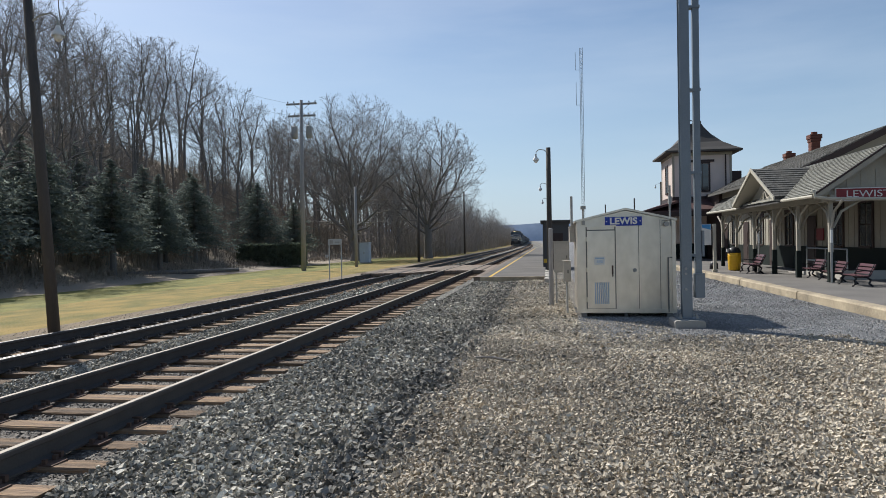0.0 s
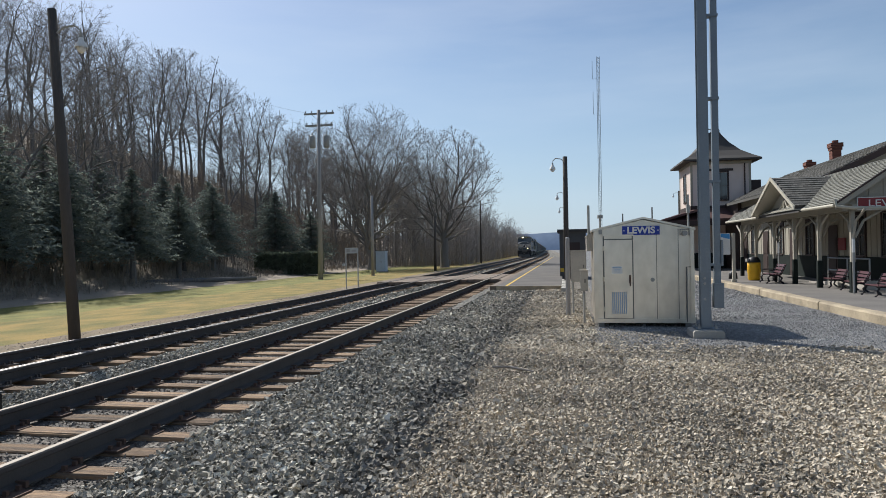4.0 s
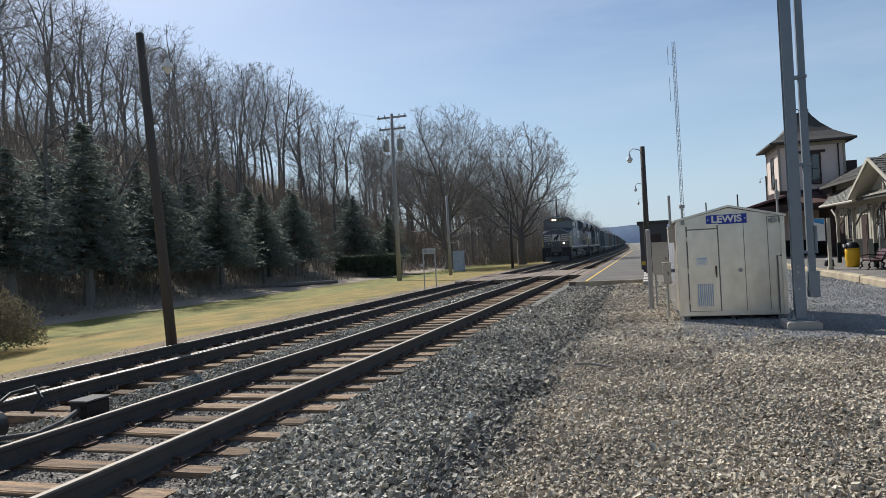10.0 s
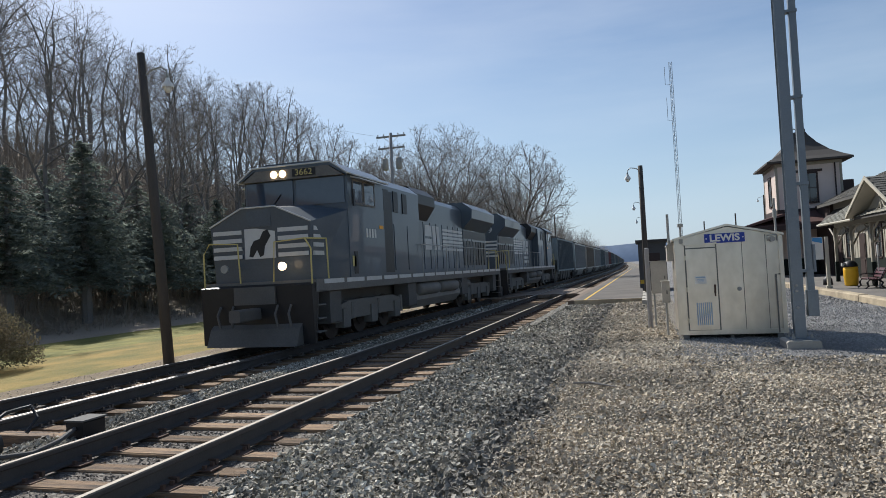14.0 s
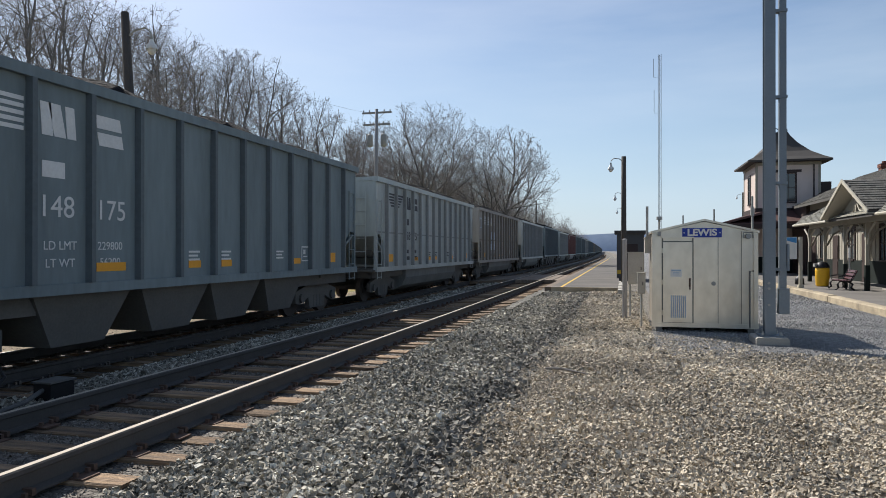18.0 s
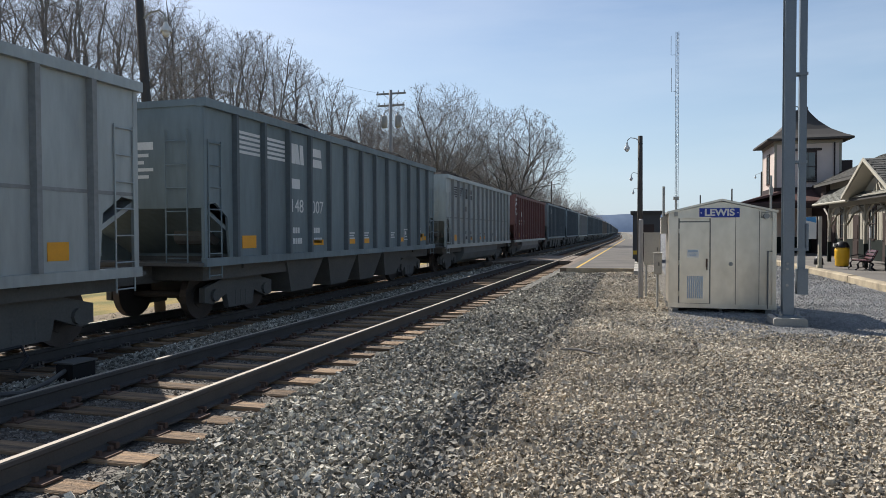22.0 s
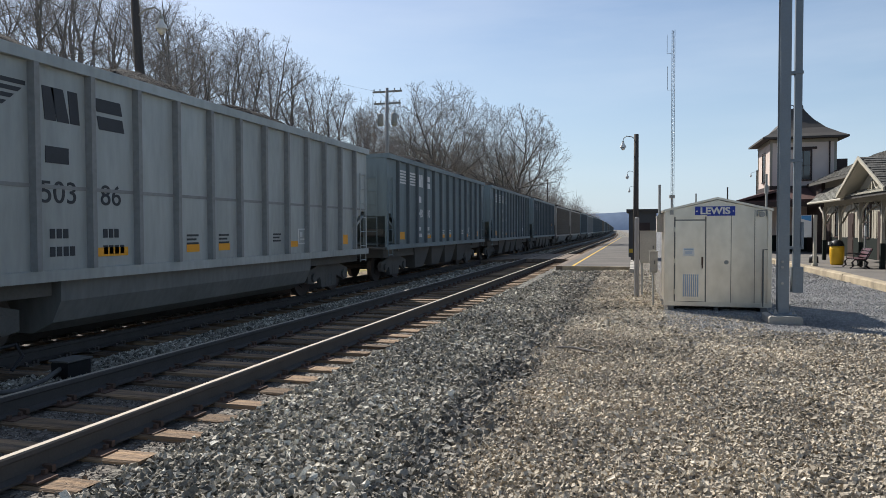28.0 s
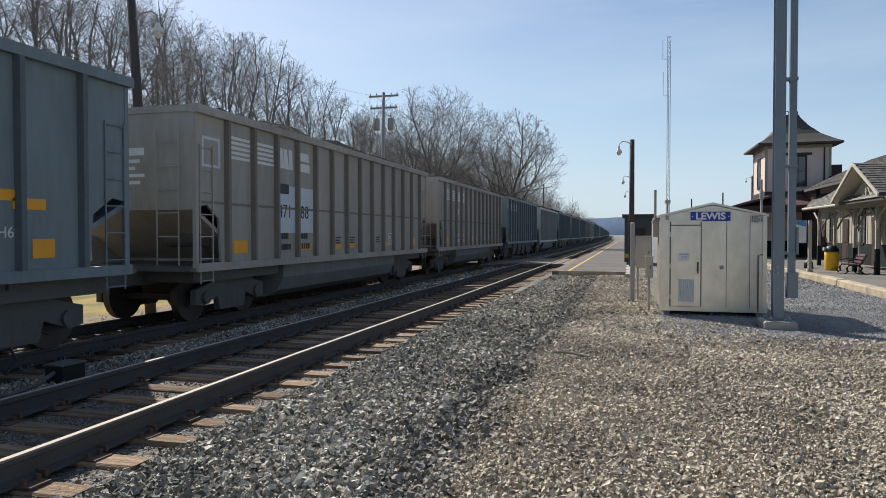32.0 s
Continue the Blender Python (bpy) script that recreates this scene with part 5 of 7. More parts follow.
# ---- platform furniture ----
def bench():
    """Cast end frames with plum slats."""
    t = thing("bench", "cast-iron bench with plum painted slats on the platform", "bench", group="platform benches")
    for y in (-0.75, 0.75):
        f = part("end_frame", Shape().tube([(-0.42, y, 0), (-0.3, y, 0.1), (-0.34, y, 0.26), (-0.24, y, 0.4), (0.1, y, 0.38), (0.2, y, 0.42), (0.42, y, 0.88)], 0.048, 6)
                 .tube([(0.34, y, 0), (0.2, y, 0.12), (0.26, y, 0.26), (0.12, y, 0.38)], 0.048, 6), M_BLACKIRON, t, "curved cast-iron frame")
        part("arm_rest", Shape().tube([(-0.28, y, 0.42), (-0.3, y, 0.6), (0.0, y, 0.64), (0.28, y, 0.62)], 0.024, 6), M_BLACKIRON, f)
    for i in range(4):
        part("seat_slat", Shape().box(-0.27 + 0.12 * i, -0.85, 0.41, -0.17 + 0.12 * i, 0.85, 0.445, 0.008), M_PLUM, t)
    for i in range(3):
        part("back_slat", Shape().box(-0.06, -0.85, -0.015, 0.06, 0.85, 0.015, 0.008), M_PLUM, t, at=pose(0.26 + 0.068 * i, 0, 0.54 + 0.15 * i, 0, -65, 0))
    return t


b0 = bench()
b0.matrix_basis = pose(8.2, 29.3, SLAB_Z, 0, 0, -4) @ Matrix.Scale(0.84, 4)
for x, y, r in ((9.3, 26.0, -5), (9.1, 23.7, -7), (8.9, 21.5, -3)):
    copy_thing(b0, pose(x, y, SLAB_Z, 0, 0, r) @ Matrix.Scale(0.84, 4))


def litter_bin():
    t = thing("litter_bin", "yellow plastic drum bin with a dark domed lid", "bin", pose(8.1, 31.6, SLAB_Z))
    b = part("drum", Shape().tube([(0, 0, 0), (0, 0, 0.05), (0, 0, 0.3), (0, 0, 0.34), (0, 0, 0.6), (0, 0, 0.64), (0, 0, 0.78)], [0.22, 0.25, 0.26, 0.275, 0.27, 0.275, 0.26], 20), M_CANYELLOW, t, smooth=True)
    part("lid", Shape().tube([(0, 0, 0.78), (0, 0, 0.84), (0, 0, 0.98), (0, 0, 1.04)], [0.275, 0.27, 0.2, 0.06], 16), M_BLACKIRON, t, "dark domed lid", True)
    part("flap", Shape().box(-0.32, -0.1, 0.82, -0.2, 0.1, 0.95), M_GREYBOX, t)
    t = thing("ash_stand", "slim dark cigarette receptacle on the platform", "ash stand", pose(7.6, 33.2, SLAB_Z))
    part("base", Shape().tube([(0, 0, 0), (0, 0, 0.25), (0, 0, 0.4)], [0.2, 0.18, 0.05], 12), M_BLACKIRON, t, smooth=True)
    part("neck", Shape().tube([(0, 0, 0.4), (0, 0, 0.95)], [0.05, 0.04], 10), M_BLACKIRON, t)


litter_bin()


def railings():
    t = thing("ramp_railing", "grey tube railing along the access ramp", "railing", pose(0, 0, SLAB_Z))
    for y in (24.6, 26.4, 28.2):
        part("post", Shape().tube([(9.9, y, 0), (9.9, y, 1.0)], 0.028, 8), M_GREYBOX, t)
    for z in (0.55, 1.0):
        part("rail", Shape().tube([(9.9, 24.6, z), (9.9, 28.2, z)], 0.026, 8), M_STEEL, t)
    part("ramp_slab", Shape().prism([(24.2, 0), (29.4, 0), (29.4, 0.05), (24.2, 0.3)], 9.6, 11.1, "x"), M_CONCRETE, t, "sloping concrete ramp")
    for x, y, h in ((8.55, 29.6, 1.65), (8.65, 22.6, 1.7)):
        q = thing("bollard_post", "thin grey upright post on the platform", "post", pose(x, y, SLAB_Z))
        part("tube", Shape().tube([(0, 0, 0), (0, 0, h)], 0.035, 8), M_GREYBOX, q)
        part("sleeve", Shape().tube([(0, 0, h - 0.45), (0, 0, h - 0.05)], 0.045, 8), M_WHITE, q)
    q = thing("white_post", "white square post beside a pale blue notice", "post", pose(6.95, 30.2, SLAB_Z))
    part("shaft", Shape().box(-0.06, -0.06, 0, 0.06, 0.06, 2.05, 0.01), M_CREAMLIT, q)
    part("foot", Shape().box(-0.1, -0.1, 0, 0.1, 0.1, 0.1), M_CREAMLIT, q)
    n = part("notice", Shape().box(-0.5, 0.12, 1.15, -0.1, 0.16, 2.05), M_WHITE, q, "white notice with a blue heading")
    part("heading", Shape().prism([(-0.48, 2.03), (-0.12, 2.03), (-0.12, 1.8), (-0.48, 1.9)], 0.114, 0.119), M_SKYBLUE, n)


M_SKYBLUE = mat("light_blue_print", (0.08, 0.3, 0.6), (0.07, 0.26, 0.52), 0.6, bump=0)
railings()


# ---- trees ----
def sliver(s, a, b, r, rng):
    """A twig as one slender blade."""
    d = (b - a).normalized()
    w = d.cross(Vector((rng.gauss(0, 1), rng.gauss(0, 1), rng.gauss(0, 1)))).normalized() * r
    s.add([a - w, a + w, b], [(0, 1, 2)])


def bare_wood(seed, H, R, fork, base, leaders, kids, r0, tilt=(10, 24), limbs=0, rise=0.07):
    """Bare tree: a trunk that forks into leaders, limbs and twigs that fill a rounded crown above base."""
    rng = random.Random(seed)
    w, t = Shape(), Shape()
    cz, rz = (1 + base) / 2 * H, (1 - base) / 2 * H

    def room(p, d):
        """How far the crown's outline lies ahead of p."""
        a = (d.x ** 2 + d.y ** 2) / R ** 2 + d.z ** 2 / rz ** 2
        b = (p.x * d.x + p.y * d.y) / R ** 2 + (p.z - cz) * d.z / rz ** 2
        c = (p.x ** 2 + p.y ** 2) / R ** 2 + (p.z - cz) ** 2 / rz ** 2 - 1
        k = b * b - a * c
        return max((-b + math.sqrt(k)) / a, 0.0) if k > 0 else 0.0

    def limb(p, d, length, r, level):
        n = (6, 4, 3, 2, 1)[level]
        pts, rad, q, e = [p.copy()], [r], p.copy(), d.normalized()
        sway = (0.13, 0.2, 0.22, 0.2, 0)[level]
        for i in range(n):
            e = (e + Vector((rng.gauss(0, sway), rng.gauss(0, sway), rng.gauss(rise, 0.09)))).normalized()
            q = q + e * (length / n)
            pts.append(q.copy())
            rad.append(max(r * (1 - 0.85 * (i + 1) / n), 0.014))
        if level >= 3:
            sliver(t, pts[0], pts[-1], 0.013 if level == 3 else 0.01, rng)
        else:
            (w if level < 2 else t).tube(pts, rad, (6, 4, 3)[level], False)
        if level == 4:
            return
        m = kids[level]
        phase = rng.uniform(0, 6.3)
        for k in range(m):
            f = (0.12, 0.2, 0.15, 0.1)[level] + 0.85 * (k + rng.random()) / m
            i = min(int(f * n), n - 1)
            a = pts[i].lerp(pts[i + 1], min(f * n - i, 1))
            ax = (pts[i + 1] - pts[i]).normalized()
            u = ax.cross(Vector((0.3, 0.2, 1))).normalized()
            v = ax.cross(u)
            az = phase + k * 2.4 + rng.gauss(0, 0.4)
            th = radians(rng.uniform(32, 64))
            out = (ax * math.cos(th) + (u * math.cos(az) + v * math.sin(az)) * math.sin(th) + Vector((0, 0, 0.12))).normalized()
            ro = room(a, out)
            if ro <= 0.15 and level < 3:
                continue
            ln = min(length * rng.uniform(0.42, 0.7) * (1.15 - 0.5 * f), max(ro * rng.uniform(0.75, 1.1), 0.4))
            limb(a, out, ln, max(rad[i] * 0.6, 0.016), level + 1)

    pts, q = [Vector((0, 0, -0.3)), Vector((0, 0, 0.3))], Vector((0, 0, 0.3))
    for i in range(3):
        q = q + Vector((rng.gauss(0, 0.012) * H, rng.gauss(0, 0.012) * H, fork * H / 3))
        pts.append(q.copy())
    w.tube(pts, [r0 * 1.5, r0 * 1.1, r0, r0 * 0.93, r0 * 0.88], 8, False)
    spin = rng.uniform(0, 6.3)
    for k in range(leaders):
        az = spin + 2 * math.pi * (k + rng.uniform(-0.25, 0.25)) / leaders
        th = radians(rng.uniform(*tilt)) * (0.3 if k == 0 else 1)
        d = Vector((math.sin(th) * math.cos(az), math.sin(th) * math.sin(az), math.cos(th)))
        limb(pts[-1] - Vector((0, 0, rng.uniform(0, 0.04) * H)), d, room(pts[-1], d) * rng.uniform(0.86, 1.0) if k else (H - pts[-1].z) * (0.97 if leaders < 5 else 0.9), r0 * (0.8 if k == 0 else 0.62) * (1 if leaders < 5 else 0.55), 0)
    for k in range(limbs):
        f = rng.uniform(0.6, 1)
        a = pts[1].lerp(pts[-1], f)
        az = spin + k * 2.4
        limb(a, Vector((math.cos(az), math.sin(az), 0.55)), R * rng.uniform(0.55, 0.95), r0 * 0.36, 1)
    return w.mesh("trunk", M_BARK, True), t.mesh("crown", M_TWIG)


FOREST = [bare_wood(111, 17, 4.9, 0.36, 0.3, 2, (8, 5, 5, 4), 0.15, (14, 32), 3, 0.04), bare_wood(112, 18.5, 4.4, 0.44, 0.36, 2, (9, 5, 5, 4), 0.165, (12, 30), 4, 0.04), bare_wood(113, 15.5, 5.2, 0.3, 0.24, 3, (7, 5, 5, 4), 0.16, (18, 40), 2, 0.035),
          bare_wood(114, 17, 4.2, 0.46, 0.32, 1, (12, 6, 5, 3), 0.14, (10, 24), 6, 0.05), bare_wood(115, 16, 5.4, 0.26, 0.24, 3, (7, 6, 5, 4), 0.2, (20, 44), 0, 0.035), bare_wood(116, 19, 4.5, 0.48, 0.38, 2, (8, 5, 5, 4), 0.17, (14, 34), 5, 0.04)]
FAR_FOREST = [bare_wood(141, 16.5, 4.4, 0.38, 0.3, 2, (7, 5, 4, 3), 0.17, (14, 32), 3, 0.04), bare_wood(142, 18, 4.2, 0.46, 0.36, 2, (7, 5, 4, 3), 0.16, (12, 30), 4, 0.04), bare_wood(143, 15.5, 4.9, 0.3, 0.24, 3, (6, 5, 4, 3), 0.17, (18, 40), 2, 0.04), bare_wood(144, 16.5, 4.0, 0.46, 0.32, 1, (10, 5, 4, 3), 0.16, (10, 24), 5, 0.05)]
GRAND = [bare_wood(121, 19.0, 8.2, 0.17, 0.12, 10, (10, 7, 6, 4), 0.52, (10, 46), 4, 0.06), bare_wood(123, 16.6, 7.2, 0.22, 0.12, 8, (10, 7, 6, 4), 0.46, (12, 50), 4, 0.055)]


def bare_tree(proto, x, y, turn, size, label, group, name="bare_tree"):
    t = thing(name, label, "tree", pose(x, y, hill(x, y), 0, 0, turn) @ Matrix.Scale(size, 4), group)
    part("trunk", proto[0], M_BARK, t)
    part("crown", proto[1], M_TWIG, t)
    return t


def spruce_mesh(seed, h, r):
    rng = random.Random(seed)
    s = Shape()
    z = 2.3
    while z < h:
        f = 1 - z / h
        rr = r * min(f ** 0.68, 1.9 * f) * rng.uniform(0.85, 1.1) + 0.06
        n = int(7 + 9 * f)
        for k in range(n):
            a = 2 * math.pi * (k + rng.random()) / n
            d = Vector((math.cos(a), math.sin(a), 0))
            w = Vector((-math.sin(a), math.cos(a), 0))
            L = rr * rng.uniform(0.5, 1.2)
            steps = max(4, int(L / 0.13))
            zb = z + rng.uniform(-0.3, 0.3)
            for i in range(steps):
                g = (i + 0.6) / steps
                p = d * (L * g) + Vector((0, 0, zb - 0.3 * L * g * g + 0.05 * L * g ** 3 + rng.gauss(0, 0.1)))
                for sd in (-1, 1):
                    m = rng.uniform(0.13, 0.32) * (1.15 - 0.5 * g)
                    tip = p + w * sd * m + d * m * 0.7 + Vector((0, 0, rng.gauss(-0.07, 0.06)))
                    s.add([p - d * 0.05, p + d * 0.07 + Vector((0, 0, rng.gauss(0, 0.03))), tip], [(0, 1, 2)])
                tip = p + Vector((rng.gauss(0, 0.08), rng.gauss(0, 0.08), -rng.uniform(0.06, 0.2)))
                s.add([p - d * 0.07, p + d * 0.07, tip], [(0, 1, 2)])
        z += 0.24 + 0.05 * f
    return s.mesh("crown", M_SPRUCE)


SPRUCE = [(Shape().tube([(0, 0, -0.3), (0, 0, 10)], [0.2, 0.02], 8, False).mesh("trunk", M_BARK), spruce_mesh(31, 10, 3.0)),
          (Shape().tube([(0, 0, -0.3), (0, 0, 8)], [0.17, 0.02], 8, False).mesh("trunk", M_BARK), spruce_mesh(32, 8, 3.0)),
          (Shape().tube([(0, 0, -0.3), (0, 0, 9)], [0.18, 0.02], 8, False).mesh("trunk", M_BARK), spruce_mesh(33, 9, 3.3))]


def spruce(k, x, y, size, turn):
    t = thing("spruce", "spruce with haze-paled needles standing at the edge of the verge", "conifer", pose(x, y, hill(x, y), 0, 0, turn) @ Matrix.Diagonal((size * 1.6, size * 1.5, size, 1)), "spruces along the verge")
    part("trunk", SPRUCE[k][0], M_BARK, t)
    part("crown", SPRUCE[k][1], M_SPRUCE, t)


def woods():
    rng = random.Random(77)
    spots = []
    tries = 0
    while len(spots) < 150 and tries < 20000:
        tries += 1
        y = rng.uniform(14, 172)
        x = -32 - rng.random() ** 1.15 * 44
        if y > 92:
            x = -19 - rng.random() ** 1.2 * 42
        if y < -0.72 * x or any((x - a) ** 2 + (y - b) ** 2 < 8.0 for a, b in spots):
            continue
        if y < 48 and rng.random() < 0.42:
            continue
        spots.append((x, y))
        near = x > -48 and y < 100
        bare_tree(rng.choice(FOREST if near else FAR_FOREST), x, y, rng.uniform(0, 360), rng.uniform(0.72, 0.98) if x > -42 else rng.uniform(0.84, 1.16), "bare deciduous tree on the wooded bank", "trees of the wooded bank")
    for i in range(104):
        y = 94 + 330 * (i / 104) ** 1.25 + rng.uniform(-4, 4)
        bare_tree(rng.choice(FAR_FOREST), (-15.5 if i % 2 else -21) - rng.random() * 18 + bend(y)[0], y, rng.uniform(0, 360), rng.uniform(0.55, 0.85), "bare deciduous tree far along the line", "far line-side trees")
    for k, x, y, a in ((0, -32.8, 30.8, 30), (4, -33.4, 35.6, 150), (2, -31.6, 39.2, 260), (1, -34.6, 27.4, 80)):
        bare_tree(FOREST[k], x, y, a, 0.98, "tall bare deciduous tree at the foot of the bank", "trees of the wooded bank")
    bare_tree(GRAND[0], -23.3, 80, 40, 1.08, "large spreading bare tree beside the line", "large spreading trees", "spreading_tree")
    bare_tree(GRAND[1], -14.6, 82, 200, 1.05, "large spreading bare tree beside the line", "large spreading trees", "spreading_tree")
    bare_tree(GRAND[1], -25, 112, 120, 1.05, "large spreading bare tree beside the line", "large spreading trees", "spreading_tree")
    for k, x, y, s in ((1, -28.5, 24.6, 0.95), (0, -28.8, 29.5, 0.97), (2, -29, 35.6, 0.86), (1, -28.5, 41, 0.93), (0, -29, 47.3, 0.72), (2, -30.4, 55, 0.86), (1, -29.5, 66, 1.0), (2, -33.5, 31.5, 0.8), (1, -33.5, 39, 0.9), (0, -34, 45, 0.75), (2, -33.6, 52.5, 0.75),
                       (1, -33.5, 60, 0.85), (0, -30.5, 21.5, 0.8), (1, -33, 72, 0.9), (1, -26.8, 69, 0.78), (1, -32, 34.5, 0.8), (2, -31, 43.8, 0.7), (1, -30.8, 51, 0.75)):
        spruce(k, x, y, s, rng.uniform(0, 360))
    t = thing("shrub", "untidy brown and green shrub at the edge of the verge", "shrub", pose(-17.0, 13.5, hill(-17.0, 13.5)) @ Matrix.Scale(1.2, 4))
    s = Shape()
    for i in range(14000):
        d = Vector((rng.gauss(0, 1), rng.gauss(0, 1), abs(rng.gauss(0, 1)))).normalized()
        p = d * 1.3 * rng.uniform(0.5, 1.12) ** 0.7 + Vector((0, 0, 0.15))
        s.add([p, p + Vector([rng.gauss(0, 0.03) for _ in range(3)]), p + Vector([rng.gauss(0, 0.03) for _ in range(3)])], [(0, 1, 2)])
    part("foliage", s, M_DRYSHRUB, t)
    st = Shape()
    for i in range(160):
        d = Vector((rng.gauss(0, 0.7), rng.gauss(0, 0.7), rng.uniform(0.6, 1.5))).normalized()
        st.tube([(0, 0, 0), d * 0.8, d * rng.uniform(1.1, 1.55)], [0.014, 0.008, 0.003], 3, False)
    tagged(part("stems", st, M_BRUSH, t, "dry brown stems"), kind="stuff")


woods()


def brushwood():
    """Dry brush and saplings at the foot of the bank."""
    rng = random.Random(9)
    s = Shape()
    for i in range(20000):
        y = rng.uniform(14, 110) if i % 4 else rng.uniform(90, 330)
        x = -25.5 - rng.random() ** 1.2 * 42 if y < 90 else -14.5 - rng.random() ** 1.3 * 40 + bend(y)[0]
        if y < -0.72 * x:
            continue
        a = Vector((x, y, hill(x, y) - 0.05))
        h = rng.uniform(0.2, 0.75) if x > -29.5 else rng.uniform(1.0, 5.0) * rng.uniform(0.5, 1) if i % 3 else rng.uniform(2.0, 5.5)
        b = a + Vector((rng.gauss(0, 0.12) * h, rng.gauss(0, 0.12) * h, h))
        sliver(s, a, b, 0.012 + 0.006 * h, rng)
        for k in range(6):
            p = a.lerp(b, rng.uniform(0.15, 0.9))
            q = p + Vector((rng.gauss(0, 0.22) * h, rng.gauss(0, 0.22) * h, rng.uniform(0.1, 0.45) * h))
            sliver(s, p, q, 0.017, rng)
    me = bpy.data.meshes.new("brushwood")
    me.from_pydata(s.v, [], s.f)
    me.materials.append(M_BRUSH)
    tagged(new("brushwood", me), "dry brown brush and saplings on the bank", "brush", kind="stuff")


brushwood()


def thicket():
    """Tangled saplings that close the tree line far along the railway."""
    rng = random.Random(19)
    s = Shape()
    for i in range(4600):
        y = 92 + 340 * rng.random() ** 1.15
        a = Vector((-14.2 - rng.random() ** 1.5 * 16 + bend(y)[0], y, 0))
        a.z = hill(a.x, a.y) - 0.1
        h = rng.uniform(3, 9.5) * (0.55 + 0.45 * rng.random()) * (1.3 if y > 130 else 1)
        b = a + Vector((rng.gauss(0, 0.1) * h, rng.gauss(0, 0.1) * h, h))
        sliver(s, a, b, 0.05, rng)
        for k in range(13):
            p = a.lerp(b, rng.uniform(0.12, 0.92))
            q = p + Vector((rng.gauss(0, 0.1) * h, rng.gauss(0, 0.1) * h, rng.uniform(0.05, 0.24) * h))
            sliver(s, p, q, 0.032, rng)
    me = bpy.data.meshes.new("thicket")
    me.from_pydata(s.v, [], s.f)
    me.materials.append(M_TWIG)
    tagged(new("thicket", me), "tangled bare saplings far along the line", "thicket", kind="stuff")


thicket()


def turf():
    """Winter grass blades on the verge."""
    rng = np.random.default_rng(6)
    n = 60000
    y = 9 + 40 * rng.random(n) ** 1.3
    x = -11.2 - rng.random(n) * np.minimum(14, 3 + 0.9 * y)
    z = np.array([hill(a, b) for a, b in zip(x, y)])
    h = rng.uniform(0.006, 0.016, n)
    az = rng.uniform(0, math.pi, n)
    w = 0.008 * (1 + y / 25)
    base = np.stack([x, y, z - 0.01], 1)
    side = np.stack([np.cos(az) * w, np.sin(az) * w, 0 * w], 1)
    tip = base + np.stack([rng.normal(0, 0.06, n), rng.normal(0, 0.06, n), h], 1)
    V = np.stack([base - side, base + side, tip], 1).reshape(-1, 3)
    tagged(new("turf", quick_mesh("turf", V, np.arange(3 * n).reshape(-1, 3), M_BLADE)), "short straw and green winter grass blades", "grass", kind="stuff")


M_BLADE = leafy("grass_blades", (0.36, 0.275, 0.08), (0.19, 0.22, 0.045), scale=0.35, clear=0.65)
turf()


def far_ridge():
    """Wooded ridge on the horizon, its haze put into a blue base colour."""
    s = Shape()
    n = 90
    for i in range(n + 1):
        x = -1400 + 3600 * i / n
        h = 50 + 22 * noise.noise(Vector((x * 0.0016, 0.3, 0))) + 5 * noise.noise(Vector((x * 0.012, 2, 0)))
        s.v += [(x, 1900, -20), (x, 1960, h), (x, 2300, h * 0.6)]
        if i:
            k = 3 * i
            s.f += [(k - 3, k, k + 1, k - 2), (k - 2, k + 1, k + 2, k - 1)]
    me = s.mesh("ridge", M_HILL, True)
    tagged(new("backdrop", me), "wooded ridge on the horizon with its haze painted in blue", "hill", kind="structure")


far_ridge()


# ---- the train ----
SPEED, CAR, LOCO_LEN = 14.13, 15.7, 23.2
HEAD = 20.4 + SPEED * 13.5  # the leading coupler's place along the line at the start


def wheelset(parent, y, r=0.46):
    s = Shape()
    for x in (-0.75, 0.75):
        s.tube([(x - 0.07, 0, 0), (x + 0.07, 0, 0)], r, 22)
        s.tube([(x - 0.09 if x < 0 else x + 0.05, 0, 0), (x - 0.05 if x < 0 else x + 0.09, 0, 0)], r * 0.55, 14)
    s.tube([(-1.12, 0, 0), (1.12, 0, 0)], 0.075, 8)
    return part("wheelset", s, M_WHEEL, parent, at=pose(0, y, r))


def freight_truck(parent, yc):
    """Two axles between cast side frames."""
    fr = Shape()
    prof = [(-1.2, 0.34), (-1.2, 0.62), (-0.7, 0.74), (-0.35, 0.86), (0.35, 0.86), (0.7, 0.74), (1.2, 0.62), (1.2, 0.34), (0.95, 0.3), (0.5, 0.46), (0.42, 0.18), (-0.42, 0.18), (-0.5, 0.46), (-0.95, 0.3)]
    for x in (-1.12, 1.0):
        fr.prism([(yc + a, b) for a, b in prof], x, x + 0.12, "x")
        for ax in (-0.9, 0.9):
            fr.tube([(x - 0.06, yc + ax, 0.46), (x + 0.18, yc + ax, 0.46)], 0.12, 10)
        for k in (-0.18, 0.0, 0.18):
            fr.tube([(x + 0.06, yc + k, 0.22), (x + 0.06, yc + k, 0.5)], 0.07, 8)
    fr.box(-1.0, yc - 0.2, 0.4, 1.0, yc + 0.2, 0.95)
    t = part("truck", fr, M_UNDER, parent, "cast steel truck")
    for ax in (-0.9, 0.9):
        wheelset(t, yc + ax)


Y0, Y1, HW = 0.82, 14.88, 1.5


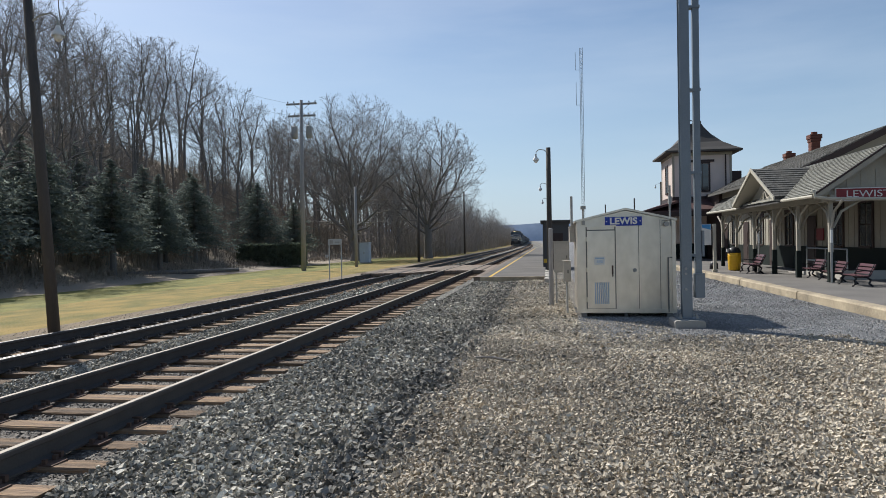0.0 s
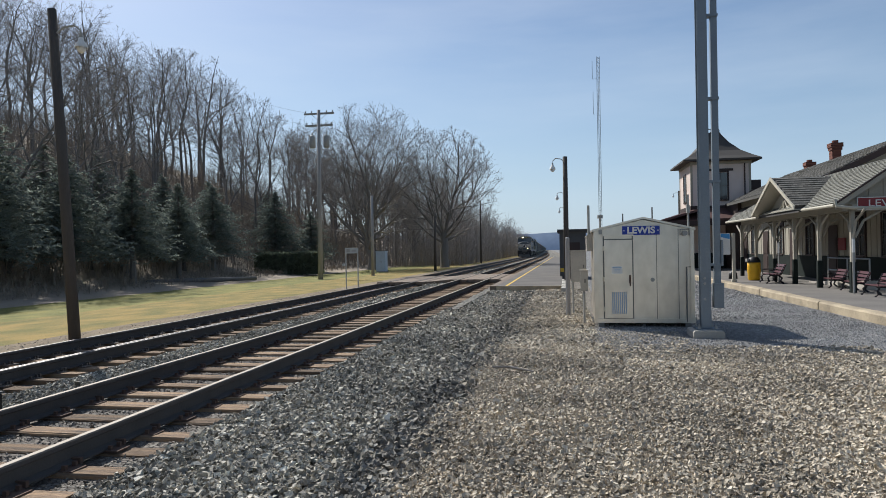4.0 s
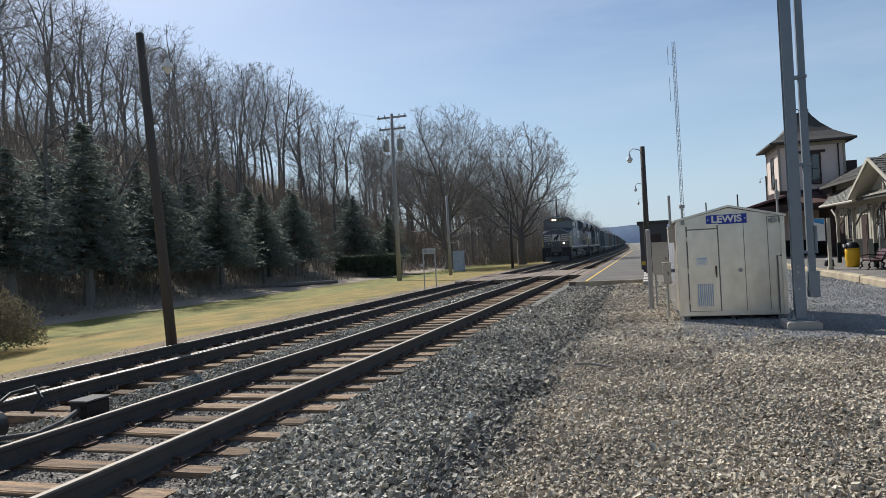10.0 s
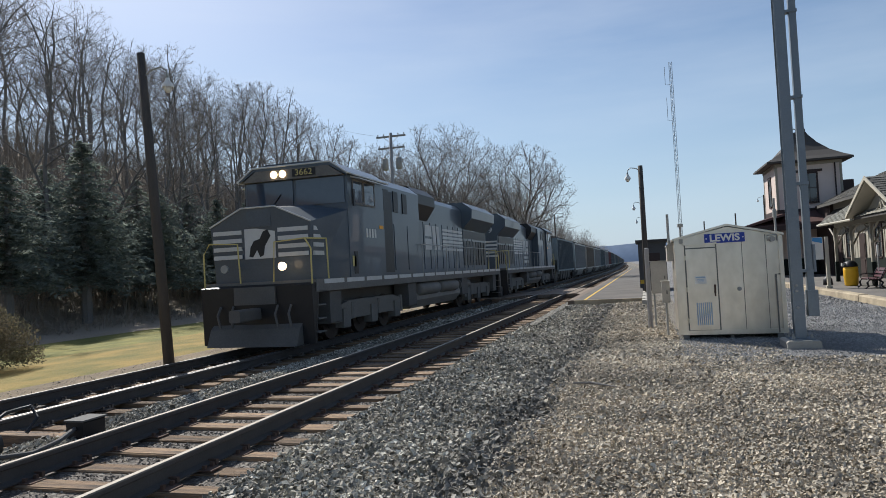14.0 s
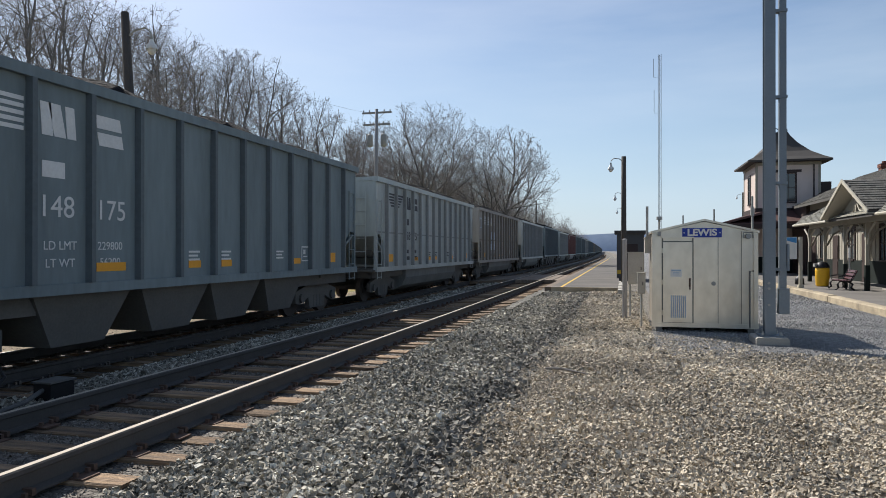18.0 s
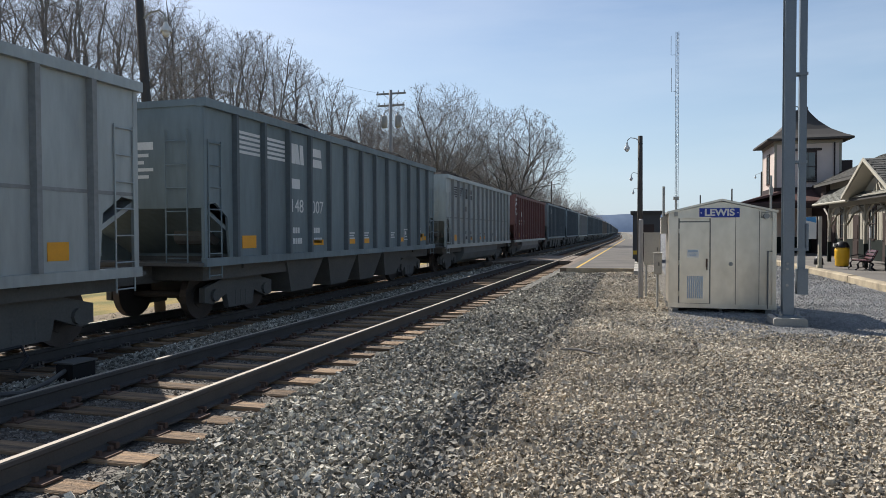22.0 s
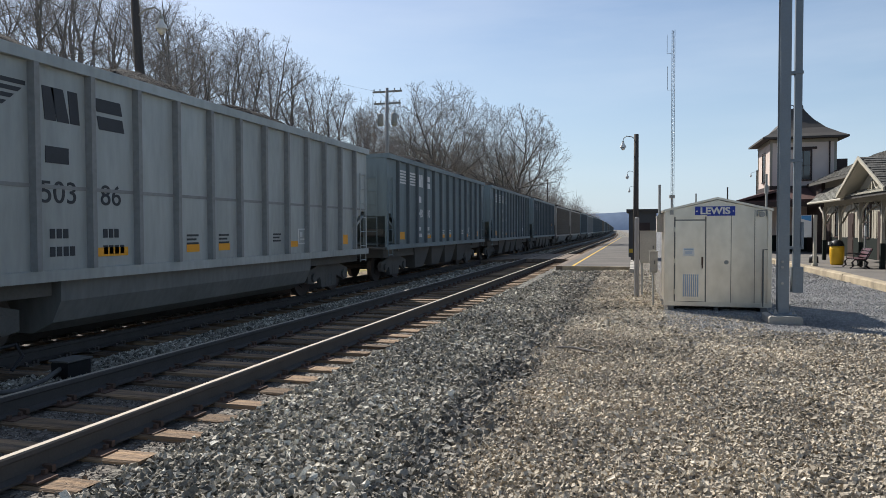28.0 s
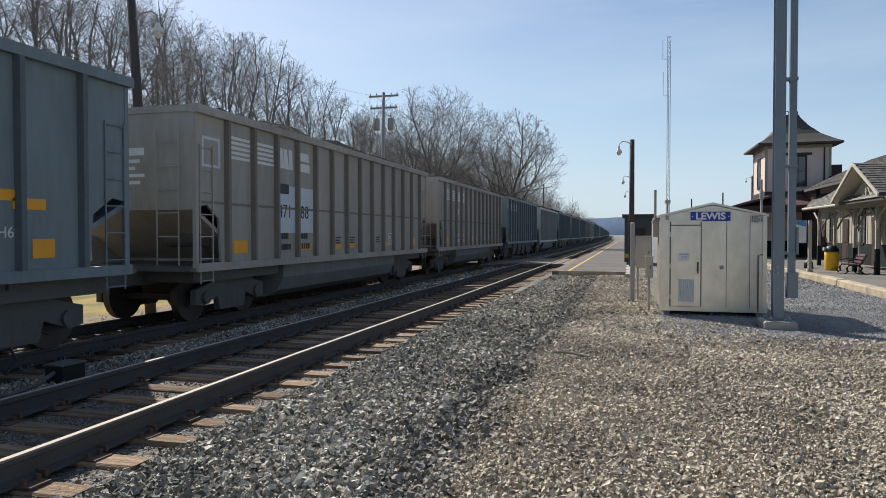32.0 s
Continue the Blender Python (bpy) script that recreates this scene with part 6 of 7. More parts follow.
def coal_car(name, label, material, tub, number, mark, load, detail=True, patch=None):
    """A bulk coal car: ribbed sides, notched ends with ladders, coal load, two trucks; tub: rounded belly, else hopper bays."""
    t = thing(name, label, "coal car", group="coal train")
    zb, zt = (1.12, 3.84) if tub else (1.18, 3.92)
    notch = [(Y0, zt), (Y0, 2.15), (Y0 + 0.35, 2.2), (Y0 + 0.72, 1.95), (Y0 + 0.8, zb), (Y1 - 0.8, zb), (Y1 - 0.72, 1.95), (Y1 - 0.35, 2.2), (Y1, 2.15), (Y1, zt)]
    body = Shape()
    for x in (-HW, HW - 0.05):
        body.prism(notch, x, x + 0.05, "x")
    for y, s in ((Y0, 1), (Y1, -1)):
        body.prism([(y, zt), (y, 2.1), (y + s * 1.7, zb), (y + s * 1.76, zb + 0.05), (y + s * 0.06, 2.15), (y + s * 0.06, zt)], -HW + 0.05, HW - 0.05, "x")
    body.box(-HW + 0.05, Y0 + 1.6, zb, HW - 0.05, Y1 - 1.6, zb + 0.06)
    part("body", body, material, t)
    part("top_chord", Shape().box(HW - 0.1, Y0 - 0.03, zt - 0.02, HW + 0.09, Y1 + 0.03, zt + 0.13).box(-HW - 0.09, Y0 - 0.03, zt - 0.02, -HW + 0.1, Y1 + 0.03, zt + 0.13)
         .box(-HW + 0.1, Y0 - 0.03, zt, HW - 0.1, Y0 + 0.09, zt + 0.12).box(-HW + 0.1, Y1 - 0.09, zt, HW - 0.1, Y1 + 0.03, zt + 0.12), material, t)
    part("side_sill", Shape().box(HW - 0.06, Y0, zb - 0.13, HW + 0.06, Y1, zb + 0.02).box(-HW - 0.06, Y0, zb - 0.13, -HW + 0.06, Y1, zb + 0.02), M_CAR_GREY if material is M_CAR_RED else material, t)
    n = 14 if tub else 13
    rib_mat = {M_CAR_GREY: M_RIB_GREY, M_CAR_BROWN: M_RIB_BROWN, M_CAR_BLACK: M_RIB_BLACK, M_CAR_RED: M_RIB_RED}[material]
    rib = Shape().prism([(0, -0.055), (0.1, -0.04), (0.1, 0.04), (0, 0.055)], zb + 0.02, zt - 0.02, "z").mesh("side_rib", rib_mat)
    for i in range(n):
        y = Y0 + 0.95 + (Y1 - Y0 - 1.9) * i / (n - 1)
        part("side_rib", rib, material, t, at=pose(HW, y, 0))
        if detail:
            part("side_rib", rib, material, t, at=pose(-HW, y, 0, 0, 0, 180))
    for y in (Y0 + 0.01, Y1 - 0.09):
        for x in (-HW, HW - 0.06):
            part("corner_post", Shape().box(x, y, zb - 0.1, x + 0.07, y + 0.08, zt), material, t)
    # load
    s = Shape()
    rng = random.Random(load)
    k = 44
    for i in range(k + 1):
        f = i / k
        y = Y0 + 0.15 + (Y1 - Y0 - 0.3) * f
        h = 0.5 * min(1, 6 * min(f, 1 - f)) * (0.6 + 0.4 * math.sin(f * math.pi * 4 + load) ** 2)
        s.v += [(x * 1.38, y, zt - 0.02 + 0.1 + h * (1 - abs(x) ** 2.6) + rng.uniform(-0.06, 0.07)) for x in (-1, -0.75, -0.5, -0.25, 0, 0.25, 0.5, 0.75, 1)]
        if i:
            s.f += [((i - 1) * 9 + j, (i - 1) * 9 + j + 1, i * 9 + j + 1, i * 9 + j) for j in range(8)]
    part("coal_load", s, M_COAL, t, "heaped black coal")
    if tub:
        prof = [(-1.42, 1.06), (1.42, 1.06), (1.4, 0.7), (1.25, 0.4), (0.9, 0.24), (-0.9, 0.24), (-1.25, 0.4), (-1.4, 0.7)]
        part("tub", Shape().prism(prof, 4.15, 11.55), M_TUB_PALE if material is M_CAR_RED else M_TUB, t, "rounded lower tub")
        seam = Shape()
        for x in (HW, -HW - 0.012):
            seam.box(x, Y0 + 0.1, 2.22, x + 0.012, Y1 - 0.1, 2.27)
        part("side_seam", seam, rib_mat, t, "riveted seam")
    else:
        for yc in (4.9, 7.0, 8.9, 10.9):
            part("hopper_bay", Shape().add([(-1.4, yc - 1.0, zb), (1.4, yc - 1.0, zb), (1.4, yc + 1.0, zb), (-1.4, yc + 1.0, zb), (-1.25, yc - 0.5, 0.3), (1.25, yc - 0.5, 0.3), (1.25, yc + 0.5, 0.3), (-1.25, yc + 0.5, 0.3)],
                                           [(0, 1, 5, 4), (1, 2, 6, 5), (2, 3, 7, 6), (3, 0, 4, 7), (4, 5, 6, 7)]), M_UNDER, t)
    for a, b in ((1.05, 4.1), (CAR - 4.1, CAR - 1.05)):
        # plain dark box added to close the bright gap above each truck
        part("brake_rigging", Shape().box(-1.3, a, 0.78, 1.3, b, 1.08), M_UNDER, t)
    part("centre_sill", Shape().box(-0.2, 0.1, 0.72, 0.2, CAR - 0.1, 1.05), M_UNDER, t)
    for y in (0.02, CAR - 0.42):
        part("coupler", Shape().box(-0.13, y, 0.72, 0.13, y + 0.4, 1.0, 0.03), M_UNDER, t)
    for yc in (2.55, CAR - 2.55):
        freight_truck(t, yc)
        part("bolster", Shape().box(-1.35, yc - 0.25, 0.95, 1.35, yc + 0.25, zb), M_UNDER, t)
    if detail:
        for y in (Y0 + 0.12, Y1 - 0.5):
            l = Shape()
            for x in (HW + 0.02,):
                for e in (0.0, 0.38):
                    l.tube([(x, y + e, zb - 0.35), (x, y + e, zb + 2.15)], 0.014, 5)
                for r in range(7):
                    l.tube([(x, y, zb - 0.3 + 0.4 * r), (x, y + 0.38, zb - 0.3 + 0.4 * r)], 0.012, 5)
            part("ladder", l, material, t, "thin steel ladder")
        e = Shape()
        for r in range(6):
            e.tube([(HW - 0.75, Y0 - 0.06, 1.2 + 0.42 * r), (HW - 0.3, Y0 - 0.06, 1.2 + 0.42 * r)], 0.012, 5)
        for x in (HW - 0.75, HW - 0.3):
            e.tube([(x, Y0 - 0.06, 1.1), (x, Y0 - 0.06, 3.5)], 0.014, 5)
        part("end_ladder", e, material, t)
        es = Shape()
        for r in range(5):
            es.box(-0.5 + 0.06 * r, Y0 - 0.008, zt - 0.75 - 0.13 * r, 0.45 - 0.1 * (r % 3), Y0 - 0.002, zt - 0.69 - 0.13 * r + (0.08 if r == 0 else 0))
        part("end_stencil", es, M_MARK_WHITE if mark == "white" else M_MARK_DARK, t, "small stencilled lines")
        part("brake_wheel", Shape().tube([(-0.6, Y0 - 0.12, 2.5), (-0.6, Y0 - 0.09, 2.5)], 0.25, 14), M_UNDER, t)
        part("end_platform", Shape().box(-HW, Y0 - 0.15, zb - 0.12, HW, Y0 + 0.75, zb - 0.06), M_UNDER, t)
        part("end_platform", Shape().box(-HW, Y1 - 0.75, zb - 0.12, HW, Y1 + 0.15, zb - 0.06), M_UNDER, t)
        part("air_reservoir", Shape().tube([(0.3, Y0 + 0.9, 1.6), (1.1, Y0 + 0.9, 1.6)], 0.18, 12), M_UNDER, t)
    # markings on the side towards the yard: stripes, emblem shapes, number, reflectors
    mm = M_MARK_DARK if mark == "dark" else M_MARK_WHITE
    x = HW + 0.004

    def on_side(s, y0, z0, y1, z1, slant=0.0):
        return s.prism([(y0, z0), (y1, z0), (y1 + slant, z1), (y0 + slant, z1)], x - 0.003, x + 0.004, "x")

    pitch = (Y1 - Y0 - 1.9) / (n - 1)
    edge = Y0 + 0.95
    red = material is M_CAR_RED
    if red:
        ring = Shape()
        for k in range(16):
            u, v = radians(40 + k * 18), radians(40 + (k + 1) * 18)
            q = [(edge - 0.35 * pitch + rr * math.cos(w), zt - 0.75 + rr * math.sin(w)) for rr, w in ((0.3, u), (0.42, u), (0.42, v), (0.3, v))]
            ring.prism(q, x - 0.003, x + 0.004, "x")
        on_side(ring, edge - 0.35 * pitch - 0.42, zt - 0.83, edge - 0.35 * pitch + 0.2, zt - 0.7)
        part("emblem", ring, mm, t, "white round emblem")
        part("owner_name", on_side(Shape(), edge - 0.55, zt - 0.24, edge + 0.55, zt - 0.1), mm, t, "white bar")
        part("owner_initials", on_side(Shape(), edge + 1.45 * pitch, zt - 1.2, edge + 1.9 * pitch, zt - 0.92), mm, t, "white bar")
        for i, word in enumerate(("50", "77", "77")):
            lettering("number", word, 0.46, mm, t, pose(x, edge + (0.7 + i) * pitch, zt - 1.62, 90, 0, 90), 0.003)
    for g in () if red else (0, 1):
        st = Shape()
        for r in range(5 if detail else 4):
            lo = 0.11 * (4 - r) if mark == "dark" else 0
            on_side(st, edge + g * pitch + 0.09 + (lo if g == 0 else 0), zt - 0.72 + 0.095 * r, edge + (g + 1) * pitch - 0.09 - (lo if g else 0), zt - 0.665 + 0.095 * r, -0.06 if lo and g == 0 else 0.06 if lo else 0.0)
        part("stripes", st, mm, t, "painted stripes")
    for g in () if red else (2, 3):
        a = edge + g * pitch + 0.1
        w = pitch - 0.2
        em = Shape()
        if g == 2:
            on_side(em, a + 0.1, zt - 0.72, a + 0.28, zt - 0.28, -0.04)
            on_side(em, a + 0.3, zt - 0.72, a + 0.5, zt - 0.28, -0.1)
            on_side(em, a + 0.52, zt - 0.72, a + 0.68, zt - 0.28, -0.04)
        else:
            on_side(em, a + 0.06, zt - 0.47, a + 0.56, zt - 0.28, -0.04)
            on_side(em, a + 0.1, zt - 0.72, a + 0.6, zt - 0.53, -0.04)
        part("emblem", em, mm, t, "painted block emblem")
    if patch:
        fo = Shape()
        for q in ((0, 0, 0.55, 0.05), (0, 0.5, 0.55, 0.55), (0, 0.05, 0.05, 0.5), (0.5, 0.05, 0.55, 0.5)):
            on_side(fo, Y0 + 0.2 + q[0], zt - 0.95 + q[1], Y0 + 0.2 + q[2], zt - 0.95 + q[3])
        part("outlined_panel", fo, M_PATCH, t, "pale painted outline")
        part("patch", on_side(Shape(), edge + 2 * pitch + 0.08, zt - 2.15, edge + 4 * pitch - 0.08, zt - 1.1, 0.0), M_PATCH, t, "pale painted patch")
        x = HW + 0.009
        mm = M_MARK_DARK
    on = part("owner_mark", on_side(Shape(), edge + 2 * pitch + 0.2, zt - 1.28, edge + 2 * pitch + 0.58, zt - 1.06), mm, t)
    for i, word in enumerate(number):
        lettering("number", word, 0.42, mm, t, pose(x, edge + (2.44 + i) * pitch, zt - 1.68, 90, 0, 90), 0.003)
    if load == 0:
        for i, (wa, wb) in enumerate((("LD LMT", "229800"), ("LT WT", "56200"))):
            lettering("load_stencil", wa, 0.17, mm, t, pose(x, edge + 2.5 * pitch, zt - 2.2 - 0.24 * i, 90, 0, 90), 0.003)
            lettering("load_stencil", wb, 0.17, mm, t, pose(x, edge + 3.42 * pitch, zt - 2.2 - 0.24 * i, 90, 0, 90), 0.003)
    else:
        sm = Shape()
        for g in (2, 3):
            for r in range(2):
                for q in range(3 + r):
                    on_side(sm, edge + g * pitch + 0.25 + 0.11 * q, zt - 2.28 - 0.24 * r, edge + g * pitch + 0.33 + 0.11 * q, zt - 2.15 - 0.24 * r)
        tagged(part("data_stencil", sm, mm, t, "small stencilled lines"), kind="stuff")
    fp = Shape()
    for g in (5.2, 6.2, 8.3):
        for r in range(3):
            on_side(fp, edge + g * pitch + 0.1, zb + 0.3 + 0.07 * r, edge + g * pitch + 0.42 - 0.06 * (r % 2), zb + 0.335 + 0.07 * r)
    tagged(part("fine_print", fp, mm, t, "small stencilled lines"), kind="stuff")
    x = HW + 0.004
    for g, w in ((0.25, 0.5), (3.15, 0.6), (5.3, 0.35), (6.3, 0.35), (9.2, 0.35), (n - 1.8, 0.35)):
        part("reflector", on_side(Shape(), edge + g * pitch, zb + 0.17, edge + g * pitch + w, zb + 0.3 + (0.12 if g < 1 or g > n - 2 else 0)), M_ORANGE, t, "orange reflective strip")
    if load in (4, 12):
        a, b, c, d = (Y1 - 2.5, zb + 0.8, Y1 - 2.1, zb + 0.5) if load == 12 else (Y1 - 1.75, zb + 0.18, Y1 - 1.75, zb + 0.52)
        part("zigzag_mark", on_side(on_side(Shape(), a, b + 0.1, a + 0.5, b + 0.24), a + 0.45, b, a + 0.95, b + 0.14), M_ORANGE, t, "orange stepped mark")
        lettering("stencil", "H69" if load == 12 else "H65", 0.2, M_MARK_WHITE, t, pose(x, c, d, 90, 0, 90), 0.003)
    tag = Shape()
    a, b = edge + 9.6 * pitch, zb + 0.22
    for q in ((0, 0, 0.4, 0.03), (0, 0.33, 0.4, 0.36), (0, 0.03, 0.03, 0.33), (0.37, 0.03, 0.4, 0.33), (0.1, 0.1, 0.3, 0.13), (0.1, 0.17, 0.2, 0.28)):
        on_side(tag, a + q[0], b + q[1], a + q[2], b + q[3])
    part("tag_panel", tag, M_MARK_WHITE, t, "white outlined data panel")
    return t


# rib tones, mostly darker than the car sides they stand on
M_RIB_GREY = mat("darker_aluminium_rib", (0.3, 0.31, 0.31), (0.19, 0.195, 0.195), 0.65, 0.15, scale=1.0, fine=14, bump=0.05)
M_RIB_BROWN = mat("darker_brown_rib", (0.23, 0.2, 0.165), (0.15, 0.13, 0.11), 0.75, scale=1.0, fine=14, bump=0.05)
M_RIB_BLACK = mat("darker_black_rib", (0.125, 0.15, 0.165), (0.08, 0.096, 0.106), 0.65, scale=1.0, fine=14, bump=0.05)
M_RIB_RED = mat("oxide_red_rib", (0.2, 0.085, 0.075), (0.125, 0.06, 0.055), 0.7, scale=1.0, fine=14, bump=0.05)
M_TUB = mat("dark_tub_plate", (0.22, 0.225, 0.22), (0.12, 0.122, 0.118), 0.75, scale=0.8, fine=10, bump=0.05, stretch=(1, 1, 0.3))
M_TUB_PALE = mat("pale_tub_plate", (0.36, 0.34, 0.32), (0.22, 0.2, 0.19), 0.75, scale=0.8, fine=10, bump=0.05, stretch=(1, 1, 0.3))
M_PATCH = mat("pale_blue_patch_paint", (0.55, 0.6, 0.66), (0.47, 0.52, 0.58), 0.6, scale=2, fine=20, bump=0)


def locomotive(name, label, second):
    """Six-axle diesel locomotive, cab end at y = 0."""
    t = thing(name, label, "locomotive", group="locomotives of the coal train")
    L, W = LOCO_LEN, 1.52
    part("frame", Shape().box(-W, 1.1, 1.32, W, L - 1.1, 1.62), M_LOCO_GRIME, t)
    for sx in (-1, 1):
        for i in range(16):
            part("sill_stripe", Shape().box(sx * W - 0.012, 1.5 + 1.3 * i, 1.5, sx * W + 0.012, 2.62 + 1.3 * i, 1.61), M_LOCO_WHITE, t, "pale sill stripe")
    # nose: black cap over a striped face
    ns = part("nose", Shape().add([(-1.3, 1.25, 1.6), (1.3, 1.25, 1.6), (1.52, 3.1, 1.6), (-1.52, 3.1, 1.6), (-1.38, 1.2, 3.0), (1.38, 1.2, 3.0), (1.52, 3.1, 3.4), (-1.52, 3.1, 3.4), (-0.45, 1.16, 3.42), (0.45, 1.16, 3.42), (0.6, 3.1, 3.6), (-0.6, 3.1, 3.6)],
                                  [(0, 1, 5, 9, 8, 4), (1, 2, 6, 5), (3, 0, 4, 7), (4, 8, 11, 7), (8, 9, 10, 11), (9, 5, 6, 10), (2, 3, 7, 11, 10, 6), (3, 2, 1, 0)]), M_LOCO, t, "short black nose")
    # white rods paint the sun's highlight along the nose edges
    for p, q in (((-1.39, 1.18, 3.01), (-0.46, 1.14, 3.43)), ((-0.46, 1.14, 3.43), (0.46, 1.14, 3.43)), ((0.46, 1.14, 3.43), (1.39, 1.18, 3.01))):
        part("nose_edge_highlight", Shape().tube([p, q], 0.022, 6), M_LOCO_WHITE, ns, "white rod painting the sunlit edge of the nose")
    part("nose_band", Shape().box(-0.42, 1.192, 2.18, 0.42, 1.215, 2.92), M_LOCO_WHITE, ns, "white emblem panel")
    for x0, x1 in ((-1.3, -0.5), (0.5, 1.3)):
        for i in range(4):
            part("nose_stripe", Shape().box(x0, 1.18, 2.2 + 0.2 * i, x1, 1.215, 2.3 + 0.2 * i), M_LOCO_WHITE, ns, "white stripe")
    part("nose_emblem", Shape().prism([(-0.3, 2.24), (-0.2, 2.22), (-0.08, 2.4), (0.0, 2.22), (0.1, 2.26), (0.14, 2.48), (0.3, 2.72), (0.22, 2.88), (0.1, 2.84), (0.0, 2.66), (-0.16, 2.62), (-0.26, 2.46)], 1.184, 1.192), M_BLACKIRON, ns, "black emblem shape")
    part("nose_door", Shape().box(-0.33, 1.165, 2.95, 0.33, 1.215, 3.36), M_LOCO, ns)
    for sx in (-1, 1):
        for i in range(4):
            w = 0.62 - 0.1 * i if second else 0.5
            part("nose_side_stripe", Shape().prism([(1.34, 2.2 + 0.2 * i), (1.34 + w, 2.2 + 0.2 * i), (1.34 + w, 2.3 + 0.2 * i), (1.34, 2.3 + 0.2 * i)], sx * 1.345 - 0.01, sx * 1.345 + 0.035 * sx + 0.01, "x"), M_LOCO_WHITE, ns, "white stripe")
    # cab
    cb = part("cab", Shape().prism([(-1.53, 1.6), (1.53, 1.6), (1.53, 4.36), (1.14, 4.62), (-1.14, 4.62), (-1.53, 4.36)], 3.05, 5.6), M_LOCO, t, "wide black cab")
    part("cab_roof", Shape().prism([(-1.64, 4.34), (-1.16, 4.68), (-0.7, 4.76), (0.7, 4.76), (1.16, 4.68), (1.64, 4.34), (1.55, 4.34), (1.12, 4.6), (-1.12, 4.6), (-1.55, 4.34)], 2.86, 5.75), M_LOCO, cb)
    rim = Shape()
    pts = [(-1.64, 2.85, 4.35), (-1.16, 2.85, 4.69), (1.16, 2.85, 4.69), (1.64, 2.85, 4.35)]
    rim.tube(pts, 0.025, 6).tube([(1.64, 2.85, 4.35), (1.64, 5.75, 4.35)], 0.025, 6).tube([(-1.64, 2.85, 4.35), (-1.64, 5.75, 4.35)], 0.025, 6)
    part("roof_rim", rim, M_LOCO_WHITE, cb, "pale roof edge")
    part("headlight_panel", Shape().prism([(-1.5, 4.32), (1.5, 4.32), (1.08, 4.6), (-1.08, 4.6)], 2.87, 3.06), M_LOCO_GRIME, cb)
    for a, b in ((-1.46, -0.05), (0.05, 1.46)):
        part("windscreen", Shape().prism([(a, 3.6), (b, 3.6), (b, 4.3), (a, 4.3)], 3.02, 3.045), M_GLASS, cb, "windscreen pane")
    part("wiper", Shape().tube([(-0.7, 3.0, 3.6), (-0.4, 3.0, 3.95)], 0.012, 5), M_BLACKIRON, cb)
    for sx in (-1, 1):
        for y0, y1 in ((3.4, 4.0), (4.15, 4.85)):
            x = 1.53 if sx > 0 else -1.545
            w = part("side_window", Shape().box(x, y0, 3.62, x + 0.015, y1, 4.2), M_GLASS, cb)
            fr = Shape()
            for u0, v0, u1, v1 in ((y0 - 0.05, 3.57, y0, 4.25), (y1, 3.57, y1 + 0.05, 4.25), (y0, 3.57, y1, 3.62), (y0, 4.2, y1, 4.25)):
                fr.box(sx * 1.54 - 0.015, u0, v0, sx * 1.54 + 0.015, u1, v1)
            part("window_frame", fr, M_LOCO_GRIME, w)
        part("window_awning", Shape().prism([(sx * 1.53, 4.28), (sx * 1.8, 4.22), (sx * 1.8, 4.25), (sx * 1.53, 4.33)], 3.3, 4.95), M_LOCO_WHITE, cb, "pale raised sun awning")
        part("cab_step_panel", Shape().box(sx * 1.535 - 0.006, 3.3, 1.7, sx * 1.535 + 0.006, 3.55, 2.3), M_BLACKIRON, cb)
        part("mirror", Shape().box(sx * 1.62 - 0.02, 3.2, 3.5, sx * 1.62 + 0.02, 3.3, 3.95), M_BLACKIRON, cb)
    for x in (-0.5, -0.24):
        part("headlight", Shape().tube([(x, 2.86, 4.47), (x, 2.82, 4.47)], 0.1, 14), M_LAMP if not second else M_GREYBOX, cb, "lit headlight" if not second else "")
    nb = part("number_board", Shape().box(0.05, 2.845, 4.37, 0.72, 2.87, 4.57), M_BLACKIRON, cb)
    lettering("digits", "9839" if second else "3662", 0.23, M_HANDRAIL, nb, pose(0.385, 2.842, 4.47, 90), 0.004, "cream digits", 1.15)
    part("air_conditioner", Shape().box(-0.5, 3.9, 4.75, 0.5, 4.9, 4.88, 0.04), M_LOCO, cb)
    part("antenna_dome", Shape().tube([(0.3, 3.4, 4.75), (0.3, 3.4, 4.84)], [0.14, 0.06], 10), M_WHITE, cb)
    if not second:
        part("road_number", Shape().box(1.531, 4.2, 2.7, 1.538, 4.32, 2.95).box(1.531, 4.4, 2.7, 1.538, 4.52, 2.95).box(1.531, 4.6, 2.7, 1.538, 4.72, 2.95).box(1.531, 4.8, 2.7, 1.538, 4.92, 2.95), M_LOCO_WHITE, cb, "white bars")
    # equipment cabinet behind the cab
    ax = part("equipment_cab", Shape().prism([(-1.4, 1.62), (1.4, 1.62), (1.4, 4.36), (1.1, 4.62), (-1.1, 4.62), (-1.4, 4.36)], 5.61, 9.3), M_LOCO, t, "flush equipment cabinet")
    for sx in (-1, 1):
        for y in (5.9, 6.75, 7.6):
            part("louvre", Shape().box(sx * 1.405 - 0.02, y, 3.6, sx * 1.405 + 0.02, y + 0.42, 4.25), M_BLACKIRON, ax, "dark louvre")
        # second engine's door is black: the recess's shade put into its colour
        part("door", Shape().box(sx * 1.405 - 0.012, 5.75, 1.75, sx * 1.405 + 0.012, 6.55, 3.25), M_LOCO if not second else M_BLACKIRON, ax)
        for y in (6.75, 8.0):
            part("panel", Shape().box(sx * 1.405 - 0.012, y, 1.75, sx * 1.405 + 0.012, y + 1.15, 3.2), M_LOCO, ax)
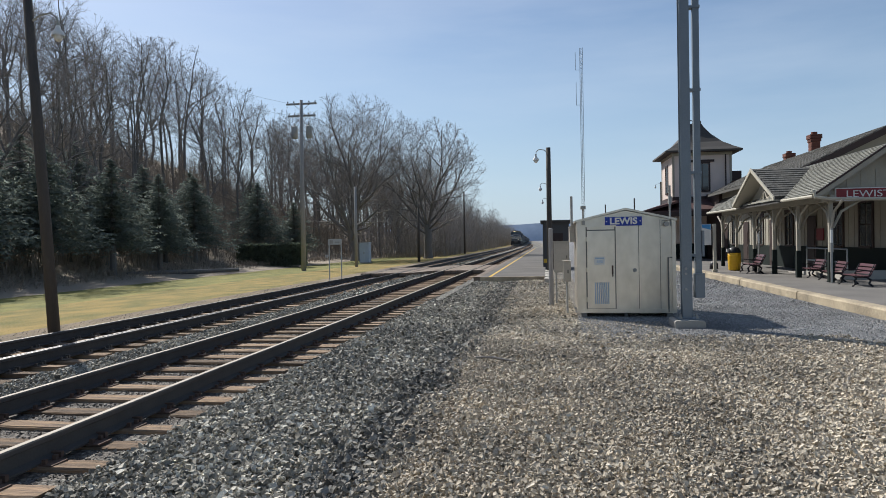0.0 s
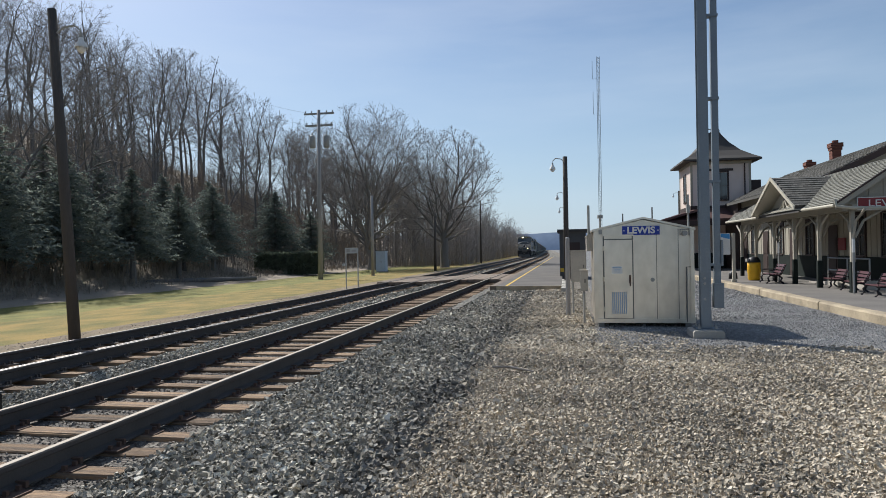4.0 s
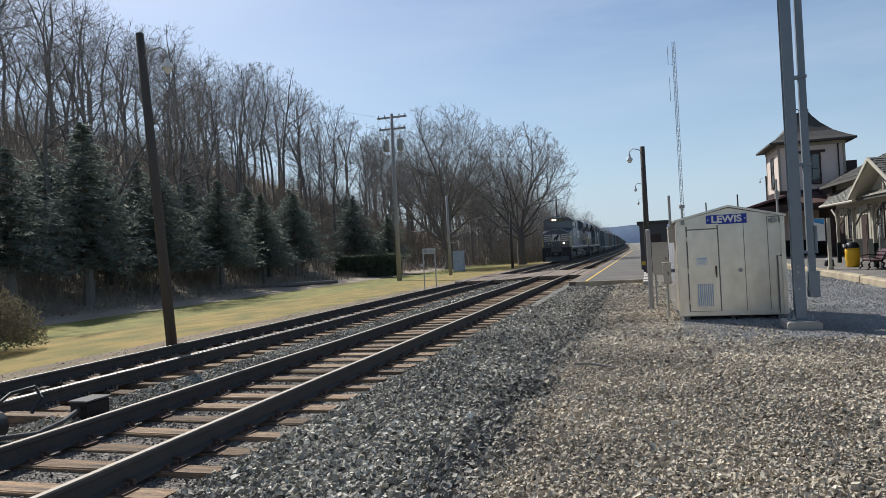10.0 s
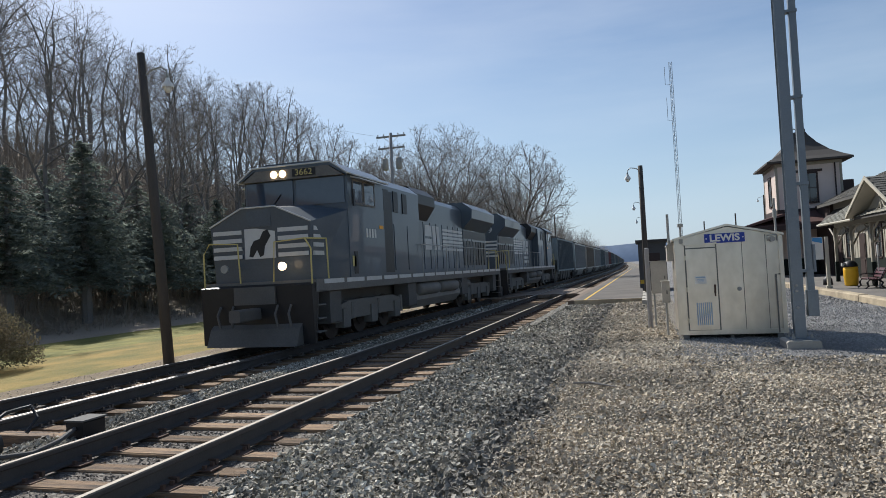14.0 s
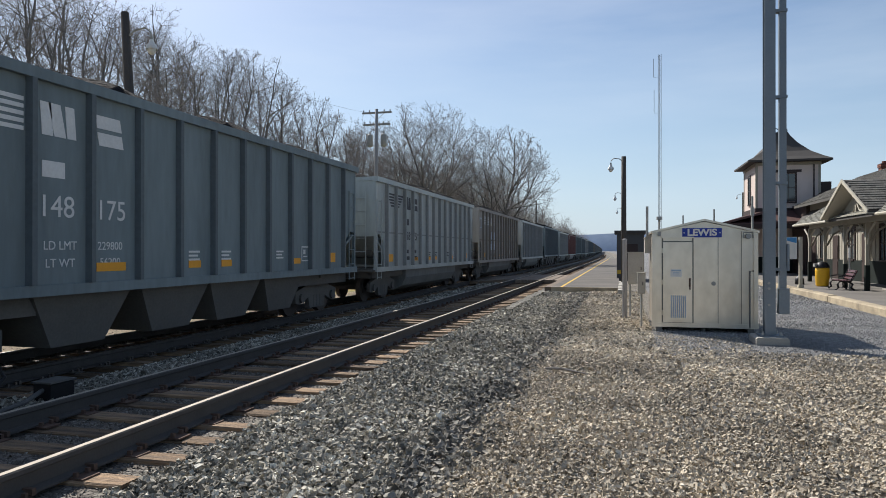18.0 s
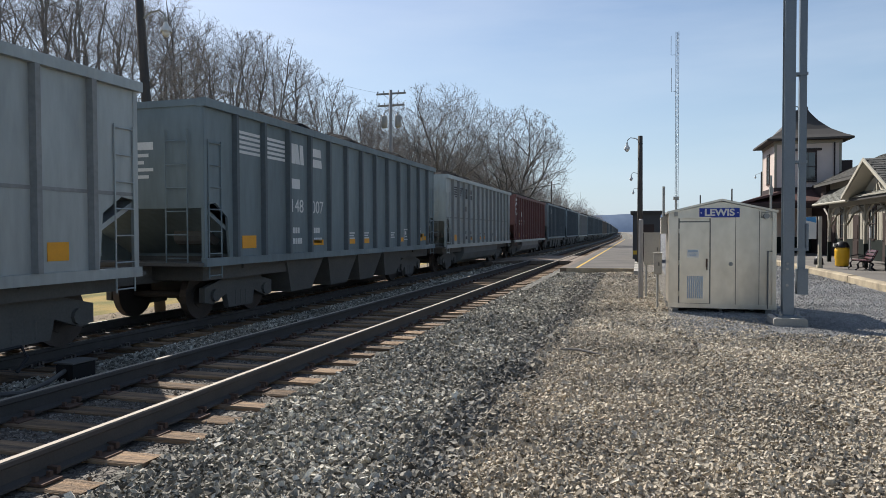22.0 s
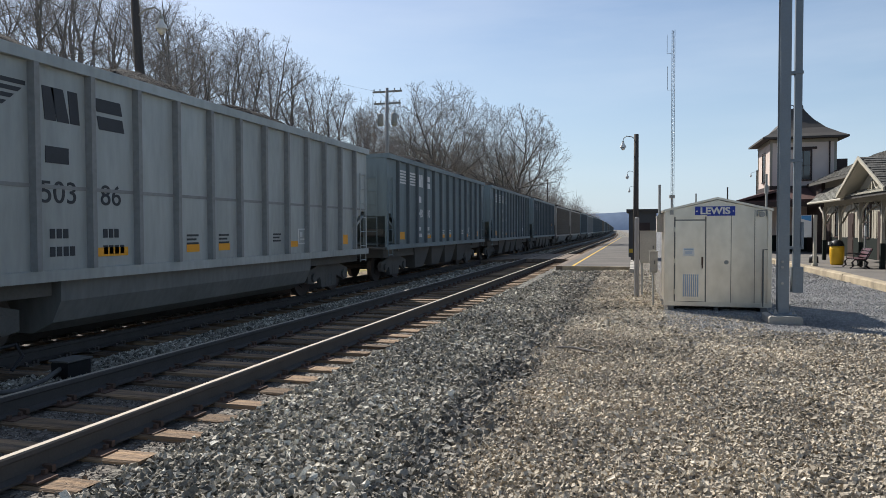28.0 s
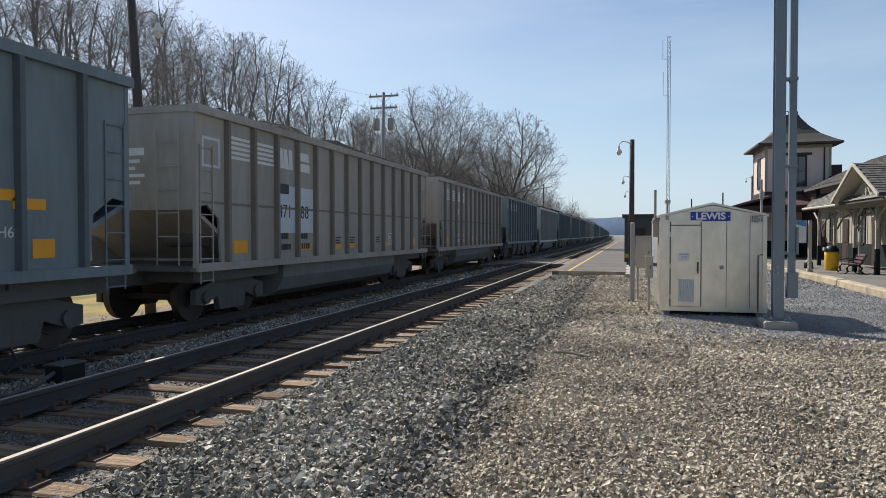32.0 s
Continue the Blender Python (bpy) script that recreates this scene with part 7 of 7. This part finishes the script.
    for sx in (-1, 1):
        # flat black sheet on the wall paints the shade of a recess
        part("recess_shade", Shape().box(sx * 1.41 - 0.012, 5.64, 1.7, sx * 1.41 + 0.012, 6.6, 4.2), M_BLACKIRON, ax, "flat black panel painting the shaded recess behind the cab")
        part("safety_plate", Shape().box(sx * 1.535 - 0.006, 5.2, 2.98, sx * 1.535 + 0.006, 5.5, 3.08), M_ORANGE, cb, "orange safety plate")
        part("data_plate", Shape().box(sx * 1.535 - 0.006, 3.2, 1.9, sx * 1.535 + 0.006, 3.42, 2.18), M_HANDRAIL, cb, "pale yellow plate")
    # long hood
    H = part("hood", Shape().prism([(-0.92, 1.62), (0.92, 1.62), (0.92, 4.36), (0.7, 4.58), (-0.7, 4.58), (-0.92, 4.36)], 9.3, L - 1.5), M_LOCO, t, "long black engine hood")
    for i in range(12):
        y = 9.5 + 0.83 * i
        part("hood_door", Shape().box(0.92, y, 1.75, 0.945, y + 0.72, 3.55), M_LOCO, H)
    part("exhaust_stack", Shape().box(-0.35, 11.4, 4.56, 0.35, 12.6, 4.78, 0.04), M_BLACKIRON, H)
    part("dynamic_brake_housing", Shape().prism([(-0.96, 3.6), (0.96, 3.6), (1.3, 4.1), (1.3, 4.45), (1.0, 4.72), (-1.0, 4.72), (-1.3, 4.45), (-1.3, 4.1)], 9.35, 11.6), M_BLACKIRON, H, "dark raised housing")
    part("radiator_housing", Shape().prism([(-0.93, 3.5), (0.93, 3.5), (1.42, 4.0), (1.45, 4.42), (1.0, 4.76), (-1.0, 4.76), (-1.45, 4.42), (-1.42, 4.0)], L - 6.3, L - 1.47), M_LOCO, H, "overhanging radiator housing")
    for sx in (-1, 1):
        for i in range(8):
            part("louvre_door", Shape().box(min(sx * 0.93, sx * 0.96), L - 6.2 + 0.58 * i, 1.85, max(sx * 0.93, sx * 0.96), L - 5.8 + 0.58 * i, 3.0), M_BLACKIRON, H, "dark louvred door")
        part("intake_screen", Shape().box(min(sx * 0.93, sx * 0.955), L - 6.2, 3.1, max(sx * 0.93, sx * 0.955), L - 1.7, 3.48), M_BLACKIRON, H, "dark intake screen")
        for y0, y1 in ((8.9, 11.2), (11.5, 13.8)):
            part("air_reservoir", Shape().tube([(sx * 1.32, y0, 1.06), (sx * 1.32, y0 + 0.1, 1.06), (sx * 1.32, y1 - 0.1, 1.06), (sx * 1.32, y1, 1.06)], [0.16, 0.23, 0.23, 0.16], 14), M_LOCO_GRIME, t, "horizontal air reservoir", True)
        part("roof_grab_rail", Shape().tube([(sx * 0.8, 9.4, 4.72), (sx * 0.8, L - 6.5, 4.72)], 0.015, 5), M_LOCO_GRIME, H)
    for i in range(3):
        part("roof_fan", Shape().tube([(0, 13.4 + 1.25 * i, 4.56), (0, 13.4 + 1.25 * i, 4.66)], 0.5, 16), M_BLACKIRON, H)
    part("horn", Shape().tube([(0.4, 6.3, 4.68), (0.4, 5.9, 4.76)], [0.05, 0.1], 8), M_STEEL, H)
    # sides' markings
    x = 0.949

    def on_hood(s, y0, z0, y1, z1, sl=0.0):
        return s.prism([(y0, z0), (y1, z0), (y1 + sl, z1), (y0 + sl, z1)], x - 0.002, x + 0.006, "x")

    st = Shape()
    yb = 13.6
    for r in range(6):
        on_hood(st, yb + 0.1 * r * 0.0, 2.5 + 0.16 * r, yb + 3.2, 2.6 + 0.16 * r, 0.06)
    part("hood_stripes", st, M_LOCO_WHITE, H, "white speed stripes")
    em = Shape()
    on_hood(em, yb - 1.25, 2.5, yb - 0.85, 3.45, -0.15)
    on_hood(em, yb - 0.7, 2.5, yb - 0.35, 3.45, -0.15)
    for r in range(2):
        on_hood(em, yb - 2.3, 2.5 + 0.52 * r, yb - 1.5, 2.93 + 0.52 * r)
    part("hood_emblem", em, M_LOCO_WHITE, H, "white block emblem")
    if second:
        on = Shape()
        on_hood(on, yb - 2.2, 2.2, yb - 0.5, 2.36)
        on_hood(on, yb - 2.2, 1.92, yb - 0.5, 2.08)
        part("owner_name", on, M_LOCO_WHITE, H, "white bars")
        lettering("road_number", "9839", 0.66, M_LOCO_WHITE, cb, pose(-1.536, 4.65, 3.18, 90, 0, -90), 0.004)
        lettering("road_number", "9839", 0.46, M_LOCO_WHITE, H, pose(-0.1, L - 1.465, 3.82, 90, 0, 180), 0.004, "", 1.25)
        s2 = Shape()
        for r in range(6):
            s2.prism([(yb, 2.5 + 0.16 * r), (yb + 3.2, 2.5 + 0.16 * r), (yb + 3.1, 2.6 + 0.16 * r), (yb - 0.1, 2.6 + 0.16 * r)], -x - 0.006, -x + 0.002, "x")
        part("hood_stripes", s2, M_LOCO_WHITE, H, "white speed stripes")
        e2 = Shape()
        for y0, sl in ((yb - 1.25, 0.15), (yb - 0.75, 0.15)):
            e2.prism([(y0, 2.5), (y0 + 0.38, 2.5), (y0 + 0.38 + sl, 3.45), (y0 + sl, 3.45)], -x - 0.006, -x + 0.002, "x")
        for r in range(2):
            e2.prism([(yb - 2.3, 2.5 + 0.52 * r), (yb - 1.5, 2.5 + 0.52 * r), (yb - 1.5, 2.93 + 0.52 * r), (yb - 2.3, 2.93 + 0.52 * r)], -x - 0.006, -x + 0.002, "x")
        part("hood_emblem", e2, M_LOCO_WHITE, H, "white block emblem")
        o2 = Shape()
        for z in (2.2, 1.92):
            o2.box(-x - 0.006, yb - 2.2, z, -x + 0.002, yb - 0.5, z + 0.16)
        part("owner_name", o2, M_LOCO_WHITE, H, "white bars")
        for i in range(12):
            y = 9.5 + 0.83 * i
            part("hood_door", Shape().box(-0.945, y, 1.75, -0.92, y + 0.72, 3.55), M_LOCO, H)
        ep = part("end_panel", Shape().box(-0.9, L - 1.5, 2.3, 0.9, L - 1.482, 3.22), M_LOCO_WHITE, H, "white end panel with dark stripes")
        for i in range(4):
            part("end_stripe", Shape().box(-0.88, L - 1.483, 2.4 + 0.21 * i, -0.02, L - 1.478, 2.5 + 0.21 * i), M_LOCO, ep, "dark stripe")
        part("end_emblem", Shape().prism([(0.8, 2.36), (0.66, 2.34), (0.58, 2.6), (0.36, 2.36), (0.24, 2.4), (0.34, 2.66), (0.1, 3.0), (0.2, 3.14), (0.44, 2.96), (0.68, 2.9), (0.82, 2.66)], L - 1.483, L - 1.476), M_LOCO, ep, "dark emblem shape")
    # platform ends, pilot, steps
    for e, s in ((0.0, 1), (L, -1)):
        part("pilot", Shape().add([(-1.5, e + s * 0.95, 0.12), (1.5, e + s * 0.95, 0.12), (1.5, e + s * 0.9, 1.5), (-1.5, e + s * 0.9, 1.5), (-1.4, e + s * 1.25, 0.12), (1.4, e + s * 1.25, 0.12), (1.5, e + s * 1.3, 1.6), (-1.5, e + s * 1.3, 1.6)],
                                  [(0, 1, 2, 3), (4, 7, 6, 5), (0, 4, 5, 1), (1, 5, 6, 2), (2, 6, 7, 3), (3, 7, 4, 0)]), M_BLACKIRON, t, "black pilot plate")
        part("pilot_hood", Shape().box(-0.55, e + s * 0.9 - 0.06, 1.08, 0.55, e + s * 0.9 + 0.02, 1.5), M_UNDER, t)
        for hx in (-0.95, -0.6, 0.6, 0.95):
            part("air_hose", Shape().tube([(hx, e + s * 0.88, 1.05), (hx, e + s * 0.74, 0.85), (hx + 0.06, e + s * 0.74, 0.55)], 0.03, 6), M_UNDER, t)
        part("plow", Shape().prism([(e + s * 0.62, 0.1), (e + s * 0.95, 0.1), (e + s * 0.95, 0.62), (e + s * 0.8, 0.5)], -1.2, 1.2, "x"), M_UNDER, t)
        part("coupler", Shape().box(-0.14, min(e, e + s * 0.9), 0.72, 0.14, max(e, e + s * 0.9), 1.0, 0.03), M_UNDER, t)
        for sx in (-1, 1):
            r = Shape().tube([(sx * 1.46, e + s * 1.0, 0.5), (sx * 1.46, e + s * 1.0, 2.35), (sx * 1.3, e + s * 1.02, 2.6)], 0.02, 6)
            r.tube([(sx * 1.5, e + s * 1.8, 1.6), (sx * 1.5, e + s * 1.75, 2.6)], 0.02, 6).tube([(sx * 0.45, e + s * 1.0, 1.6), (sx * 0.5, e + s * 1.0, 2.55), (sx * 1.3, e + s * 1.02, 2.6), (sx * 1.5, e + s * 1.75, 2.6)], 0.02, 6)
            part("end_handrail", r, M_HANDRAIL, t, "pale yellow handrail")
            for k in range(4):
                part("step", Shape().box(min(sx * 1.15, sx * 1.52), e + s * 1.35 - 0.2, 0.35 + 0.32 * k, max(sx * 1.15, sx * 1.52), e + s * 1.35 + 0.2, 0.38 + 0.32 * k), M_LOCO_GRIME, t)
    for sx in (-1, 1):
        if not second:
            part("ditch_light", Shape().tube([(sx * 0.78, 0.88, 1.96), (sx * 0.78, 0.82, 1.96)], 0.1, 12), M_MARKER if sx > 0 else M_GREYBOX, t, "lit ditch light" if sx > 0 else "unlit ditch light")
        hr = Shape().tube([(sx * 1.5, 9.0, 2.62), (sx * 1.5, L - 1.8, 2.62)], 0.018, 6)
        for i in range(9):
            y = 9.2 + 1.5 * i
            hr.tube([(sx * 1.5, y, 1.6), (sx * 1.5, y, 2.62)], 0.016, 5)
        part("side_handrail", hr, M_GREYBOX, t)
    for sx in (-1, 1):
        for y0, y1, z0 in ((1.9, 2.55, 0.5), (7.7, 8.5, 0.55), (14.5, 15.4, 0.6), (L - 2.6, L - 1.9, 0.5)):
            part("side_box", Shape().box(min(sx * 0.95, sx * 1.45), y0, z0, max(sx * 0.95, sx * 1.45), y1, 1.32, 0.03), M_UNDER, t)
    part("underframe", Shape().box(-0.8, 1.4, 0.55, 0.8, L - 1.4, 1.32), M_UNDER, t)
    part("fuel_tank", Shape().prism([(-1.1, 1.3), (1.1, 1.3), (1.38, 0.82), (1.38, 0.7), (1.15, 0.42), (-1.15, 0.42), (-1.38, 0.7), (-1.38, 0.82)], 8.6, 14.4), M_TANK, t, "fuel tank in a pale sunlit-looking grey")
    part("air_tank", Shape().tube([(1.25, 14.4, 1.05), (1.25, 16.0, 1.05)], 0.2, 12), M_LOCO_GRIME, t)
    for yc in (5.1, L - 5.1):
        fr = Shape()
        for x in (-1.25, 1.1):
            fr.prism([(yc - 2.5, 0.45), (yc - 2.5, 0.85), (yc - 1.6, 1.0), (yc + 1.6, 1.0), (yc + 2.5, 0.85), (yc + 2.5, 0.42), (yc + 1.2, 0.5), (yc - 1.2, 0.5)], x, x + 0.15, "x")
            for ax in (-1.9, 0, 1.9):
                fr.box(x - 0.05, yc + ax - 0.22, 0.3, x + 0.2, yc + ax + 0.22, 0.8)
                fr.tube([(x + 0.1, yc + ax + 0.45, 0.5), (x + 0.1, yc + ax + 0.45, 0.95)], 0.1, 8)
        # dark block added between the wheels to close the bright gap below
        fr.box(-0.66, yc - 2.5, 0.22, 0.66, yc + 2.5, 0.75)
        tr = part("truck", fr, M_LOCO_GRIME, t, "three-axle truck")
        for ax in (-1.9, 0, 1.9):
            wheelset(tr, yc + ax, 0.52)
    return t


# pale grey puts a sunlit look into the tank's colour
M_TANK = mat("sunlit_look_tank", (0.3, 0.29, 0.27), (0.19, 0.182, 0.17), 0.8, scale=1.2, fine=18, bump=0.1)


def on_line(s):
    """Pose on the far track at s along the line."""
    dx, k = bend(s)
    return pose(FAR_X + dx, s, FAR_Z, 0, 0, -math.degrees(math.atan(k)))


ROLLING = []  # thing, its place behind the leading coupler, turned round
lead = locomotive("locomotive", "black diesel locomotive with lit headlights leading the coal train", False)
ROLLING.append((lead, 0.0, False))
second = locomotive("locomotive", "black diesel locomotive running long hood first", True)
ROLLING.append((second, LOCO_LEN, True))

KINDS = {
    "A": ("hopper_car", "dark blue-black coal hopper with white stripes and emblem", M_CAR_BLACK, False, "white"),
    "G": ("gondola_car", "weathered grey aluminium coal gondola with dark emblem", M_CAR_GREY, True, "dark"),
    "B": ("gondola_car", "brown-grey coal gondola with pale number patch", M_CAR_BROWN, True, "white"),
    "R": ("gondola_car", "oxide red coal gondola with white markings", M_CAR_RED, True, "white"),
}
ORDER = "AGBGAGRAAGAAABBAGAAABGAAGABA" + "AGABAAGAABAGAAGBAAAGAABAGAAGAA"
NUMBERS = {4: ("148", "007"), 0: ("148", "175"), 1: ("518", "75"), 9: ("503", "86"), 10: ("148", "10"), 11: ("146", "794"), 12: ("148", "81"), 13: ("471", "88"), 2: ("470", "66")}
FAR_PROTO = {}
for i, k in enumerate(ORDER):
    nm, lb, m, tub, mark = KINDS[k]
    if i < 18:
        c = coal_car(nm, lb, m, tub, [w for w in NUMBERS.get(i, ()) if w], mark, i, True, patch=i in (2, 13))
    elif k in FAR_PROTO:
        c = copy_thing(FAR_PROTO[k], Matrix.Identity(4))
    else:
        c = FAR_PROTO[k] = coal_car(nm, lb, m, tub, (), mark, i, False)
    ROLLING.append((c, 2 * LOCO_LEN + 0.1 + i * CAR, False))


# ---- tracks and loose stone, piece by piece ----
track("near_track", NEAR_X, NEAR_Z, "near railway track on brown timber ties in ballast", 1.0, 130, 3)
track("far_track", FAR_X, FAR_Z, "far railway track on dark timber ties in ballast", 3.0, 130, 4)
scatter("ballast", M_BALLAST_STONE, "loose grey broken stone ballast", [(-3.55, -1.75, 2.2, 9, 36000, 0.0225, 2.4), (-3.5, -1.6, 9, 20, 32000, 0.026, 2.2), (-1.7, -0.9, 9, 20, 4500, 0.024), (-7.6, -6.3, 4, 22, 22000, 0.0225, 1.3), (-3.2, -1.5, 20, 30, 9000, 0.035), (-7.6, -6.3, 22, 60, 7000, 0.055), (-10.6, -10.0, 7, 24, 2500, 0.03)], 1)
scatter("dark_ballast", M_DARK_STONE, "dark stones along the foot of the ballast", [(-1.95, -1.15, 2.6, 9, 6500, 0.025, 2.0), (-2.0, -1.2, 9, 20, 5000, 0.03, 1.6), (-2.1, -1.3, 20, 29, 1500, 0.05)], 8)
scatter("track_ballast", M_BED_STONE, "brown-stained ballast packed between the ties", [(-5.55, -4.25, 2.5, 22, 17000, 0.02, 0.5), (-6.3, -5.75, 3, 22, 7000, 0.02, 0.5), (-4.05, -3.5, 2.5, 22, 6500, 0.02, 0.45), (-9.6, -8.3, 6, 24, 7000, 0.022, 0.4), (-12.4, -10.4, 8, 34, 5000, 0.02, 0.4)], 5, 3)
scatter("gravel", M_GRAVEL_STONE, "loose tan and grey gravel", [(-1.4, 3.6, 3.5, 7.5, 62000, 0.0165, 3.0), (-1.9, -1.4, 3, 7.5, 3600, 0.016), (-1.4, 5.6, 7.5, 10.4, 33000, 0.0185, 2.6), (-1.4, 0.6, 10.4, 12.4, 8500, 0.0185, 2.0), (0.6, 5.6, 10.4, 11.6, 5200, 0.021, 1.8), (0.6, 5.0, 11.6, 12.4, 1500, 0.021, 1.5), (-2.1, -1.4, 7.5, 13.2, 3000, 0.02), (3.2, 5.5, 4.5, 8, 13000, 0.0145), (-2.2, 0.6, 12.4, 24, 14500, 0.026), (-2.6, 0.6, 22, 29.5, 5000, 0.036), (0.6, 2.2, 12.4, 14.4, 900, 0.02)], 2, 4)
scatter("fine_gravel", M_FINE_STONE, "fine blue-grey gravel beside the platform", [(0.3, 6.55, 10.2, 13, 17000, 0.0155, 0.9), (0.6, 6.55, 13, 17.5, 26000, 0.0165, 0.9), (2.7, 6.55, 17, 24, 13000, 0.022, 0.8), (2.7, 6.55, 24, 36, 8000, 0.034, 0.7)], 3, 3)


def motions():
    for ob, back, turned in ROLLING:
        rows = []
        for t in range(0, 33, 4):
            m = on_line(HEAD + back - SPEED * t)
            rows.append((float(t), m @ pose(0, LOCO_LEN, 0, 0, 0, 180) if turned else m))
        walk(ob, rows)


motions()
